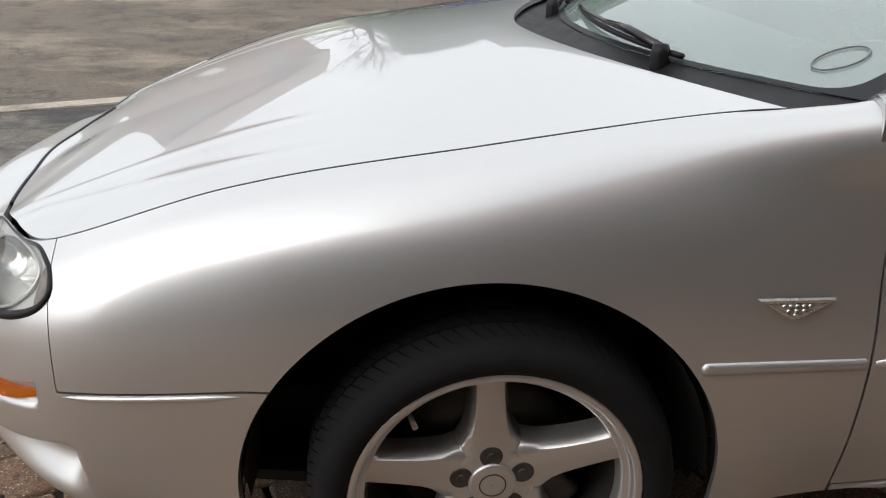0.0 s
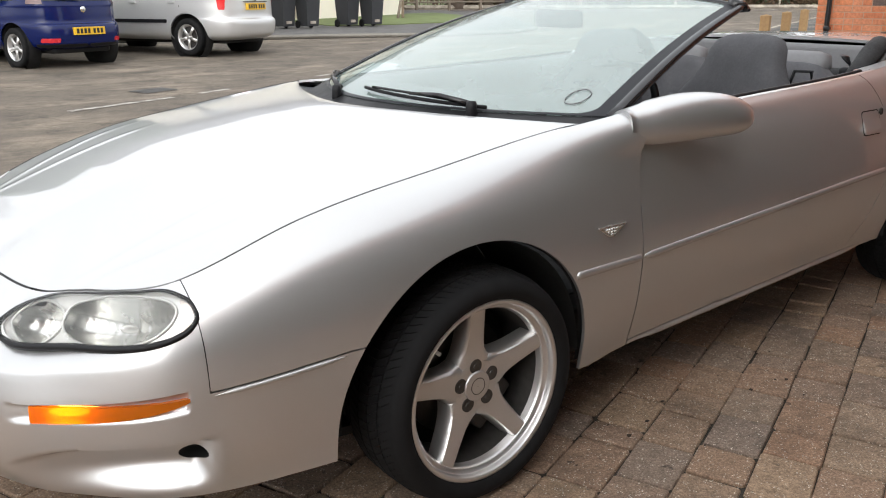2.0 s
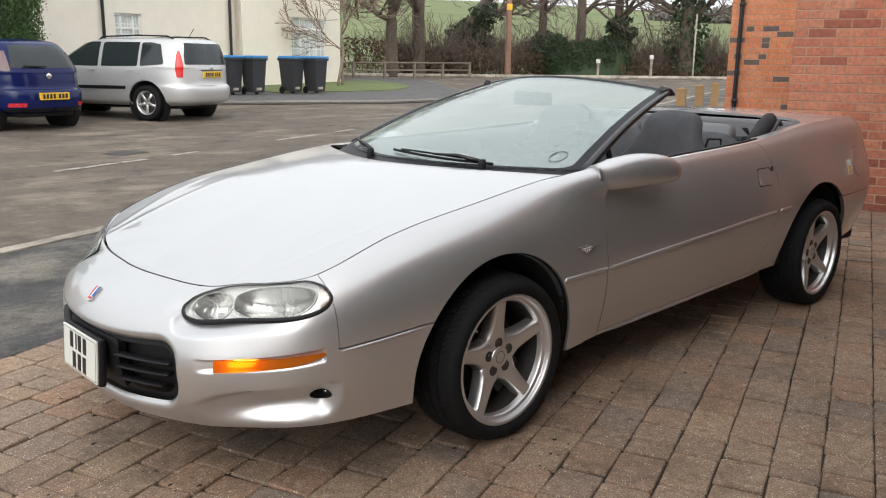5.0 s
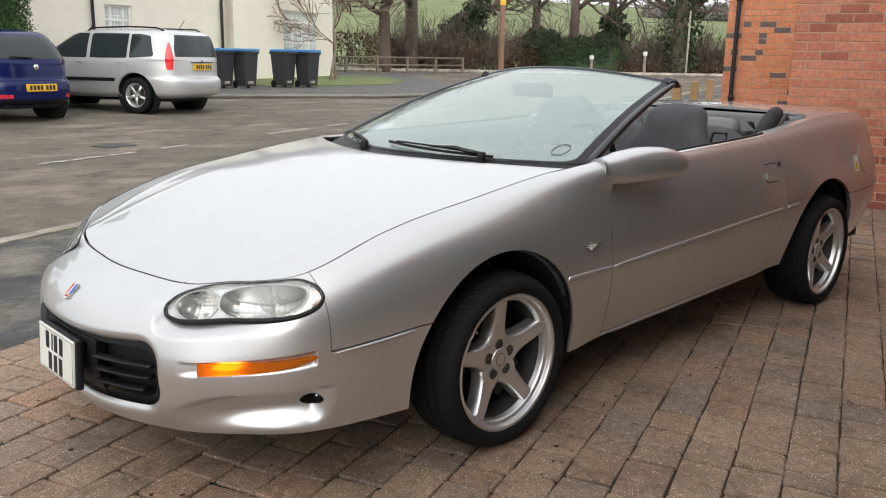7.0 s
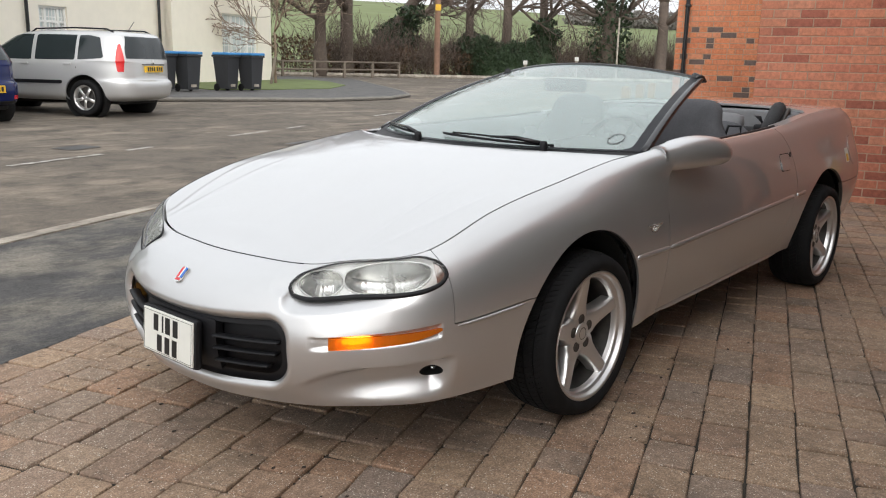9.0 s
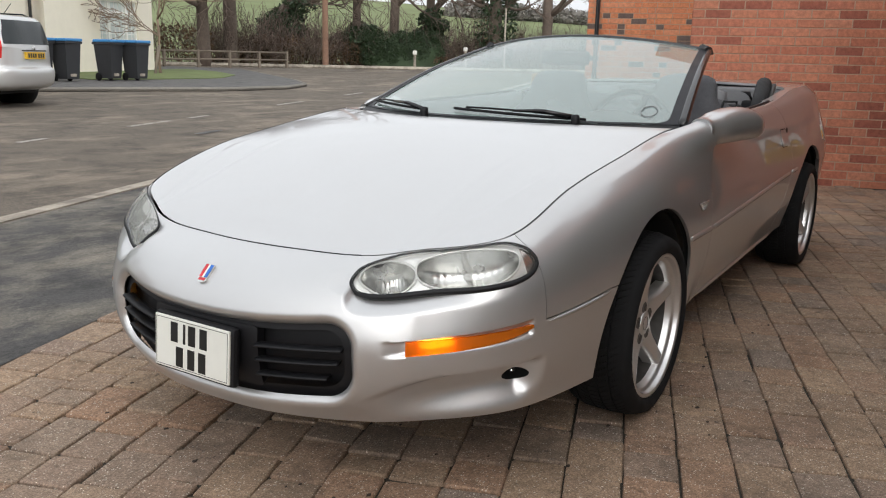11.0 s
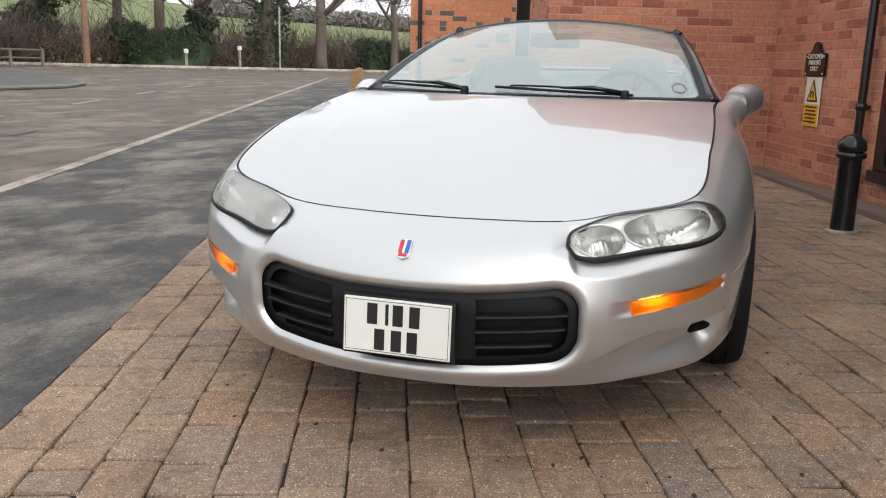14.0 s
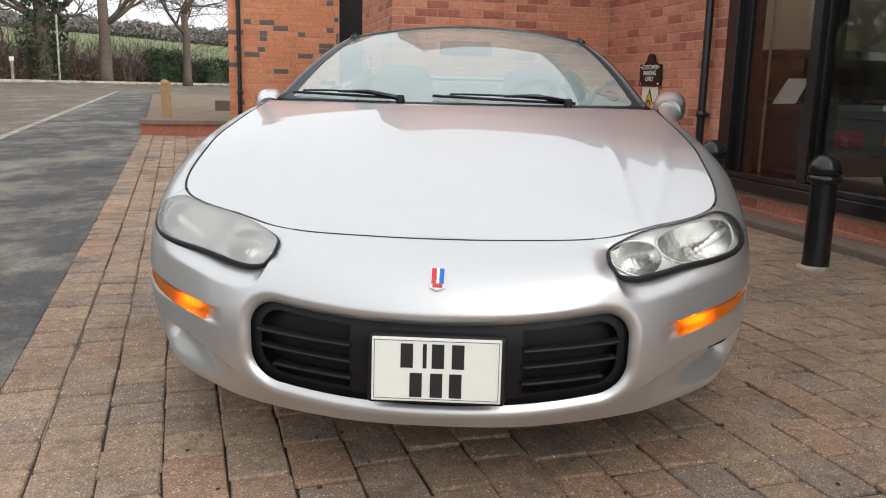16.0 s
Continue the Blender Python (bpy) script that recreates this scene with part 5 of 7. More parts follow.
def outward(surf, dist):
    """A surface shifted along its own normal by dist (a number or a rule of s and v)."""
    def moved_surf(s, v):
        s, v = np.asarray(s, float), np.asarray(v, float)
        e = 1e-3
        ds = surf(s + e, v) - surf(s - e, v)
        dv = surf(s, np.minimum(v + e, 1)) - surf(s, v - e)
        n = np.cross(ds, dv)
        n /= np.maximum(np.linalg.norm(n, axis=-1, keepdims=True), 1e-9)
        d = dist(s, v) if callable(dist) else dist
        return surf(s, v) + n * (d[..., None] if np.ndim(d) else d)
    return moved_surf


def bowl_depth(s, v):
    inner = np.hypot((s - 2.47) / 0.47, (v - 0.815) / 0.148)
    outer = np.hypot((s - 3.47) / 0.53, (v - 0.83) / 0.156)
    r = np.minimum(inner, outer)
    deep = np.sqrt(np.clip(1 - r * r, 0, 1))
    return -0.012 - 0.070 * deep + 0.0004 * np.cos(s * 2 * np.pi / 0.075) * np.minimum(1, 2 * deep)


def bowl_rule(s, v):
    inner = np.hypot((s - 2.47) / 0.47, (v - 0.815) / 0.148)
    outer = np.hypot((s - 3.47) / 0.53, (v - 0.83) / 0.156)
    return (np.minimum(inner, outer) - 1) * 0.08


def ring_on(surf, low_high, s0, s1, n=60):
    t = (1 - np.cos(np.linspace(0, math.pi, n))) / 2
    s = s0 + (s1 - s0) * t
    low, high = low_high(s)
    up = surf(s, np.minimum(high, 1.0))
    dn = surf(s, low)
    return [tuple(q) for q in up] + [tuple(q) for q in dn[::-1][1:-1]]


lens_u, lens_f = lamp_patch(lamp_sd, 1.7, 4.2, 0.62, 1.0, 90, 34)
bez_u, bez_f = Field(nose, bowl_rule).cut(lens_u, lens_f)
fine_u, fine_f = lamp_patch(lamp_sd, 1.7, 4.2, 0.62, 1.0, 230, 34)
bowl_u, bowl_f = Field(nose, lambda s, v: -bowl_rule(s, v)).cut(fine_u, fine_f)
amb_u, amb_f = lamp_patch(amber_sd, 2.75, 4.1, 0.31, 0.42, 70, 12)
fog_u, fog_f = lamp_patch(fog_sd, 3.7, 4.25, 0.11, 0.26, 34, 18)
for flip in (False, True):
    lamp = thing("headlamp", "", "")
    lamp.parent = car
    add_panel("lens", shell(lens_u, lens_f, outward(lamp_skin, 0.004), 0.004, mirror=flip), M_LENS2 if flip else M_LENS, lamp, "clouded plastic lens" if flip else "slightly hazy clear lens")
    add_panel("bezel", shell(bez_u, bez_f, outward(lamp_skin, -0.012), 0.004, mirror=flip), M_BEZEL, lamp)
    add_panel("reflector", shell(bowl_u, bowl_f, outward(lamp_skin, bowl_depth), 0, mirror=flip), M_CHROME, lamp)
    rim_pts = ring_on(outward(lamp_skin, -0.001), lamp_edges, 1.935, 4.145)
    rim_pts = [(x, -y if flip else y, z) for x, y, z in rim_pts]
    piece("seal", *tube(rim_pts, [0.0055 + 0.0030 * math.cos(2 * math.pi * (k - 88) / 118) for k in range(118)], 6, closed=True), M_BLACK, lamp)
    for sc, vc, sr, vr in ((2.47, 0.815, 0.47, 0.148), (3.47, 0.83, 0.53, 0.156)):
        w = np.linspace(0, 2 * math.pi, 56, endpoint=False)
        circ = outward(lamp_skin, -0.009)(sc + sr * np.cos(w), np.minimum(vc + vr * np.sin(w), 0.985))
        piece("bowl_ring", *tube([(x, -y if flip else y, z) for x, y, z in circ], 0.0032, 6, closed=True), M_BEZEL, lamp)
    for sc, vc, r in ((2.47, 0.815, 0.009), (3.47, 0.83, 0.010)):
        c = outward(lamp_skin, -0.062)(np.array([sc]), np.array([vc]))[0]
        piece("bulb", *lathe([(0.001, 0.02), (r * 0.7, 0.014), (r, 0.0), (r * 0.6, -0.015), (0.001, -0.02)], 14, pose(c[0], -c[1] if flip else c[1], c[2], 0, 70, 0)), M_BEZEL, lamp)
    mark_u, mark_f = Field(nose, lambda s, v: np.minimum(-lamp_sd(s, v) - 0.006, np.minimum((s - 4.03) * 0.2, 0.03))).cut(lens_u, lens_f)
    add_panel("side_marker", shell(mark_u, mark_f, outward(lamp_skin, -0.007), 0.003, mirror=flip), M_MARKER, lamp, "pale red side reflector")
    amber = thing("indicator", "", "")
    amber.parent = car
    add_panel("lens", shell(amb_u, amb_f, outward(skin, -0.002), 0.010, mirror=flip), M_AMBER, amber, "amber ribbed lens, lit")
    add_panel("reflector", shell(amb_u, amb_f, outward(skin, -0.034), 0, mirror=flip), M_CHROME, amber)
    glow = outward(skin, -0.019)(np.linspace(3.0, 3.34, 7), np.full(7, 0.364))
    piece("bulb", *tube([(x, -y if flip else y, z) for x, y, z in glow], [0.003, 0.007, 0.0085, 0.009, 0.0085, 0.007, 0.003], 10), M_GLOW, amber)
    fog = thing("fog_lamp", "", "")
    fog.parent = car

    def cup(s, v):
        """A dark cup set straight back into the bumper."""
        return nose(s, v) + np.sqrt(np.clip(-fog_sd(s, v), 0, 1))[..., None] * np.array([-0.055, -0.028, 0.0])

    add_panel("housing", shell(fog_u, fog_f, cup, 0, mirror=flip), M_DARK, fog)
    c = nose(np.array([3.96]), np.array([0.152]))[0]
    piece("lens", *lathe([(0.001, 0.006), (0.007, 0.005), (0.011, 0.0), (0.012, -0.012)], 20, pose(c[0] - 0.038, (-1 if flip else 1) * (c[1] - 0.020), c[2] - 0.004, 0, 90, 10 * (-1 if flip else 1))), M_CHROME, fog)

# wings, doors, rear quarters
side_uv, side_f = grid_patch(3.6, 15, 0, 1, 420, 44)
for flip, who in ((False, "left"), (True, "right")):
    u, f = trim(side_uv, side_f, fender_keep, skin)
    u, f = trim(u, f, lambda p: np.minimum(front_arch(p), door_front(p) - GAP), skin)
    add_panel("front_wing", shell(u, f, skin if flip else wing_surf, 0.010, mirror=flip), M_PAINT, car)
    u, f = trim(side_uv, side_f, lambda p: np.minimum(np.minimum(-door_front(p), door_rear(p)) - GAP, door_sill(p)), skin)
    door = add_panel("door", shell(u, f, skin, 0.016, mirror=flip), M_PAINT, car)
    u, f = trim(side_uv, side_f, lambda p: np.minimum(np.minimum(-door_front(p) - 0.004, rear_arch(p)), np.minimum(-door_sill(p) - 0.004, p[..., 0] + 2.2)), skin)
    add_panel("sill", shell(u, f, skin, 0.02, mirror=flip), M_PAINT, car)
    u, f = trim(side_uv, side_f, lambda p: np.minimum(np.minimum(-door_rear(p) - GAP, rear_arch(p)), np.maximum(p[..., 2] - 0.60, p[..., 0] + 2.80)), skin)
    u, f = trim(u, f, lambda p: np.maximum(door_sill(p), -2.0 - p[..., 0]), skin)
    add_panel("rear_quarter", shell(u, f, skin, 0.014, mirror=flip), M_PAINT, car)
u, f = trim(side_uv, side_f, lambda p: np.minimum(np.minimum(0.596 - p[..., 2], -2.7 - p[..., 0]), rear_arch(p)), skin)
add_panel("rear_bumper", shell(u, f, skin, 0.02, both=True), M_PAINT, car, weld=True)


def seam_at(s):
    return skin(np.atleast_1d(s), np.ones(np.atleast_1d(s).shape))


def bonnet_surf(s, q):
    """Bonnet: from the side seam at s (q=0) to the centre line (q=1)."""
    k = seam_at(s)
    k = k - np.stack([0.007 * smooth(4.4, 3.4, s), 0.0035 + 0 * s, 0 * s], -1)
    t = np.clip(s / 7.2, 0, 1)
    mx = 0.913 - 1.063 * t ** 1.5
    mz = spline([0.612, 0.672, 0.728, 0.778, 0.822, 0.858, 0.888, 0.905], (0.913 - mx) / 1.063 * 7)
    e = q ** 1.0
    x = k[..., 0] + (mx - k[..., 0]) * (1 - (1 - e) ** 1.6)
    y = np.maximum(k[..., 1], 0) * (1 - e)
    z = k[..., 2] + (mz - k[..., 2]) * (1 - (1 - e) ** 2)
    # two low pressed ridges on each half, dying out halfway back
    fade = smooth(0.20, 0.42, x) * smooth(0.88, 0.74, x)
    for line in (0.478, 0.64 - 0.11 * np.clip((x - 0.3) / 0.45, 0, 1) ** 1.6):
        z = z + 0.0022 * fade * np.exp(-((y - line) / 0.017) ** 2)
    return np.stack([x, y, z], -1)


uvb, fb = grid_patch(0.0, 7.2, 0.004, 1, 200, 120)
bonnet = add_panel("bonnet", shell(uvb, fb, bonnet_surf, 0.012, both=True), M_PAINT, car, weld=True)


def deck_surf(s, q):
    k = seam_at(s)
    x = k[..., 0]
    y = k[..., 1] * (1 - q)
    z = k[..., 2] + 0.02 * (1 - (1 - q) ** 2)
    return np.stack([x, y, z], -1)


uvd, fd = grid_patch(10.1, 14.97, 0.004, 1, 110, 50)
uvd, fd = trim(uvd, fd, lambda p: rounded(p[..., 0], p[..., 1], -1.65, 0.0, 1.12, 0.706, 0.24), deck_surf)
add_panel("boot_lid", shell(uvd, fd, deck_surf, 0.014, both=True), M_PAINT, car, weld=True)

# black tubes in the bonnet seams, standing in for the gap's deep shade
nose_line = skin(np.linspace(0, 2.0, 40), np.ones(40))
pts = [(p[0] - 0.0035, p[1], p[2] - 0.0015) for p in nose_line]
pts = [(x, -y, z) for x, y, z in pts[::-1]] + pts[1:]
piece("bonnet_gap_shade", *tube(pts, 0.0042, 6), M_BLACK, car)
side_line_pts = skin(np.linspace(4.0, 7.2, 60), np.ones(60))
for sd in (1, -1):
    piece("bonnet_gap_shade", *tube([(p[0], sd * (p[1] - 0.0018), p[2] - 0.0012) for p in side_line_pts], 0.0022, 5), M_BLACK, car)

# dark inner shells and floor that close the gaps, added so the seams read as shade
def inner(s, v):
    return outward(skin, -0.024)(s, v)


iu, jf = grid_patch(3.9, 15, 0.02, 0.98, 130, 16)
for rule in (front_arch, rear_arch, lambda p: 0.62 - p[..., 0]):
    iu, jf = trim(iu, jf, rule, skin)
add_panel("inner_body", shell(iu, jf, inner, 0, both=True), M_DARK, car)
iu, jf = grid_patch(0.4, 6.9, 0.02, 1, 50, 14)
add_panel("bonnet_liner", shell(iu, jf, lambda s, q: bonnet_surf(s, q) - np.array([0.02, 0, 0.022]), 0, both=True), M_DARK, car)
for x0, x1, half, z0, z1 in ((-2.16, 0.50, 0.58, 0.15, 0.20), (-2.14, -0.42, 0.70, 0.19, 0.26), (-3.5, -2.98, 0.72, 0.24, 0.5), (-3.4, 0.42, 0.60, 0.205, 0.34), (0.43, 0.96, 0.40, 0.24, 0.50), (0.42, 0.66, 0.54, 0.245, 0.52)):
    part("underbody_panel", box(x0, x1, -half, half, z0, z1, 0.02), M_DARK, car)
tray_s = np.linspace(0, 4.95, 60)
tray_x, tray_y = plan(tray_s)
tray = [((x - 0.14), y * 0.83, 0.213) for x, y in zip(tray_x, tray_y)]
tray_v = tray + [(x, -y, z) for x, y, z in tray] + [(x, y, 0.235) for x, y, z in tray] + [(x, -y, 0.235) for x, y, z in tray]
tray_f = [f for k in range(59) for f in ((k, k + 1, 61 + k, 60 + k), (120 + k, 180 + k, 181 + k, 121 + k), (k, 120 + k, 121 + k, k + 1), (60 + k, 61 + k, 181 + k, 180 + k))]
piece("undertray", tray_v, tray_f, M_DARK, car, smooth=False)
for side in (1, -1):
    for cx, a, b, deep in ((0.02, 0.377, 0.375, 0.34), (-2.535, 0.387, 0.393, 0.36)):
        verts, faces = [], []
        n = 26
        for i in range(n + 1):
            w = math.pi * i / n
            px, pz = cx + a * math.cos(w), 0.30 + b * math.sin(w)
            verts += [(px, side * 0.852, pz), (px, side * (0.872 - deep), pz)]
        for i in range(n):
            faces.append((2 * i, 2 * i + 2, 2 * i + 3, 2 * i + 1))
        for px in (cx + a, cx - a):
            o = len(verts)
            verts += [(px, side * 0.82, 0.30), (px, side * (0.872 - deep), 0.30), (px, side * (0.872 - deep), 0.20), (px, side * 0.79, 0.245)]
            faces.append((o, o + 1, o + 2, o + 3))
        o = len(verts)
        verts += [(cx + a * math.cos(math.pi * i / 12), side * (0.872 - deep), 0.30 + b * math.sin(math.pi * i / 12)) for i in range(13)]
        faces.append(tuple(range(o, o + 13)))
        piece("wheel_arch_liner", verts, faces, M_DARK, car)

# grille insert, slats, plate
gu, gf = grid_patch(0, 2.8, 0.0, 0.62, 70, 26)
gu, gf = trim(gu, gf, lambda p: 0.10 - grille_gap(p), skin)
grille = add_panel("grille", shell(gu, gf, outward(skin, -0.07), 0, both=True), M_BLACK, car, "black plastic grille", weld=True)
bu, bf = grid_patch(0, 2.6, 0.0, 0.62, 90, 40)
bu, bf = trim(bu, bf, lambda p: np.minimum(grille_gap(p) + 0.012, 0.075 - grille_gap(p)), skin)
add_panel("surround", shell(bu, bf, outward(skin, -0.034), 0, both=True), M_BLACK, grille, weld=True)
bu, bf = grid_patch(0, 3.2, 0.0, 0.62, 110, 40)
bu, bf = trim(bu, bf, lambda p: np.minimum(grille_gap(p) - 0.004, 0.12 - grille_gap(p)), skin)
add_panel("liner", shell(bu, bf, outward(nose, -0.014), 0, both=True), M_BLACK, grille, weld=True)
cu, cf = grid_patch(0, 1.05, 0.08, 0.48, 30, 20)
cu, cf = trim(cu, cf, lambda p: -0.004 - rounded(p[..., 1], p[..., 2], 0, 0.355, 0.205, 0.098, 0.02), skin)
add_panel("centre_panel", shell(cu, cf, outward(skin, -0.028), 0.03, both=True), M_BLACK, grille, weld=True)
for side in (1, -1):
    for zv, y1 in ((0.310, 0.385), (0.352, 0.415), (0.394, 0.428)):
        ss = np.linspace(0.9, 1.95, 24)
        vv = (zv - 0.29) / 0.11 / 6 + 1 / 6
        pts = outward(skin, -0.03)(ss, np.full(24, vv) + 0.02 * (ss - 0.9))
        pts = [(p[0], side * p[1], p[2]) for p in pts if p[1] < y1]
        piece("slat", *tube(pts, 0.019, 8, flat=0.30), M_BLACK, grille)

plate = thing("number_plate", "", "", pose(1.131, 0.004, 0.360, 0, -3.5, 0) @ Matrix.Scale(0.94, 4))
plate.parent = car
part("backing", box(-0.03, -0.003, -0.163, 0.163, -0.087, 0.083, 0.012), M_BLACK, plate)
part("plate_face", box(-0.004, 0.004, -0.152, 0.152, -0.077, 0.076, 0.003), M_PLATE, plate, "white reflective plate")
for z0, chars in ((0.004, (-0.07, -0.028, 0.003, 0.05)), (-0.066, (-0.048, 0.0, 0.045))):
    for yc in chars:
        part("bar", box(0.004, 0.0052, yc - 0.014 + (0.01 if yc == -0.028 else 0), yc + 0.015 - (0.01 if yc == -0.028 else 0), z0, z0 + 0.058), M_INK, plate)
piece("border", *merged(*[as_shape(box(0.004, 0.0048, *q)) for q in ((-0.146, 0.146, 0.0685, 0.0697), (-0.146, 0.146, -0.0712, -0.070), (-0.1465, -0.1453, -0.071, 0.0695), (0.1453, 0.1465, -0.071, 0.0695))]), M_INK, plate, smooth=False)

# nose badge: a small enamel shield with red and blue bars
badge_v = np.linspace(0.62, 0.92, 300)
badge_line = nose(np.zeros(300), badge_v)
badge_at = int(np.argmin(np.abs(badge_line[:, 2] - 0.548)))
badge_step = badge_line[badge_at + 12] - badge_line[badge_at - 12]
badge_tilt = math.degrees(math.atan2(-badge_step[0], badge_step[2]))
badge = thing("nose_badge", "", "", pose(badge_line[badge_at][0], 0, 0.548, 0, -badge_tilt, 0) @ pose(0.0025, 0, 0, 0, 90, 0))
badge.parent = car
def shield(w, h, z0, z1):
    pts = [(-h, -w * 0.8), (-h * 0.86, -w), (h * 0.75, -w), (h, 0), (h * 0.75, w), (-h * 0.86, w), (-h, w * 0.8)]
    n = len(pts)
    return [(x, y, z0) for x, y in pts] + [(x, y, z1) for x, y in pts], [tuple(range(n))[::-1], tuple(range(n, 2 * n))] + [(i, (i + 1) % n, n + (i + 1) % n, n + i) for i in range(n)]
piece("base", *shield(0.0165, 0.030, -0.003, 0.003), M_CHROME, badge, smooth=False)
part("bar", box(-0.027, 0.012, -0.0140, -0.003, 0.003, 0.0042), M_RED, badge)
part("bar", box(-0.027, 0.012, 0.0035, 0.0140, 0.003, 0.0042), M_BLUE, badge)
part("bar", box(-0.027, 0.012, -0.0028, 0.0033, 0.003, 0.004), M_PLATE, badge)
part("bar", box(0.014, 0.022, -0.011, 0.011, 0.003, 0.0042), M_RED, badge)

# wing badges, side mouldings, door handles, fuel flap
for side in (1, -1):
    b = thing("wing_badge", "", "", pose(-0.43, side * 0.886, 0.634, -90 * side, 0, 0))
    b.parent = car
    k = -1 if side == 1 else 1
    outer = [(-0.060, 0.015), (0.060, 0.015), (0.034, -0.002), (0.010, -0.018), (-0.010, -0.018), (-0.034, -0.002)]
    rim_v = [(x, k * y, 0) for x, y in outer] + [(x * 0.96, k * (y * 0.92), 0.006) for x, y in outer] + [(x * 0.78, k * (y * 0.62), 0.006) for x, y in outer] + [(x * 0.76, k * (y * 0.6), 0.003) for x, y in outer]
    piece("wing", rim_v, [(6 * r + i, 6 * r + (i + 1) % 6, 6 * r + 6 + (i + 1) % 6, 6 * r + 6 + i) for r in range(3) for i in range(6)], M_CHROME, b, smooth=False)
    piece("field", [(x * 0.77, k * (y * 0.61), 0.0035) for x, y in outer], [(0, 1, 2, 3, 4, 5)], M_KERB, b, smooth=False)
    for bx, by in ((-0.02, 0.004), (-0.010, 0.004), (0.0, 0.004), (0.010, 0.004), (0.02, 0.004), (-0.012, -0.004), (0.0, -0.004), (0.012, -0.004), (0.0, -0.011)):
        piece("stud", *lathe([(0.001, 0.0075), (0.003, 0.0065), (0.004, 0.0035)], 8, pose(bx, k * by, 0)), M_CHROME, b)


def side_line(zf, x0, x1, n=60, out=0.0):
    """Points on the side at height zf(x)."""
    pts = []
    for x in np.linspace(x0, x1, n):
        lo, hi = 3.6, 12.6
        for _ in range(30):
            mid = (lo + hi) / 2
            if plan(np.array([mid]))[0][0] > x:
                lo = mid
            else:
                hi = mid
        v0, v1 = 0.0, 1.0
        for _ in range(30):
            mid = (v0 + v1) / 2
            if skin(np.array([lo]), np.array([mid]))[0][2] < zf(x):
                v0 = mid
            else:
                v1 = mid
        p = outward(skin, out)(np.array([lo]), np.array([v0]))[0]
        pts.append(tuple(p))
    return pts


def mould_z(x):
    return 0.533 + 0.044 * np.maximum(0, -0.6 - x)


for x0, x1 in ((-0.300, -0.566), (-0.578, -2.02), (-2.05, -2.16)):
    line = side_line(mould_z, x0, x1, 50, -0.004)
    thick = [0.0115 * min(1.0, 0.5 + k / 2, 0.5 + (49 - k) / 2) for k in range(50)]
    for side in (1, -1):
        piece("side_moulding", *tube([(x, side * y, z) for x, y, z in line], thick, 8, flat=1.1), M_PAINT, car)
line = side_line(lambda x: bumper_line(x) - 0.008, 0.385, 0.66, 24, 0.0)
for side in (1, -1):
    piece("bumper_bead", *tube([(x, side * y, z) for x, y, z in line], [0.0055 * min(1.0, 0.1 + k / 4, 0.1 + (23 - k) / 4) for k in range(24)], 8), M_PAINT, car)
line = side_line(lambda x: 0.258 + 0.024 * (-0.58 - x), -0.60, -2.0, 40, 0.0)
for side in (1, -1):
    piece("sill_bead", *tube([(x, side * (y - 0.004), z - 0.010) for x, y, z in line], [0.009 * min(1.0, 0.1 + k / 4, 0.1 + (39 - k) / 4) for k in range(40)], 8), M_PAINT, car)
    h = thing("door_handle", "", "")
    h.parent = car
    hu, hf = grid_patch(9.6, 10.3, 0.55, 0.95, 90, 60)

    def handle_box(p, grow):
        return rounded(p[..., 0], p[..., 2], -1.895, 0.778, 0.062 + grow, 0.040 + grow, 0.014)

    # dark sheet laid on the skin, standing in for the shaded gap round the flap
    u1, f1 = trim(hu, hf, lambda p: -handle_box(p, 0.004), skin)
    add_panel("handle_gap_shade", shell(u1, f1, outward(skin, 0.0012), 0, mirror=side < 0), M_DARK, h)
    u1, f1 = trim(hu, hf, lambda p: -handle_box(p, 0.0), skin)

    def flap(s, v):
        return outward(skin, lambda a, b: 0.002 + 0.006 * smooth(0.80, 0.745, skin(a, b)[..., 2]))(s, v)

    add_panel("flap", shell(u1, f1, flap, 0.006, mirror=side < 0), M_PAINT, h)
    c = side_line(lambda x: 0.812, -1.978, -1.978, 1, 0.001)[0]
    piece("lock", *lathe([(0.001, 0.003), (0.007, 0.003), (0.012, 0.004), (0.014, 0.0)], 18, pose(c[0], side * c[1], c[2], -84 * side, 0, 0)), M_STEEL, h)

# round fuel flap and a small paper sticker on the left rear quarter
qu, qf = grid_patch(11.2, 13.2, 0.3, 0.9, 120, 70)


def flap_disc(p, grow):
    return 0.082 + grow - np.hypot(p[..., 0] + 3.06, p[..., 2] - 0.775)


u1, f1 = trim(qu, qf, lambda p: flap_disc(p, 0.0025), skin)
add_panel("flap_seam", shell(u1, f1, outward(skin, 0.0008), 0), M_DARK, car)
u1, f1 = trim(qu, qf, lambda p: flap_disc(p, 0.0), skin)
add_panel("fuel_flap", shell(u1, f1, outward(skin, 0.002), 0.003), M_PAINT, car)
u1, f1 = trim(qu, qf, lambda p: -rounded(p[..., 0], p[..., 2], -2.915, 0.752, 0.036, 0.042, 0.005), skin)
add_panel("sticker", shell(u1, f1, outward(skin, 0.0012), 0), M_PLATE, car, "small white and yellow paper sticker")
u1, f1 = trim(qu, qf, lambda p: -rounded(p[..., 0], p[..., 2], -2.915, 0.738, 0.022, 0.022, 0.012), skin)
add_panel("sticker_mark", shell(u1, f1, outward(skin, 0.0018), 0), M_YELLOW, car)

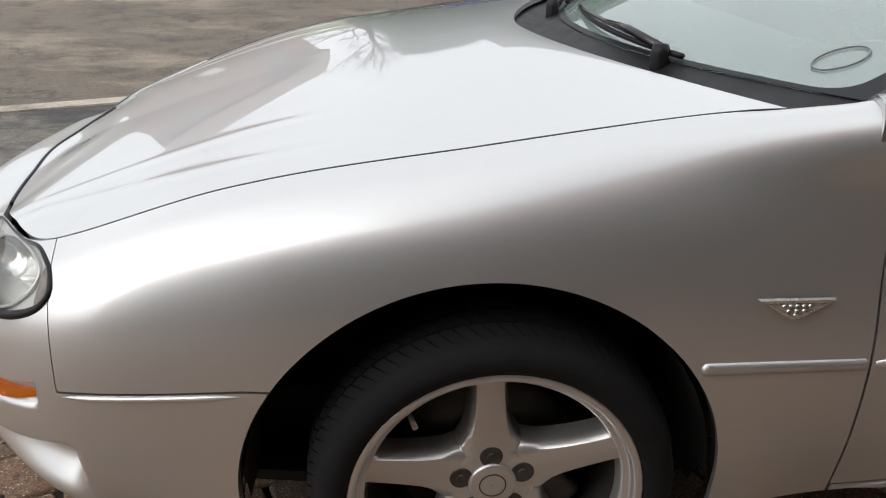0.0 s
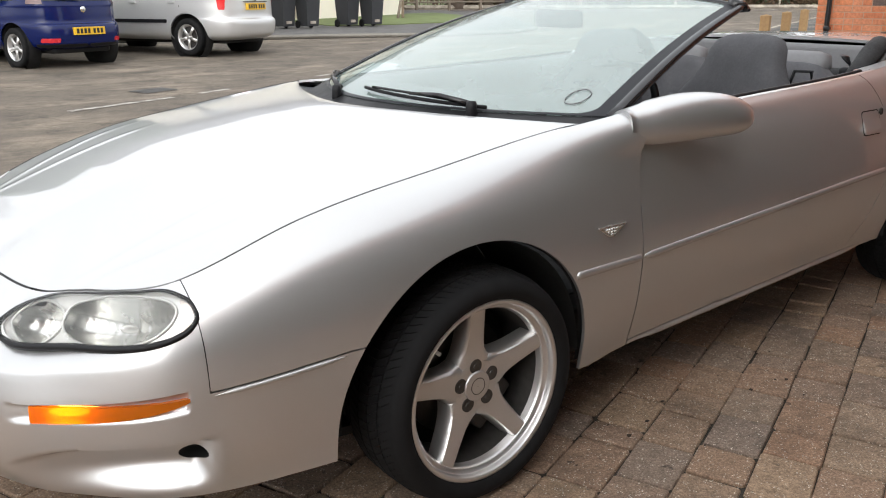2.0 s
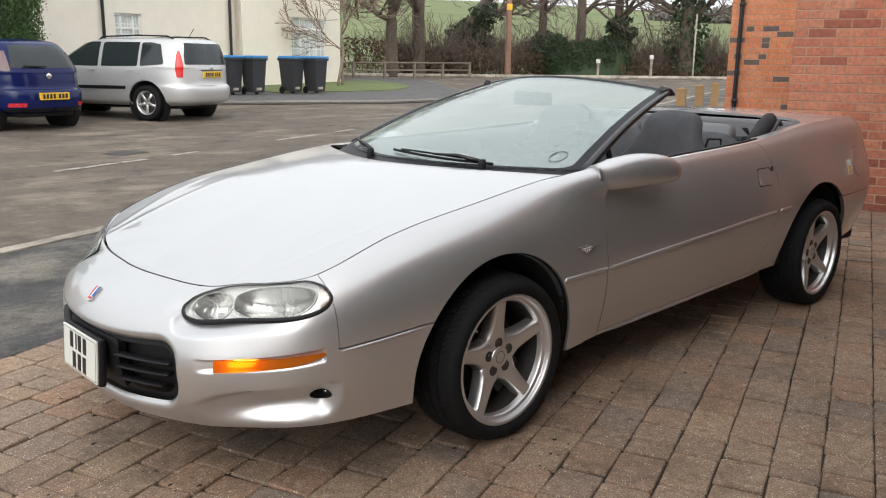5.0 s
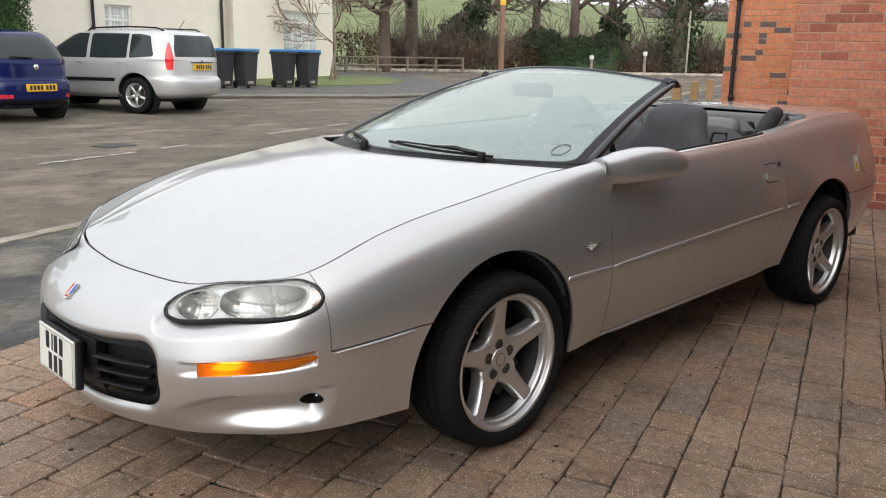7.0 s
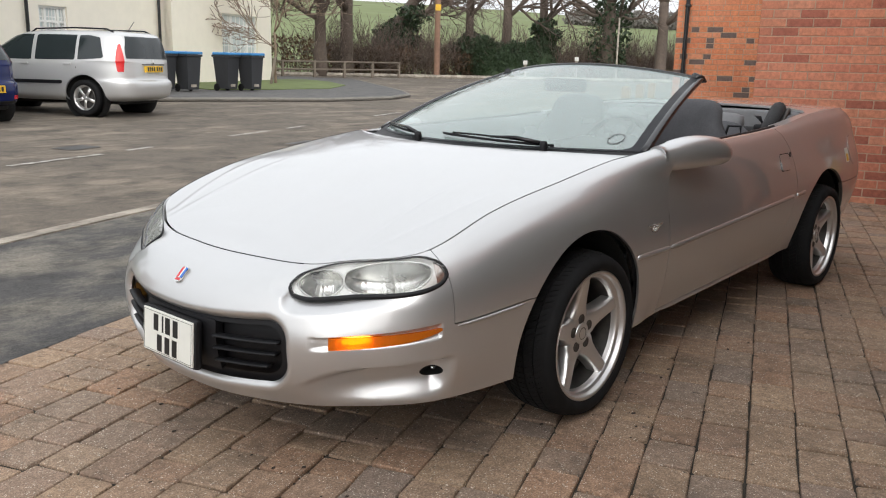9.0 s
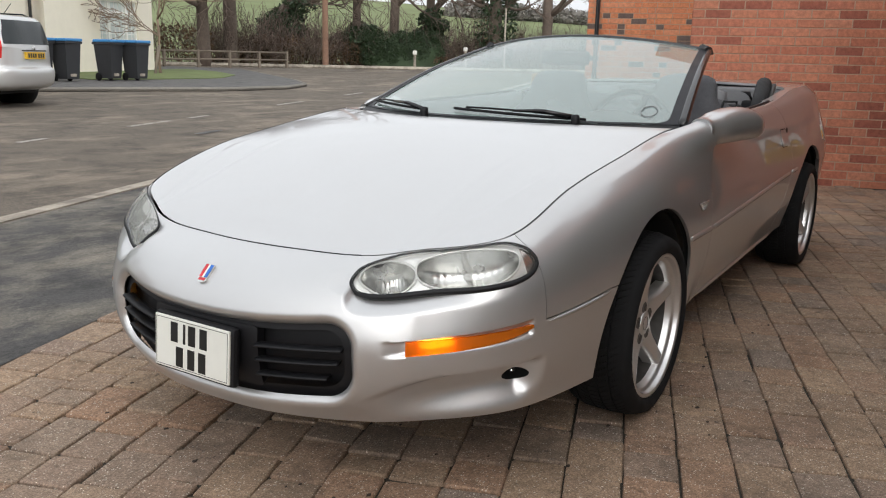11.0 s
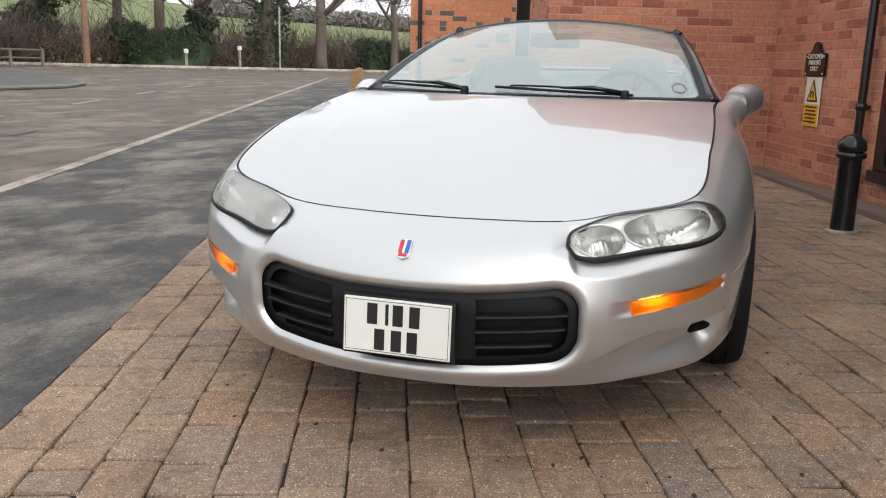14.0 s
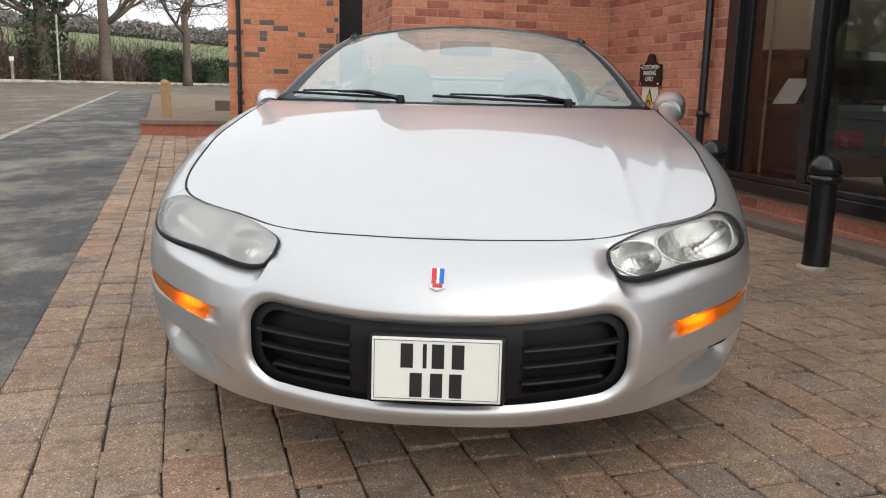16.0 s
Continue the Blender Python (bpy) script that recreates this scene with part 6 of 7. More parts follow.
# door mirrors
def mirror_shape(side):
    """A teardrop housing from its stalk at the door corner back to the tip."""
    verts, faces = [], []
    n, m, lead = 24, 18, 4
    for i in range(-lead, m + 1):
        t = i / m
        c = (-0.603 - 0.365 * t, 0.846 + 0.086 * t, 0.893 - 0.004 * t + 0.012 * math.sin(math.pi * t) - (0.03 if side < 0 else 0.0))
        taper = (1 - t ** 4.6) ** 0.5 * (0.90 + 0.10 * math.sin(min(1, t / 0.35) * math.pi / 2)) if t >= 0 else 0.86 * (1 + 0.8 * t)
        for k in range(n):
            w = 2 * math.pi * k / n
            ca, sa = math.cos(w), math.sin(w)
            across = 0.064 * max(taper, 0.01) * math.copysign(abs(ca) ** 0.8, ca)
            up = (0.069 if sa > 0 else 0.063) * max(taper, 0.01) * math.copysign(abs(sa) ** 0.8, sa)
            verts.append((c[0] + across * 0.25 - (0.13 if side < 0 else 0.0), side * (c[1] + across - (0.02 if side < 0 else 0.0)), c[2] + up))
    for i in range(m + lead):
        for k in range(n):
            faces.append((i * n + k, i * n + (k + 1) % n, (i + 1) * n + (k + 1) % n, (i + 1) * n + k))
    faces.append(tuple(range((m + lead) * n, (m + lead + 1) * n)))
    faces.append(tuple(range(n)))
    return verts, faces


for side in (1, -1):
    mir = thing("door_mirror", "", "")
    mir.parent = car
    piece("shell", *mirror_shape(side), M_PAINT, mir)
    part("mirror_glass", box(-0.90 - (0.13 if side < 0 else 0.0), -0.75 - (0.13 if side < 0 else 0.0), min(side * 0.832, side * 0.838), max(side * 0.832, side * 0.838), 0.868, 0.925, 0.002), M_CHROME, mir)

# windscreen, frame, cowl, wipers
def screen(u, v):
    """u across (-1..1), v up (0..1)."""
    bx, by, bz = -0.27 - 0.30 * u * u, 0.735 * u, 0.902 + 0.0 * u
    tx, ty, tz = -1.27 - 0.13 * u * u, 0.575 * u, 1.245 - 0.055 * u * u
    x = bx + (tx - bx) * v
    y = by + (ty - by) * v
    z = bz + (tz - bz) * v + 0.025 * np.sin(np.pi * v)
    return np.stack([x, y, z], -1)


uw, fw = grid_patch(-1, 1, 0, 1, 40, 24)
wind = add_panel("windscreen", shell(uw, fw, screen, 0), M_GLASS, car, "tinted windscreen glass")


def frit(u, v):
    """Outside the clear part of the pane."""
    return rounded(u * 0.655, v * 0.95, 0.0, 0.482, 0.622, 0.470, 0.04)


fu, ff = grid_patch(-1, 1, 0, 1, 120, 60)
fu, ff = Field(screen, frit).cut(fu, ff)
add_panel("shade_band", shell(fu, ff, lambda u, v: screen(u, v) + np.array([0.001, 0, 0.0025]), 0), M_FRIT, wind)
uu = np.linspace(-1, 1, 41)
top = screen(uu, np.full(41, 1.0))
piece("header_rail", *tube([(p[0] - 0.012, p[1], p[2] - 0.002) for p in top], 0.016, 10, flat=0.7), M_GLOSS_BLACK, wind)
for side in (1, -1):
    vs = np.linspace(0.0, 1.02, 24)
    edge = screen(np.full(24, side * 1.0), vs)
    piece("windscreen_pillar", *tube([(p[0] - 0.010, p[1] + side * 0.004, p[2] - 0.004) for p in edge], [0.016 + 0.005 * (1 - t) for t in vs], 10, flat=0.8), M_GLOSS_BLACK, wind)
    piece("corner_cap", *tube([(-1.385, side * 0.555, 1.196), (-1.43, side * 0.575, 1.188), (-1.46, side * 0.585, 1.176)], [0.022, 0.02, 0.006], 8), M_GLOSS_BLACK, wind)
piece("rear_view_mirror", *as_shape(box(-1.14, -1.11, -0.12, 0.12, 1.11, 1.175, 0.02)), M_BLACK, wind)
ring = [screen(np.array([0.85 + 0.036 * math.cos(w)]), np.array([0.11 + 0.046 * math.sin(w)]))[0] + np.array([0.001, 0, 0.003]) for w in np.linspace(0, 2 * math.pi, 36, endpoint=False)]
piece("disc_holder", *tube([tuple(p) for p in ring], 0.0016, 6, closed=True), M_CABIN, wind)

cv, cfc = [], []
for k, u in enumerate(np.linspace(-1, 1, 61)):
    q = 1 - abs(u)
    front = bonnet_surf(np.array([7.2]), np.array([q]))[0]
    back = screen(np.array([u]), np.array([0.0]))[0]
    sy = 1 if u >= 0 else -1
    fx, fy, fz = front[0] + 0.02, sy * front[1], front[2] - 0.018
    cv += [(fx, fy, fz), ((fx + back[0]) / 2, (fy + back[1]) / 2, min(fz, back[2]) - 0.012), (back[0] - 0.01, back[1], back[2] + 0.004)]
    if k:
        o = 3 * k
        cfc += [(o - 3, o, o + 1, o - 2), (o - 2, o + 1, o + 2, o - 1)]
piece("cowl_panel", cv, cfc, M_BLACK, car)


def on_screen(u, v, lift):
    p = screen(np.array([float(u)]), np.array([float(v)]))[0]
    return (p[0] + 0.35 * lift, p[1], p[2] + 0.95 * lift)


for u0, u1, va, vb, pivot in ((-0.95, -0.36, 0.05, 0.022, (-0.30, 0.0, 0.02)), (-0.14, 0.60, 0.048, 0.006, (0.56, 0.0, 0.02))):
    wip = thing("wiper", "", "")
    wip.parent = car
    blade = [on_screen(u0 + (u1 - u0) * t, va + (vb - va) * t, 0.012) for t in np.linspace(0, 1, 14)]
    piece("blade", *tube(blade, 0.006, 6), M_BLACK, wip)
    mid = on_screen((u0 + u1) / 2, (va + vb) / 2, 0.026)
    root = on_screen(pivot[0], pivot[1], 0.02)
    spine = [on_screen(u0 + (u1 - u0) * t, va + (vb - va) * t, 0.018 + 0.010 * math.sin(math.pi * t)) for t in np.linspace(0.12, 0.88, 10)]
    piece("bridge", *tube(spine, 0.0045, 6), M_GLOSS_BLACK, wip)
    piece("arm", *tube([root, tuple((np.array(root) + np.array(mid)) / 2 + np.array([0.01, 0, 0.012])), mid], [0.010, 0.008, 0.005], 8), M_GLOSS_BLACK, wip)
    piece("pivot", *lathe([(0.001, 0.018), (0.014, 0.016), (0.017, 0.0), (0.017, -0.03)], 14, pose(root[0] + 0.01, root[1], root[2] - 0.004)), M_BLACK, wip)

# cabin
piece("cabin_floor", *as_shape(box(-2.42, -0.35, -0.70, 0.70, 0.26, 0.33, 0.01)), M_DARK, car)
piece("bulkhead", *as_shape(box(-2.80, -2.70, -0.69, 0.69, 0.30, 1.0, 0.02)), M_CABIN, car)
piece("parcel_shelf", *as_shape(box(-2.70, -2.34, -0.66, 0.66, 0.79, 0.84, 0.015)), M_CABIN, car)
for side in (1, -1):
    pts_o = skin(np.linspace(8.0, 11.6, 34), np.ones(34))
    cap_v, cap_f = [], []
    for k, p in enumerate(pts_o):
        cap_v += [(p[0], side * (p[1] - 0.018), p[2] - 0.006), (p[0], side * (p[1] - 0.030), p[2] - 0.001), (p[0], side * (p[1] - 0.075), p[2] - 0.012), (p[0], side * (p[1] - 0.11), p[2] - 0.07), (p[0], side * (p[1] - 0.12), 0.32)]
        if k:
            for j in range(4):
                a = 5 * k + j
                cap_f.append((a - 5, a, a + 1, a - 4))
    piece("door_card", cap_v, cap_f, M_CABIN, car, "grey plastic inner door and side trim")
    piece("weather_strip", *tube([(p[0], side * (p[1] - 0.026), p[2] + 0.003) for p in pts_o[:20]], 0.008, 6), M_BLACK, car)
    rim_v, rim_f = [], []
    for k, p in enumerate(pts_o[:21]):
        rim_v += [(p[0], side * (p[1] + 0.0005), p[2]), (p[0], side * (p[1] - 0.010), p[2] + 0.004), (p[0], side * (p[1] - 0.020), p[2] + 0.002), (p[0], side * (p[1] - 0.021), p[2] - 0.02)]
        if k:
            rim_f += [(4 * k - 4 + j, 4 * k + j, 4 * k + j + 1, 4 * k - 3 + j) for j in range(3)]
    piece("belt_rim", rim_v, rim_f, M_PAINT, car)
dash_v, dash_f = [], []
for k, u in enumerate(np.linspace(-1, 1, 41)):
    y = 0.70 * u
    hump = 0.055 * math.exp(-((y - 0.36) / 0.2) ** 2)
    x0 = -0.30 - 0.28 * u * u
    dash_v += [(x0 - 0.02, y, 0.885), (x0 - 0.22, y, 0.885 + hump * 0.4), (-0.84 + 0.02 * u * u, y, 0.875 + hump), (-0.90, y, 0.82 + hump * 0.6), (-0.86, y, 0.55)]
    if k:
        for j in range(4):
            a = 5 * k + j
            dash_f.append((a - 5, a - 4, a + 1, a))
piece("dashboard", dash_v, dash_f, M_CABIN, car, "grey moulded dashboard")
wheel_m = pose(-1.02, 0.36, 0.83, 0, 0, 0) @ pose(0, 0, 0, 0, 68, 0)
steer = thing("steering_wheel", "", "", wheel_m)
steer.parent = car
piece("wheel_rim", *tube([(0.185 * math.cos(w), 0.185 * math.sin(w), 0) for w in np.linspace(0, 2 * math.pi, 40, endpoint=False)], 0.014, 8, closed=True), M_BLACK, steer)
piece("boss", *lathe([(0.001, 0.03), (0.05, 0.025), (0.075, 0.0), (0.06, -0.06)], 20), M_BLACK, steer)
for w in (0.35, math.pi - 0.35, math.pi / 2 + math.pi, ):
    piece("spoke", *tube([(0.05 * math.cos(w), 0.05 * math.sin(w), 0.0), (0.18 * math.cos(w), 0.18 * math.sin(w), 0.0)], 0.016, 6, flat=0.5), M_BLACK, steer)


def cushion(sections, n=24, power=0.5):
    """A padded body: sections of (centre, half width, half depth, axis-x tilt) stacked."""
    verts, faces = [], []
    for (cx, cy, cz), hw, hd in sections:
        for k in range(n):
            w = 2 * math.pi * k / n
            verts.append((cx + hd * math.copysign(abs(math.cos(w)) ** power, math.cos(w)), cy + hw * math.copysign(abs(math.sin(w)) ** power, math.sin(w)), cz))
    for i in range(len(sections) - 1):
        for k in range(n):
            faces.append((i * n + k, i * n + (k + 1) % n, (i + 1) * n + (k + 1) % n, (i + 1) * n + k))
    faces.append(tuple(range(n))[::-1])
    faces.append(tuple(range((len(sections) - 1) * n, len(sections) * n)))
    return verts, faces


for side in (1, -1):
    seat = thing("front_seat", "", "", pose(0, side * 0.36, 0))
    seat.parent = car
    piece("seat_base", *as_shape(box(-1.72, -1.15, -0.25, 0.25, 0.36, 0.56, 0.06, segs=4)), M_SEAT, seat)
    back = [((-1.66, 0, 0.50), 0.24, 0.07), ((-1.70, 0, 0.62), 0.255, 0.085), ((-1.745, 0, 0.76), 0.255, 0.08), ((-1.775, 0, 0.84), 0.245, 0.075), ((-1.80, 0, 0.90), 0.20, 0.07), ((-1.82, 0, 0.96), 0.165, 0.065), ((-1.84, 0, 1.02), 0.155, 0.06), ((-1.852, 0, 1.055), 0.135, 0.05), ((-1.858, 0, 1.072), 0.10, 0.03), ((-1.86, 0, 1.078), 0.04, 0.012)]
    piece("backrest", *cushion(back), M_SEAT, seat)
    piece("bolster", *tube([(-1.60, 0.22, 0.55), (-1.655, 0.235, 0.70), (-1.70, 0.22, 0.83)], [0.05, 0.055, 0.035], 10), M_SEAT, seat)
    piece("bolster", *tube([(-1.60, -0.22, 0.55), (-1.655, -0.235, 0.70), (-1.70, -0.22, 0.83)], [0.05, 0.055, 0.035], 10), M_SEAT, seat)
    piece("belt_guide", *tube([(-1.85, side * 0.18, 0.88), (-1.87, side * 0.19, 0.945), (-1.89, side * 0.25, 0.945), (-1.885, side * 0.255, 0.86), (-1.86, side * 0.19, 0.85)], 0.008, 6), M_BLACK, seat)
    piece("seat_belt", *tube([(-1.88, side * 0.225, 0.90), (-1.97, side * 0.245, 0.885), (-2.08, side * 0.27, 0.885), (-2.19, side * 0.29, 0.90)], 0.023, 8, flat=0.12), M_BLACK, seat, "black webbing belt")
rear = thing("rear_seat", "", "")
rear.parent = car
for yc in (-0.30, 0.30):
    piece("backrest", *cushion([((-2.20, yc, 0.45), 0.27, 0.07), ((-2.24, yc, 0.62), 0.28, 0.085), ((-2.28, yc, 0.78), 0.27, 0.08), ((-2.30, yc, 0.86), 0.25, 0.065), ((-2.31, yc, 0.90), 0.17, 0.055), ((-2.315, yc, 0.935), 0.13, 0.045), ((-2.32, yc, 0.95), 0.08, 0.02)]), M_SEAT, rear)
    piece("seat_base", *as_shape(box(-2.25, -1.90, yc - 0.26, yc + 0.26, 0.36, 0.52, 0.05, segs=3)), M_SEAT, rear)
for side in (1, -1):
    piece("head_pad", *cushion([((-2.33, side * 0.31, 0.885), 0.12, 0.05), ((-2.34, side * 0.31, 0.93), 0.135, 0.055), ((-2.35, side * 0.31, 0.975), 0.125, 0.045), ((-2.355, side * 0.31, 0.99), 0.08, 0.02)]), M_CABIN, rear, "pale grey padded head pad")
    piece("belt_reel", *as_shape(box(-2.30, -2.18, min(side * 0.56, side * 0.66), max(side * 0.56, side * 0.66), 0.86, 0.945, 0.02, segs=3)), M_BLACK, rear)
    piece("belt_tongue", *tube([(-2.19, side * 0.62, 0.94), (-2.16, side * 0.60, 0.985), (-2.21, side * 0.56, 0.99)], [0.016, 0.02, 0.01], 8, flat=0.4), M_BLACK, rear)
    piece("side_trim", *as_shape(box(-2.34, -1.95, min(side * 0.60, side * 0.655), max(side * 0.60, side * 0.655), 0.60, 0.87, 0.02, segs=3)), M_CABIN, rear)
roof = thing("folded_roof", "", "")
roof.parent = car
piece("fold", *tube([(-2.55 + 0.02 * math.sin(7 * t), -0.66 + 1.32 * t, 0.80 + 0.012 * math.sin(17 * t)) for t in np.linspace(0, 1, 30)], 0.07, 12, flat=0.6), M_FABRIC, roof)
piece("roof_well", *as_shape(box(-2.70, -2.62, -0.66, 0.66, 0.80, 0.90, 0.03)), M_FABRIC, roof)
for side in (1, -1):
    piece("side_fold", *tube([(-2.06, side * 0.665, 0.885), (-2.16, side * 0.66, 0.945), (-2.27, side * 0.65, 1.005), (-2.35, side * 0.635, 1.03), (-2.42, side * 0.61, 0.985), (-2.46, side * 0.58, 0.90)], [0.030, 0.038, 0.042, 0.040, 0.036, 0.03], 12, flat=0.9), M_FABRIC, roof)
    piece("hinge_arm", *tube([(-2.16, side * 0.69, 0.90), (-2.26, side * 0.695, 0.965), (-2.36, side * 0.685, 1.025), (-2.42, side * 0.67, 1.0)], 0.013, 8, flat=0.8), M_STEEL, roof)

# wheels
def spoke_shape(angle):
    verts, faces = [], []
    rows = [(0.030, 0.050, 0.060), (0.055, 0.052, 0.0595), (0.070, 0.0515, 0.060), (0.082, 0.045, 0.061), (0.095, 0.0385, 0.0625), (0.115, 0.0335, 0.066), (0.14, 0.0305, 0.071), (0.17, 0.0285, 0.0765), (0.196, 0.0275, 0.081), (0.2085, 0.0275, 0.083), (0.2135, 0.0275, 0.078)]
    prof = [(-1.12, -0.050), (-1.04, -0.022), (-0.93, -0.009), (-0.78, -0.0028), (-0.55, -0.0008), (0.0, 0.0), (0.55, -0.0008), (0.78, -0.0028), (0.93, -0.009), (1.04, -0.022), (1.12, -0.050)]
    for r, hw, h in rows:
        for a, dz in prof:
            x, y = r, a * hw
            verts.append((x * math.cos(angle) - y * math.sin(angle), x * math.sin(angle) + y * math.cos(angle), h + dz))
    n = len(prof)
    for i in range(len(rows) - 1):
        for j in range(n - 1):
            faces.append((i * n + j, (i + 1) * n + j, (i + 1) * n + j + 1, i * n + j + 1))
    return verts, faces


def tread_blocks():
    verts, faces = [], []
    n = 84
    for row, (h0, h1, r0, r1) in enumerate(((-0.094, -0.062, 0.303, 0.3145), (-0.056, -0.022, 0.3145, 0.3165), (-0.016, 0.016, 0.3165, 0.3165), (0.022, 0.056, 0.3165, 0.3145), (0.062, 0.094, 0.3145, 0.303))):
        for k in range(n):
            a0 = 2 * math.pi * (k + 0.5 * (row % 2)) / n
            skew = 0.035 * (1 if row < 2 else -1 if row > 2 else 0)
            a1 = a0 + 2 * math.pi / n * 0.86
            o = len(verts)
            for h, r, sk in ((h0, r0, -skew), (h1, r1, skew)):
                for a, rr in ((a0, r), (a1, r), (a1, r - 0.012), (a0, r - 0.012)):
                    verts.append((rr * math.cos(a + sk), rr * math.sin(a + sk), h))
            faces += [(o, o + 1, o + 5, o + 4), (o + 1, o + 2, o + 6, o + 5), (o + 3, o, o + 4, o + 7), (o, o + 3, o + 2, o + 1), (o + 4, o + 5, o + 6, o + 7)]
    return verts, faces


def slim(shape):
    """Draws the tyre in to its fitted size, leaving the bead alone."""
    verts, faces = shape
    out = []
    for x, y, z in verts:
        r = math.hypot(x, y)
        k = (0.235 + (r - 0.235) * 0.81) / r if r > 0.235 else 1.0
        out.append((x * k, y * k, z))
    return out, faces


tread = slim(tread_blocks())
for side in (1, -1):
    for ax in (FRONT_AXLE, REAR_AXLE):
        turn = 4 if ax == FRONT_AXLE else 16
        w = thing("wheel", "", "", pose(ax, side * TRACK, HUB_Z, -90 * side, 0, 0) @ pose(0, 0, 0, 0, 0, turn))
        w.parent = car
        tyre = piece("tyre", *slim(lathe([(0.225, -0.10), (0.262, -0.118), (0.290, -0.112), (0.303, -0.094), (0.3055, -0.05), (0.306, 0.0), (0.3055, 0.05), (0.303, 0.094), (0.293, 0.110), (0.283, 0.113), (0.279, 0.1155), (0.262, 0.118), (0.245, 0.113), (0.233, 0.104), (0.230, 0.096)], 72)), M_TYRE, w)
        tagged(piece("tread", *tread, M_TYRE, tyre, smooth=False), kind="stuff")
        rim = piece("rim", *lathe([(0.228, 0.092), (0.2355, 0.099), (0.2375, 0.105), (0.2345, 0.1085), (0.2255, 0.1075), (0.2225, 0.104), (0.2215, 0.092), (0.2195, 0.088), (0.2115, 0.0855), (0.2085, 0.083), (0.2065, 0.074), (0.203, 0.062)], 72), M_ALLOY, w)
        # the shade inside the rim is put into the barrel's dark colour
        piece("barrel", *lathe([(0.203, 0.062), (0.200, 0.02), (0.196, -0.09)], 48), M_STEEL, rim)
        for k in range(5):
            sp = piece("spoke", *spoke_shape(-math.pi / 2 + k * 2 * math.pi / 5), M_ALLOY, rim)
            sp.data.set_sharp_from_angle(angle=radians(35))
        hub = piece("hub", *lathe([(0.030, 0.0605), (0.036, 0.0605), (0.038, 0.056), (0.046, 0.058), (0.066, 0.059), (0.073, 0.054), (0.076, 0.02)], 40), M_ALLOY, rim)
        piece("centre_cap", *lathe([(0.001, 0.0655), (0.035, 0.0655), (0.0385, 0.0645), (0.040, 0.060)], 36), M_ALLOY, rim)
        piece("cap_ring", *tube([(0.0215 * math.cos(a), 0.0215 * math.sin(a), 0.0657) for a in np.linspace(0, 6.283, 28, endpoint=False)], 0.0012, 5, closed=True), M_STEEL, rim)
        for k in range(5):
            a = -math.pi / 2 + k * 2 * math.pi / 5
            cx, cy = 0.053 * math.cos(a), 0.053 * math.sin(a)
            # flat dark disc on the spoke: the pocket's shade is put into its colour
            piece("nut_pocket_shade", *lathe([(0.0192, 0.058), (0.0188, 0.0610), (0.0180, 0.0611), (0.0168, 0.0605), (0.001, 0.0604)], 24, pose(cx, cy, 0)), M_STEEL, rim)
            piece("wheel_nut", *lathe([(0.001, 0.0625), (0.007, 0.062), (0.0085, 0.060)], 6, pose(cx, cy, 0)), M_STEEL, rim, smooth=False)
        piece("valve", *tube([(0.19 * math.cos(2.3 + math.pi), 0.19 * math.sin(2.3 + math.pi), 0.045), (0.178 * math.cos(2.3 + math.pi), 0.178 * math.sin(2.3 + math.pi), 0.075)], 0.005, 8), M_ALLOY, rim)
        piece("brake_disc", *lathe([(0.06, -0.015), (0.152, -0.015), (0.152, -0.04), (0.06, -0.04)], 40), M_STEEL, w)
        piece("caliper", *as_shape(box(-0.165, -0.085, -0.075, 0.075, -0.065, 0.012, 0.015, m=pose(0, 0, 0, 0, 0, -50))), M_STEEL, w)
        piece("back_plate", *lathe([(0.001, -0.05), (0.196, -0.05), (0.196, -0.06)], 32), M_DARK, w)

# ---- two parked cars ----
def row_body(rows, power=0.42):
    """A car body from plan outlines stacked in height: (z, tail x, nose x, half width); s runs tail to nose round the side."""
    rows = np.array(rows, float)

    def surf(s, v):
        w = np.asarray(v, float) * (len(rows) - 1)
        z, x0, x1, wid = (spline(rows[:, k], w) for k in range(4))
        a = np.asarray(s, float) * math.pi
        c, d = np.cos(a), np.sin(a)
        return np.stack([(x0 + x1) / 2 - (x1 - x0) / 2 * np.sign(c) * np.abs(c) ** power, np.maximum(wid, 0) * np.abs(d) ** power, z], -1)
    return surf


def inside(a, b, poly):
    """Positive inside a convex polygon given anticlockwise."""
    out = None
    for i, (x0, y0) in enumerate(poly):
        x1, y1 = poly[(i + 1) % len(poly)]
        ln = math.hypot(x1 - x0, y1 - y0)
        d = ((x1 - x0) * (b - y0) - (y1 - y0) * (a - x0)) / ln
        out = d if out is None else np.minimum(out, d)
    return out


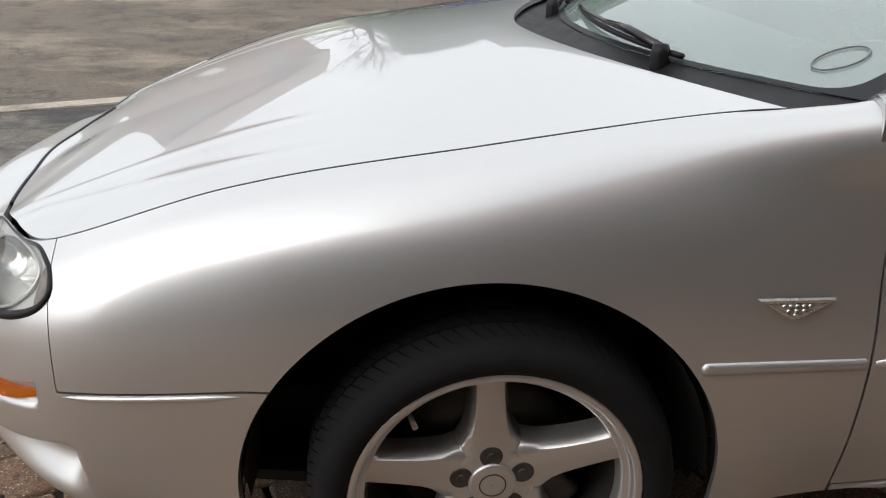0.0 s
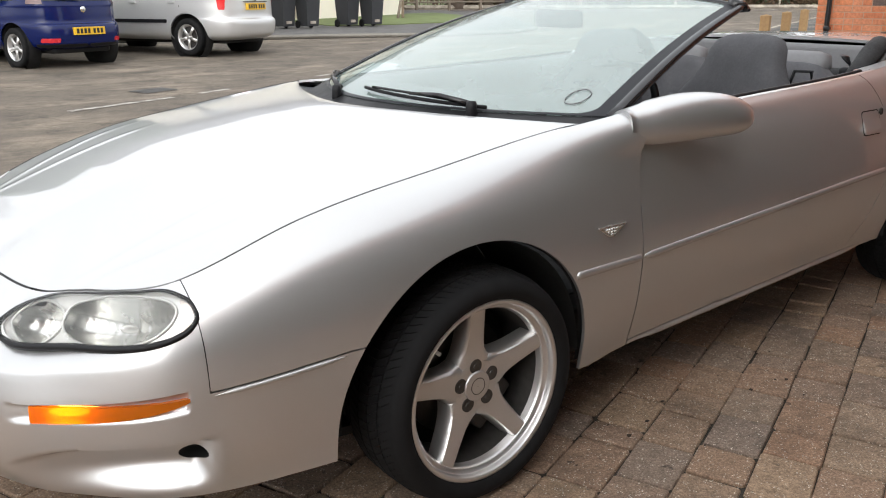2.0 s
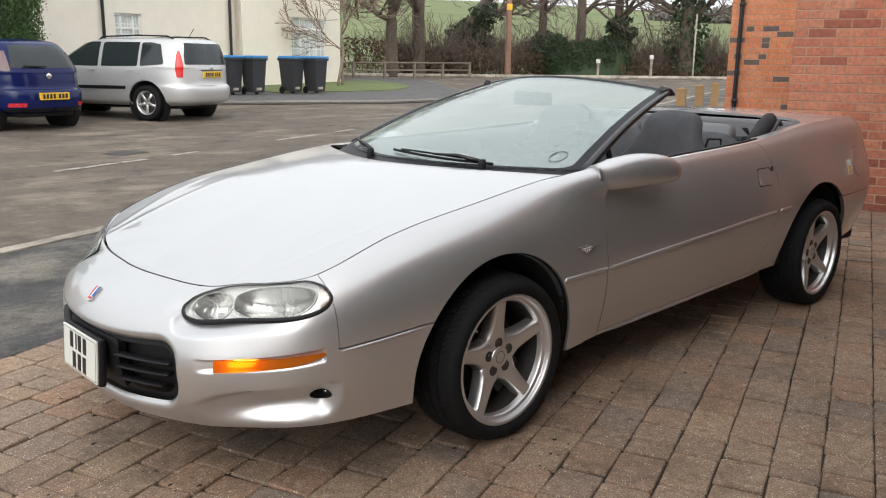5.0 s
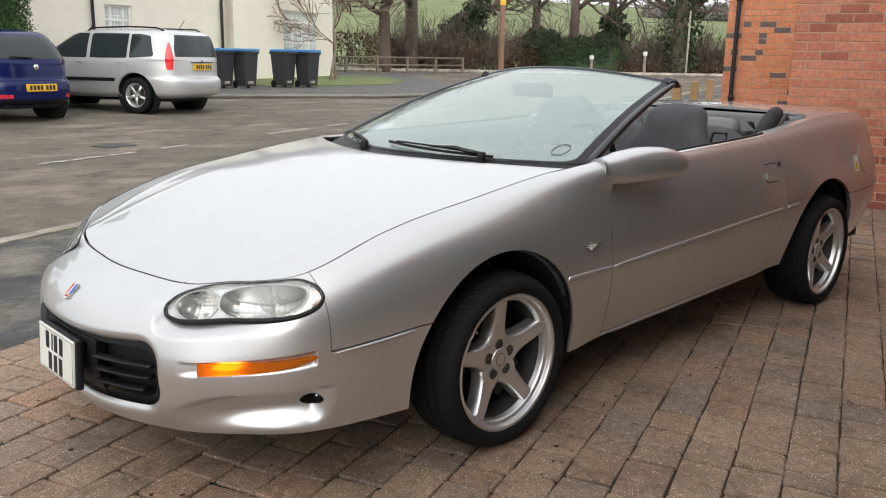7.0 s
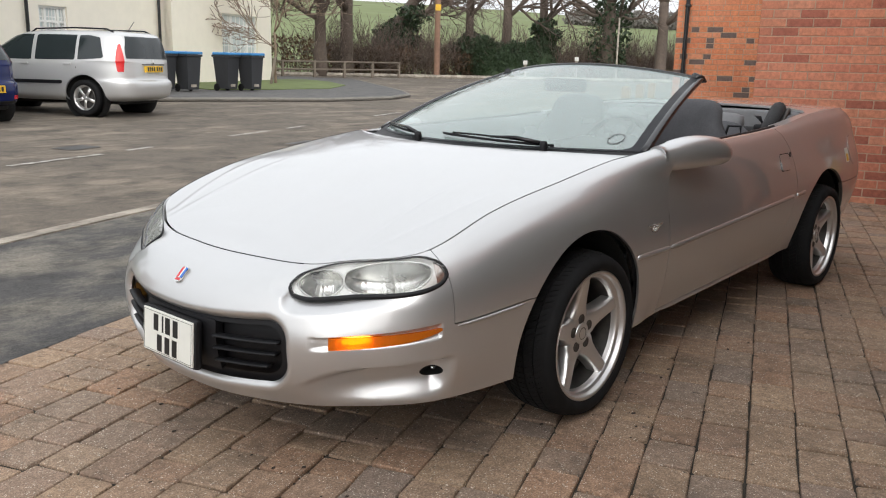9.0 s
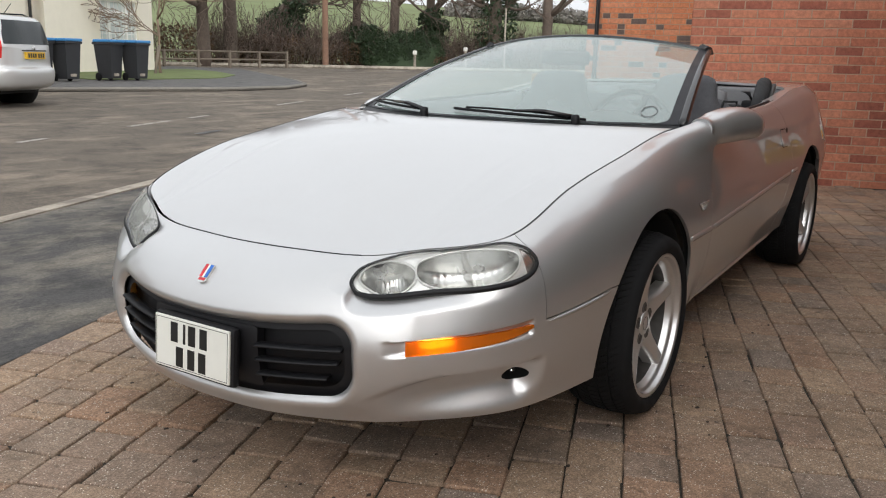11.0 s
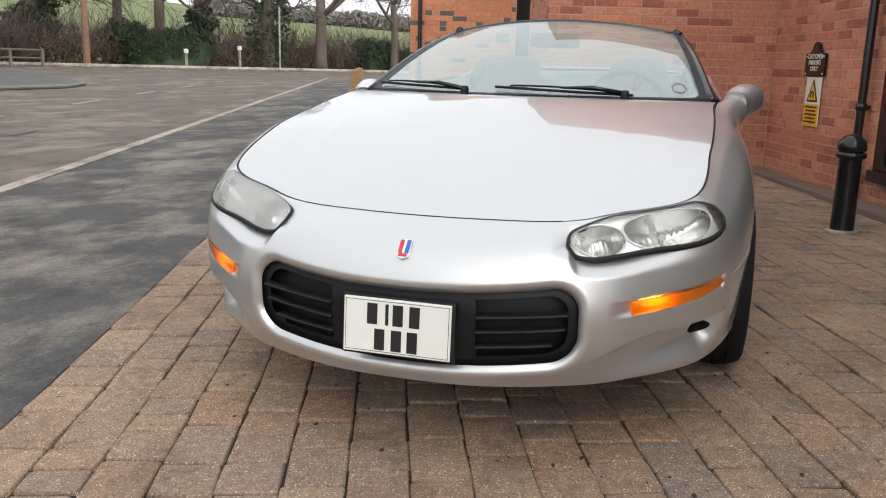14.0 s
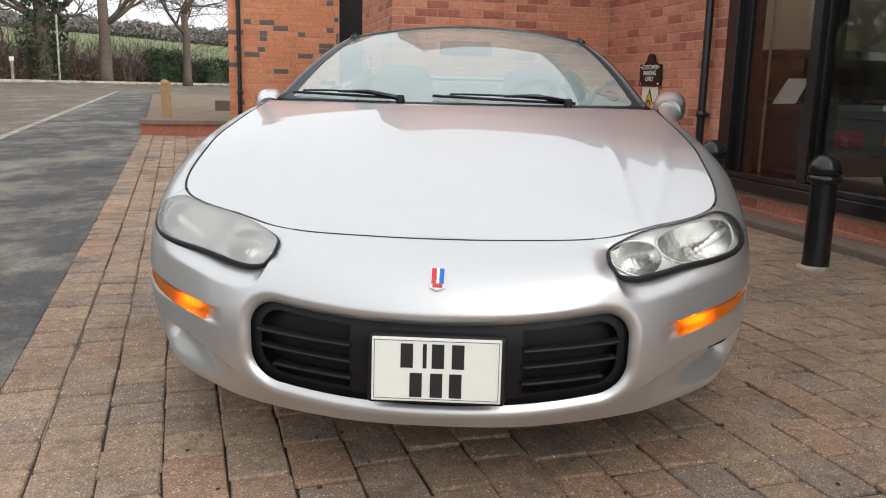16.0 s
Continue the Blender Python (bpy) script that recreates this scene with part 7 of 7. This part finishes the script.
def parked(name, label, m, paint, rows, wheel_x, wheel_r, half, arch_r, sides, rears, plate_z, plate_x, roof=1.0):
    """A small car: body with cut arches, panes and lamps laid on its skin, wheels and plate."""
    c = thing(name, label, "car", m)
    tall = row_body(rows)

    def surf(s, v):
        q = tall(s, v)
        q[..., 2] = np.where(q[..., 2] > 0.62, 0.62 + (q[..., 2] - 0.62) * roof, q[..., 2])
        return q

    def raised(rule):
        """A rule stated for the full height."""
        def use(p):
            q = p.copy()
            q[..., 2] = np.where(q[..., 2] > 0.62, 0.62 + (q[..., 2] - 0.62) / roof, q[..., 2])
            return rule(q)
        return use

    # denser where the outline turns
    uv, fc = grid_patch(0, 1, 0, 1, 170, 66)
    uv[:, 0] = uv[:, 0] - 0.11 * np.sin(2 * math.pi * uv[:, 0]) / 1.2
    flip_f = [tuple(reversed(f)) for f in fc]
    u, f = uv, flip_f
    for wx in wheel_x:
        u, f = trim(u, f, lambda p: arch(p, wx, arch_r, arch_r, wheel_r + 0.02), surf)
    add_panel("body", shell(u, f, surf, 0.02, both=True), paint, c, weld=True, angle=60)

    def lifted(dist):
        base = outward(surf, -dist)
        return base

    for nm, rule, mat, lift, lab in sides:
        u, f = trim(uv, flip_f, raised(rule), surf)
        for mir in (False, True):
            add_panel(nm, shell(u, f, lifted(lift), 0.006, mirror=mir), mat, c, lab)
    for nm, rule, mat, lift, lab in rears:
        u, f = trim(uv, flip_f, raised(rule), surf)
        add_panel(nm, shell(u, f, lifted(lift), 0.006, both=True), mat, c, lab, weld=True)
    for wx in wheel_x:
        for sd in (1, -1):
            w = thing("wheel", "", "", pose(wx, sd * (half - 0.11), wheel_r, -90 * sd, 0, 0))
            w.parent = c
            piece("tyre", *lathe([(wheel_r * 0.66, 0.06), (wheel_r * 0.72, 0.09), (wheel_r * 0.94, 0.095), (wheel_r, 0.07), (wheel_r, -0.07), (wheel_r * 0.94, -0.09)], 32), M_TYRE, w)
            rim = piece("rim", *lathe([(wheel_r * 0.70, 0.088), (wheel_r * 0.66, 0.086), (wheel_r * 0.62, 0.07), (wheel_r * 0.58, 0.02)], 32), M_ALLOY, w)
            piece("hub", *lathe([(0.001, 0.078), (0.04, 0.076), (0.06, 0.06), (0.06, 0.03)], 16), M_ALLOY, rim)
            for q in range(5):
                a = q * 2 * math.pi / 5 + 0.3
                piece("spoke", *tube([(r * math.cos(a), r * math.sin(a), 0.058 + 0.05 * r) for r in (0.03, wheel_r * 0.3, wheel_r * 0.64)], [0.036, 0.026, 0.030], 8, flat=0.5), M_ALLOY, rim)
            piece("brake_disc", *lathe([(0.001, 0.02), (wheel_r * 0.6, 0.02)], 20), M_STEEL, w)
            piece("arch", *lathe([(arch_r * 1.03, 0.07), (arch_r * 1.03, -0.12), (0.01, -0.12)], 30, pose(0, 0, 0)), M_DARK, w)
    piece("underbody", *as_shape(box(-0.55, wheel_x[1] + 0.4, -half * 0.6, half * 0.6, 0.20, 0.42, 0.04)), M_DARK, c)
    pl = part("number_plate", box(plate_x - 0.012, plate_x + 0.03, -0.26, 0.26, plate_z - 0.056, plate_z + 0.056, 0.004), M_PLATE_Y, c, "yellow plate")
    for q in range(7):
        y0 = 0.20 - q * 0.062 - (0.03 if q > 3 else 0)
        part("bar", box(plate_x - 0.015, plate_x - 0.0115, y0 - 0.020, y0 + 0.020, plate_z - 0.035, plate_z + 0.035), M_INK, pl)
    return c


def side_poly(poly):
    return lambda p: np.minimum(inside(p[..., 0], p[..., 2], poly), (p[..., 1] - 0.48) * 0.5)


def rear_poly(poly):
    return lambda p: np.minimum(inside(p[..., 1], p[..., 2], poly), (-0.10 - p[..., 0]) * 0.5)


mpv_rows = [(0.26, -0.70, 3.16, 0.70), (0.33, -0.88, 3.30, 0.80), (0.46, -0.93, 3.34, 0.835), (0.58, -0.935, 3.34, 0.845), (0.625, -0.90, 3.33, 0.848), (0.66, -0.865, 3.32, 0.848), (0.82, -0.86, 3.24, 0.846), (0.92, -0.858, 3.08, 0.838), (0.98, -0.855, 2.72, 0.828), (1.02, -0.85, 2.36, 0.818), (1.20, -0.825, 2.08, 0.775), (1.38, -0.79, 1.80, 0.725), (1.50, -0.745, 1.60, 0.68), (1.565, -0.66, 1.40, 0.62), (1.595, -0.50, 1.15, 0.52), (1.61, -0.2, 0.8, 0.32), (1.615, 0.2, 0.4, 0.04)]
mpv = parked("parked_mpv", "silver mini people carrier parked by the house", heading(-5.38, -12.61, 0.44, -0.90), M_SILVER2, mpv_rows, (0.0, 2.6), 0.315, 0.845, 0.385, [
    ("side_window", side_poly([(-0.40, 1.06), (0.10, 1.02), (0.10, 1.50), (-0.10, 1.50), (-0.30, 1.46)]), M_CARGLASS, 0.004, "dark side glass"),
    ("side_window", side_poly([(0.16, 1.02), (0.98, 1.01), (0.98, 1.51), (0.16, 1.505)]), M_CARGLASS, 0.004, "dark side glass"),
    ("front_side_window", side_poly([(1.06, 1.01), (2.16, 1.02), (1.62, 1.44), (1.34, 1.51), (1.06, 1.51)]), M_CARGLASS, 0.004, "dark side glass"),
    ("rub_strip", lambda p: np.minimum(np.minimum(p[..., 2] - 0.555, 0.615 - p[..., 2]), np.minimum(np.minimum(p[..., 0] - 0.42, 2.15 - p[..., 0]), p[..., 1] - 0.5)), M_BLACK, 0.014, ""),
    ("tail_lamp", lambda p: np.minimum(np.minimum(p[..., 2] - 0.80, 1.34 - p[..., 2]), np.minimum(p[..., 1] - 0.655 + 0.06 * (p[..., 2] - 0.8), -0.60 - p[..., 0] - 0.25 * (p[..., 2] - 1.1) ** 2)), M_TAIL, 0.010, "red tail lamp"),
    ("door_seam", lambda p: np.minimum(0.006 - np.abs(p[..., 0] - 0.13 - 0.25 * np.maximum(0, 0.75 - p[..., 2])), np.minimum(p[..., 2] - 0.42, np.minimum(1.0 - p[..., 2], p[..., 1] - 0.5))), M_DARK, 0.001, ""),
    ("door_seam", lambda p: np.minimum(0.006 - np.abs(p[..., 0] - 1.02), np.minimum(p[..., 2] - 0.30, np.minimum(1.0 - p[..., 2], p[..., 1] - 0.5))), M_DARK, 0.001, ""),
], [
    ("rear_window", rear_poly([(-0.62, 1.06), (0.62, 1.06), (0.60, 1.25), (0.53, 1.49), (-0.53, 1.49), (-0.60, 1.25)]), M_CARGLASS, 0.006, "dark rear glass"),
    ("windscreen", lambda p: np.minimum(np.minimum(p[..., 2] - 1.06, 1.48 - p[..., 2]), np.minimum(0.60 - p[..., 1], p[..., 0] - 1.3)), M_CARGLASS, 0.006, ""),
], 0.83, -0.885, 0.88)
for sd in (1, -1):
    piece("roof_rail", *tube([(1.2, sd * 0.57, 1.44), (1.1, sd * 0.57, 1.50), (0.3, sd * 0.57, 1.525), (-0.35, sd * 0.56, 1.51), (-0.48, sd * 0.55, 1.455)], 0.016, 6), M_BLACK, mpv)
piece("aerial", *tube([(-0.35, 0, 1.46), (-0.52, 0, 1.66)], 0.006, 5), M_BLACK, mpv)
piece("rear_badge", *lathe([(0.001, 0.012), (0.03, 0.010), (0.036, 0.0)], 16, pose(-0.862, 0, 0.945, 0, -90, 0)), M_CHROME, mpv)
part("tailgate_handle", box(-0.885, -0.855, -0.32, 0.32, 0.90, 0.92, 0.006), M_STEEL, mpv)
for sd in (1, -1):
    part("door_handle", box(0.20, 0.36, min(sd * 0.845, sd * 0.872), max(sd * 0.845, sd * 0.872), 0.88, 0.915, 0.01), M_SILVER2, mpv)
    part("door_handle", box(1.10, 1.26, min(sd * 0.845, sd * 0.872), max(sd * 0.845, sd * 0.872), 0.88, 0.915, 0.01), M_SILVER2, mpv)

hatch_rows = [(0.25, -0.52, 2.80, 0.66), (0.31, -0.70, 2.94, 0.75), (0.42, -0.745, 3.0, 0.79), (0.55, -0.745, 3.02, 0.80), (0.62, -0.72, 3.0, 0.803), (0.66, -0.665, 2.98, 0.803), (0.78, -0.655, 2.86, 0.80), (0.87, -0.645, 2.55, 0.79), (0.92, -0.635, 2.06, 0.78), (1.08, -0.55, 1.82, 0.725), (1.24, -0.44, 1.56, 0.665), (1.34, -0.33, 1.34, 0.61), (1.39, -0.20, 1.10, 0.53), (1.415, 0.0, 0.85, 0.36), (1.425, 0.3, 0.5, 0.04)]
hatch = parked("parked_hatchback", "dark blue three-door hatchback parked beside the silver one", heading(-2.50, -12.05, 0.30, -0.954), M_BLUECAR, hatch_rows, (0.0, 2.49), 0.29, 0.80, 0.345, [
    ("side_window", side_poly([(-0.18, 0.98), (0.60, 0.93), (0.60, 1.34), (0.20, 1.335), (0.02, 1.28)]), M_CARGLASS, 0.004, "dark side glass"),
    ("front_side_window", side_poly([(0.67, 0.93), (1.75, 0.94), (1.26, 1.28), (1.05, 1.34), (0.67, 1.34)]), M_CARGLASS, 0.004, "dark side glass"),
    ("tail_lamp", lambda p: np.minimum(np.minimum(p[..., 2] - 0.92, 1.22 - p[..., 2]), np.minimum(p[..., 1] - 0.585 + 0.16 * (p[..., 2] - 0.92), -0.33 - p[..., 0] + 0.12 * (p[..., 2] - 1.1))), M_TAIL2, 0.008, "smoked tail lamp"),
    ("reflector", lambda p: np.minimum(np.minimum(p[..., 2] - 0.37, 0.43 - p[..., 2]), np.minimum(np.minimum(p[..., 1] - 0.46, 0.66 - p[..., 1]), -0.5 - p[..., 0])), M_RED, 0.004, "red reflector"),
    ("bump_strip", lambda p: np.minimum(np.minimum(p[..., 2] - 0.30, 0.345 - p[..., 2]), np.minimum(-0.42 - p[..., 0], p[..., 1] - 0.02)), M_BLACK, 0.006, ""),
], [
    ("rear_window", rear_poly([(-0.57, 0.965), (0.57, 0.965), (0.52, 1.12), (0.455, 1.31), (-0.455, 1.31), (-0.52, 1.12)]), M_CARGLASS, 0.006, "dark rear glass"),
    ("windscreen", lambda p: np.minimum(np.minimum(p[..., 2] - 0.98, 1.30 - p[..., 2]), np.minimum(0.52 - p[..., 1], p[..., 0] - 1.1)), M_CARGLASS, 0.006, ""),
    ("boot_seam", lambda p: np.minimum(0.006 - np.abs(p[..., 2] - 0.675), np.minimum(0.60 - p[..., 1], -0.5 - p[..., 0])), M_DARK, 0.001, ""),
], 0.53, -0.765)
piece("rear_wiper", *tube([(-0.64, 0.02, 0.985), (-0.625, 0.40, 1.0)], 0.012, 6), M_BLACK, hatch)
piece("rear_badge", *lathe([(0.001, 0.012), (0.04, 0.010), (0.046, 0.0)], 16, pose(-0.662, 0, 0.84, 0, -90, 0)), M_CHROME, hatch)

# ---- bricks ----
def brick_mesh(name, ln, ht, dp, mat):
    """An open-backed brick with slightly eased edges, standing on its corner."""
    e = 0.003
    v = [(0, 0, 0), (ln, 0, 0), (ln, 0, ht), (0, 0, ht), (e, -dp, e), (ln - e, -dp, e), (ln - e, -dp, ht - e), (e, -dp, ht - e)]
    f = [(4, 5, 6, 7), (0, 1, 5, 4), (1, 2, 6, 5), (2, 3, 7, 6), (3, 0, 4, 7)]
    return mesh_of(name, v, f, mat, smooth=False)


COURSE, UNIT, BED = 0.083, 0.24, 0.010


def lay_bricks(parent, origin, turn, length, z0, z1, mat, limit, seed, flemish=False):
    """Courses on the face of a wall: origin at its left foot in the site frame; the lowest ones as parts."""
    rng = random.Random(seed)
    shapes = {}
    big_v, big_f = [], []
    m = SITE @ origin @ Matrix.Rotation(turn, 4, "Z")
    made = 0
    rows = int((z1 - z0) / COURSE)
    for r in range(rows):
        z = z0 + r * COURSE
        x = -(UNIT / 2 if r % 2 else 0.0) - (rng.choice((0, 0.03)) if flemish else 0)
        while x < length - 1e-3:
            unit = UNIT if not flemish or rng.random() < 0.6 else UNIT / 2
            a, b = max(x, 0.0), min(x + unit, length)
            x += unit
            ln = round(b - a - BED, 3)
            if ln < 0.02:
                continue
            dp = 0.005 + rng.uniform(-0.0015, 0.0015)
            if made < limit:
                key = (ln, round(dp, 3))
                if key not in shapes:
                    shapes[key] = brick_mesh("brick", ln, COURSE - BED, dp, mat)
                ob = new("brick", shapes[key])
                ob.parent = parent
                ob.matrix_parent_inverse = parent.matrix_world.inverted()
                ob.matrix_world = m @ Matrix.Translation((a, 0, z))
                made += 1
            else:
                o = len(big_v)
                e = 0.004
                h = COURSE - BED
                big_v += [m @ Vector(q) for q in ((a, 0, z), (a + ln, 0, z), (a + ln, 0, z + h), (a, 0, z + h), (a + e, -dp, z + e), (a + ln - e, -dp, z + e), (a + ln - e, -dp, z + h - e), (a + e, -dp, z + h - e))]
                big_f += [tuple(o + i for i in f) for f in ((4, 5, 6, 7), (0, 1, 5, 4), (1, 2, 6, 5), (2, 3, 7, 6), (3, 0, 4, 7))]
    if big_v:
        ob = tagged(piece("brickwork", big_v, big_f, mat, smooth=False), kind="stuff")
        ob.parent = parent
        ob.matrix_parent_inverse = parent.matrix_world.inverted()


bpy.context.view_layer.update()
plinth = bpy.data.objects["wall_shop_plinth"]
head = bpy.data.objects["wall_shop_head"]
lay_bricks(wall_back, Matrix.Translation((-0.015, -2.365, 0)), radians(90), 2.378, 0.0, WALL_TOP, M_BRICK, 300, 1)
lay_bricks(wall_side, Matrix.Translation((-0.009, 0.015, 0)), 0.0, 2.369, 0.0, WALL_TOP, M_BRICK, 300, 2)
lay_bricks(wall_orange, Matrix.Translation((-5.185, -4.06, 0)), radians(90), 1.73, 0.0, WALL_TOP, M_ORANGE, 300, 3, True)
lay_bricks(wall_orange, Matrix.Translation((-5.185, -2.33, 0)), radians(180), 1.2, 0.0, WALL_TOP, M_BRICK, 0, 4)
lay_bricks(wall_back, Matrix.Translation((-2.2, -2.365, 0)), 0.0, 2.185, 0.0, WALL_TOP, M_BRICK, 0, 5)
lay_bricks(plinth, Matrix.Translation((2.36, 0.015, 0)), 0.0, 10.1, 0.0, 0.20, M_BRICK, 60, 6)
lay_bricks(head, Matrix.Translation((2.36, 0.015, 2.75)), 0.0, 10.1, 0.0, SHOP_TOP - 2.75, M_BRICK, 0, 7)

# ---- paving blocks ----
PAVE = ROAD
PX, PY = math.cos(PAVE), math.sin(PAVE)


def half_plane(poly, px, py, nx, ny):
    """Keeps the part of a plan polygon where (p - (px, py)) . n > 0."""
    out = []
    for i, a in enumerate(poly):
        b = poly[(i + 1) % len(poly)]
        da = (a[0] - px) * nx + (a[1] - py) * ny
        db = (b[0] - px) * nx + (b[1] - py) * ny
        if da > 0:
            out.append(a)
        if (da > 0) != (db > 0):
            t = da / (da - db)
            out.append((a[0] + (b[0] - a[0]) * t, a[1] + (b[1] - a[1]) * t))
    return out


def block_shape(poly, tilt, sink):
    """A tumbled block: rounded top edge over short sides."""
    cx, cy = sum(p[0] for p in poly) / len(poly), sum(p[1] for p in poly) / len(poly)
    worn = []
    for i, (x, y) in enumerate(poly):
        for j in (i - 1, (i + 1) % len(poly)):
            ex, ey = poly[j][0] - x, poly[j][1] - y
            ln = max(math.hypot(ex, ey), 1e-6)
            k = min(rngp.uniform(0.004, 0.011), ln * 0.3) / ln
            worn.append((x + ex * k, y + ey * k))
    poly = worn
    n = len(poly)
    verts = []
    for inset, z in ((0.0, -0.03), (0.0, -0.009), (0.002, -0.0025), (0.0062, 0.0)):
        for x, y in poly:
            dx, dy = cx - x, cy - y
            ln = math.hypot(dx, dy)
            k = min(inset * 1.35 / ln, 0.8)
            px, py = x + dx * k, y + dy * k
            verts.append((px, py, z + sink + (tilt[0] * (px - cx) + tilt[1] * (py - cy) if z > -0.02 else 0)))
    faces = [tuple(range(3 * n, 4 * n))]
    for r in range(3):
        faces += [(r * n + i, r * n + (i + 1) % n, (r + 1) * n + (i + 1) % n, (r + 1) * n + i) for i in range(n)]
    return verts, faces


def litter(count, seed):
    """Small crumbs of leaf and dirt lying on the blocks, each a thin uneven flake."""
    rng = np.random.default_rng(seed)
    verts, faces = [], []
    for _ in range(count):
        cx, cy = rng.uniform(0.55, 2.3), rng.normal(0.1, 0.75)
        if rng.random() < 0.35:
            cx, cy = rng.uniform(-2.3, 0.6), rng.uniform(0.8, 1.2)
        r, a0, o = rng.uniform(0.002, 0.008), rng.uniform(0, 6.28), len(verts)
        for h in (0.001, 0.001 + r * 0.3):
            for k in range(6):
                w = a0 + k * math.pi / 3
                q = r * rng.uniform(0.6, 1.2) * (1.0 if h < 0.002 else 0.75)
                verts.append((cx + 1.5 * q * math.cos(w), cy + q * math.sin(w), rise(cx, cy) + h + 0.002))
        faces += [tuple(range(o + 6, o + 12))] + [(o + k, o + (k + 1) % 6, o + 6 + (k + 1) % 6, o + 6 + k) for k in range(6)]
    return verts, faces


crumbs = thing("leaf_litter", "dark crumbs of dead leaf scattered on the paving", "litter", kind="stuff")
tagged(piece("flakes", *litter(80, 91), M_CRUMB, crumbs, smooth=False), kind="stuff")

pave = bpy.data.objects["pavement"]
rngp = random.Random(77)
blocks = []
ROWW, JOINT, CROSS, ROW0 = 0.1575, 0.0034, 0.0080, -0.346
border = street(0, ROW0 - 6 * ROWW - 0.002)
for r in range(-30, 60):
    b0 = ROW0 + r * ROWW
    a = -12.0 + rngp.uniform(0, 0.2)
    while a < 9.0:
        ln = rngp.choice((0.12, 0.165, 0.165, 0.21, 0.245))
        quad = [(a + CROSS / 2, b0 + JOINT / 2), (a + ln - CROSS / 2, b0 + JOINT / 2), (a + ln - CROSS / 2, b0 + ROWW - JOINT / 2), (a + CROSS / 2, b0 + ROWW - JOINT / 2)]
        a += ln
        quad = [(p + rngp.uniform(-0.004, 0.004), q + rngp.uniform(-0.0038, 0.0038)) for p, q in quad]
        poly = [(p * PX - q * PY, p * PY + q * PX) for p, q in quad]
        poly = half_plane(poly, *border, -EY, EX)
        # stop at the shop kerb and the back wall
        kx, ky = CORNER.x + 0.26 * SY, CORNER.y - 0.26 * SX
        if len(poly) > 2:
            poly = half_plane(poly, kx, ky, SY, -SX)
        if len(poly) > 2:
            cx, cy = sum(p[0] for p in poly) / len(poly), sum(p[1] for p in poly) / len(poly)
            p_loc, q_loc = (cx - CORNER.x) * SX + (cy - CORNER.y) * SY, (cx - CORNER.x) * SY - (cy - CORNER.y) * SX
            if (p_loc < 0.0 and q_loc < 2.365) or p_loc < -5.0:
                continue
            area = abs(sum(poly[i][0] * poly[(i + 1) % len(poly)][1] - poly[(i + 1) % len(poly)][0] * poly[i][1] for i in range(len(poly)))) / 2
            if area > 0.0004:
                blocks.append(poly)
# border course along the footway edge
a = -12.0
while a < 9.0:
    ln = rngp.choice((0.165, 0.20, 0.245))
    quad = [street(a + 0.003, EDGE_B + 0.002), street(a + ln - 0.003, EDGE_B + 0.002), street(a + ln - 0.003, ROW0 - 6 * ROWW - 0.004), street(a + 0.003, ROW0 - 6 * ROWW - 0.004)]
    a += ln
    cx, cy = quad[0]
    if (cx - CORNER.x) * SX + (cy - CORNER.y) * SY > -5.0:
        blocks.append(quad)


def near_front(poly):
    """Distance from the stretch of paving round the car's front left corner."""
    cx, cy = sum(p[0] for p in poly) / len(poly), sum(p[1] for p in poly) / len(poly)
    ax, ay, bx, by = -0.9, 1.35, 1.55, -0.2
    t = max(0, min(1, ((cx - ax) * (bx - ax) + (cy - ay) * (by - ay)) / ((bx - ax) ** 2 + (by - ay) ** 2)))
    return math.hypot(cx - ax - t * (bx - ax), cy - ay - t * (by - ay))


blocks.sort(key=near_front)
big_v, big_f = [], []
for k, poly in enumerate(blocks):
    cx, cy = sum(p[0] for p in poly) / len(poly), sum(p[1] for p in poly) / len(poly)
    local = [(x - cx, y - cy) for x, y in poly]
    if sum(local[i][0] * local[(i + 1) % len(local)][1] - local[(i + 1) % len(local)][0] * local[i][1] for i in range(len(local))) < 0:
        local.reverse()
    shape = block_shape(local, (rngp.gauss(0, 0.016), rngp.gauss(0, 0.016)), rngp.gauss(0, 0.0016))
    z = rise(cx, cy)
    if k < 300:
        ob = new("paving_block", mesh_of("paving_block", *shape, M_BLOCK, smooth=False))
        ob.location = (cx, cy, z)
        ob.parent = pave
    else:
        o = len(big_v)
        big_v += [(x + cx, y + cy, w + z) for x, y, w in shape[0]]
        big_f += [tuple(o + i for i in f) for f in shape[1]]
tagged(piece("paving_blocks", big_v, big_f, M_BLOCK, pave, smooth=False), kind="stuff")
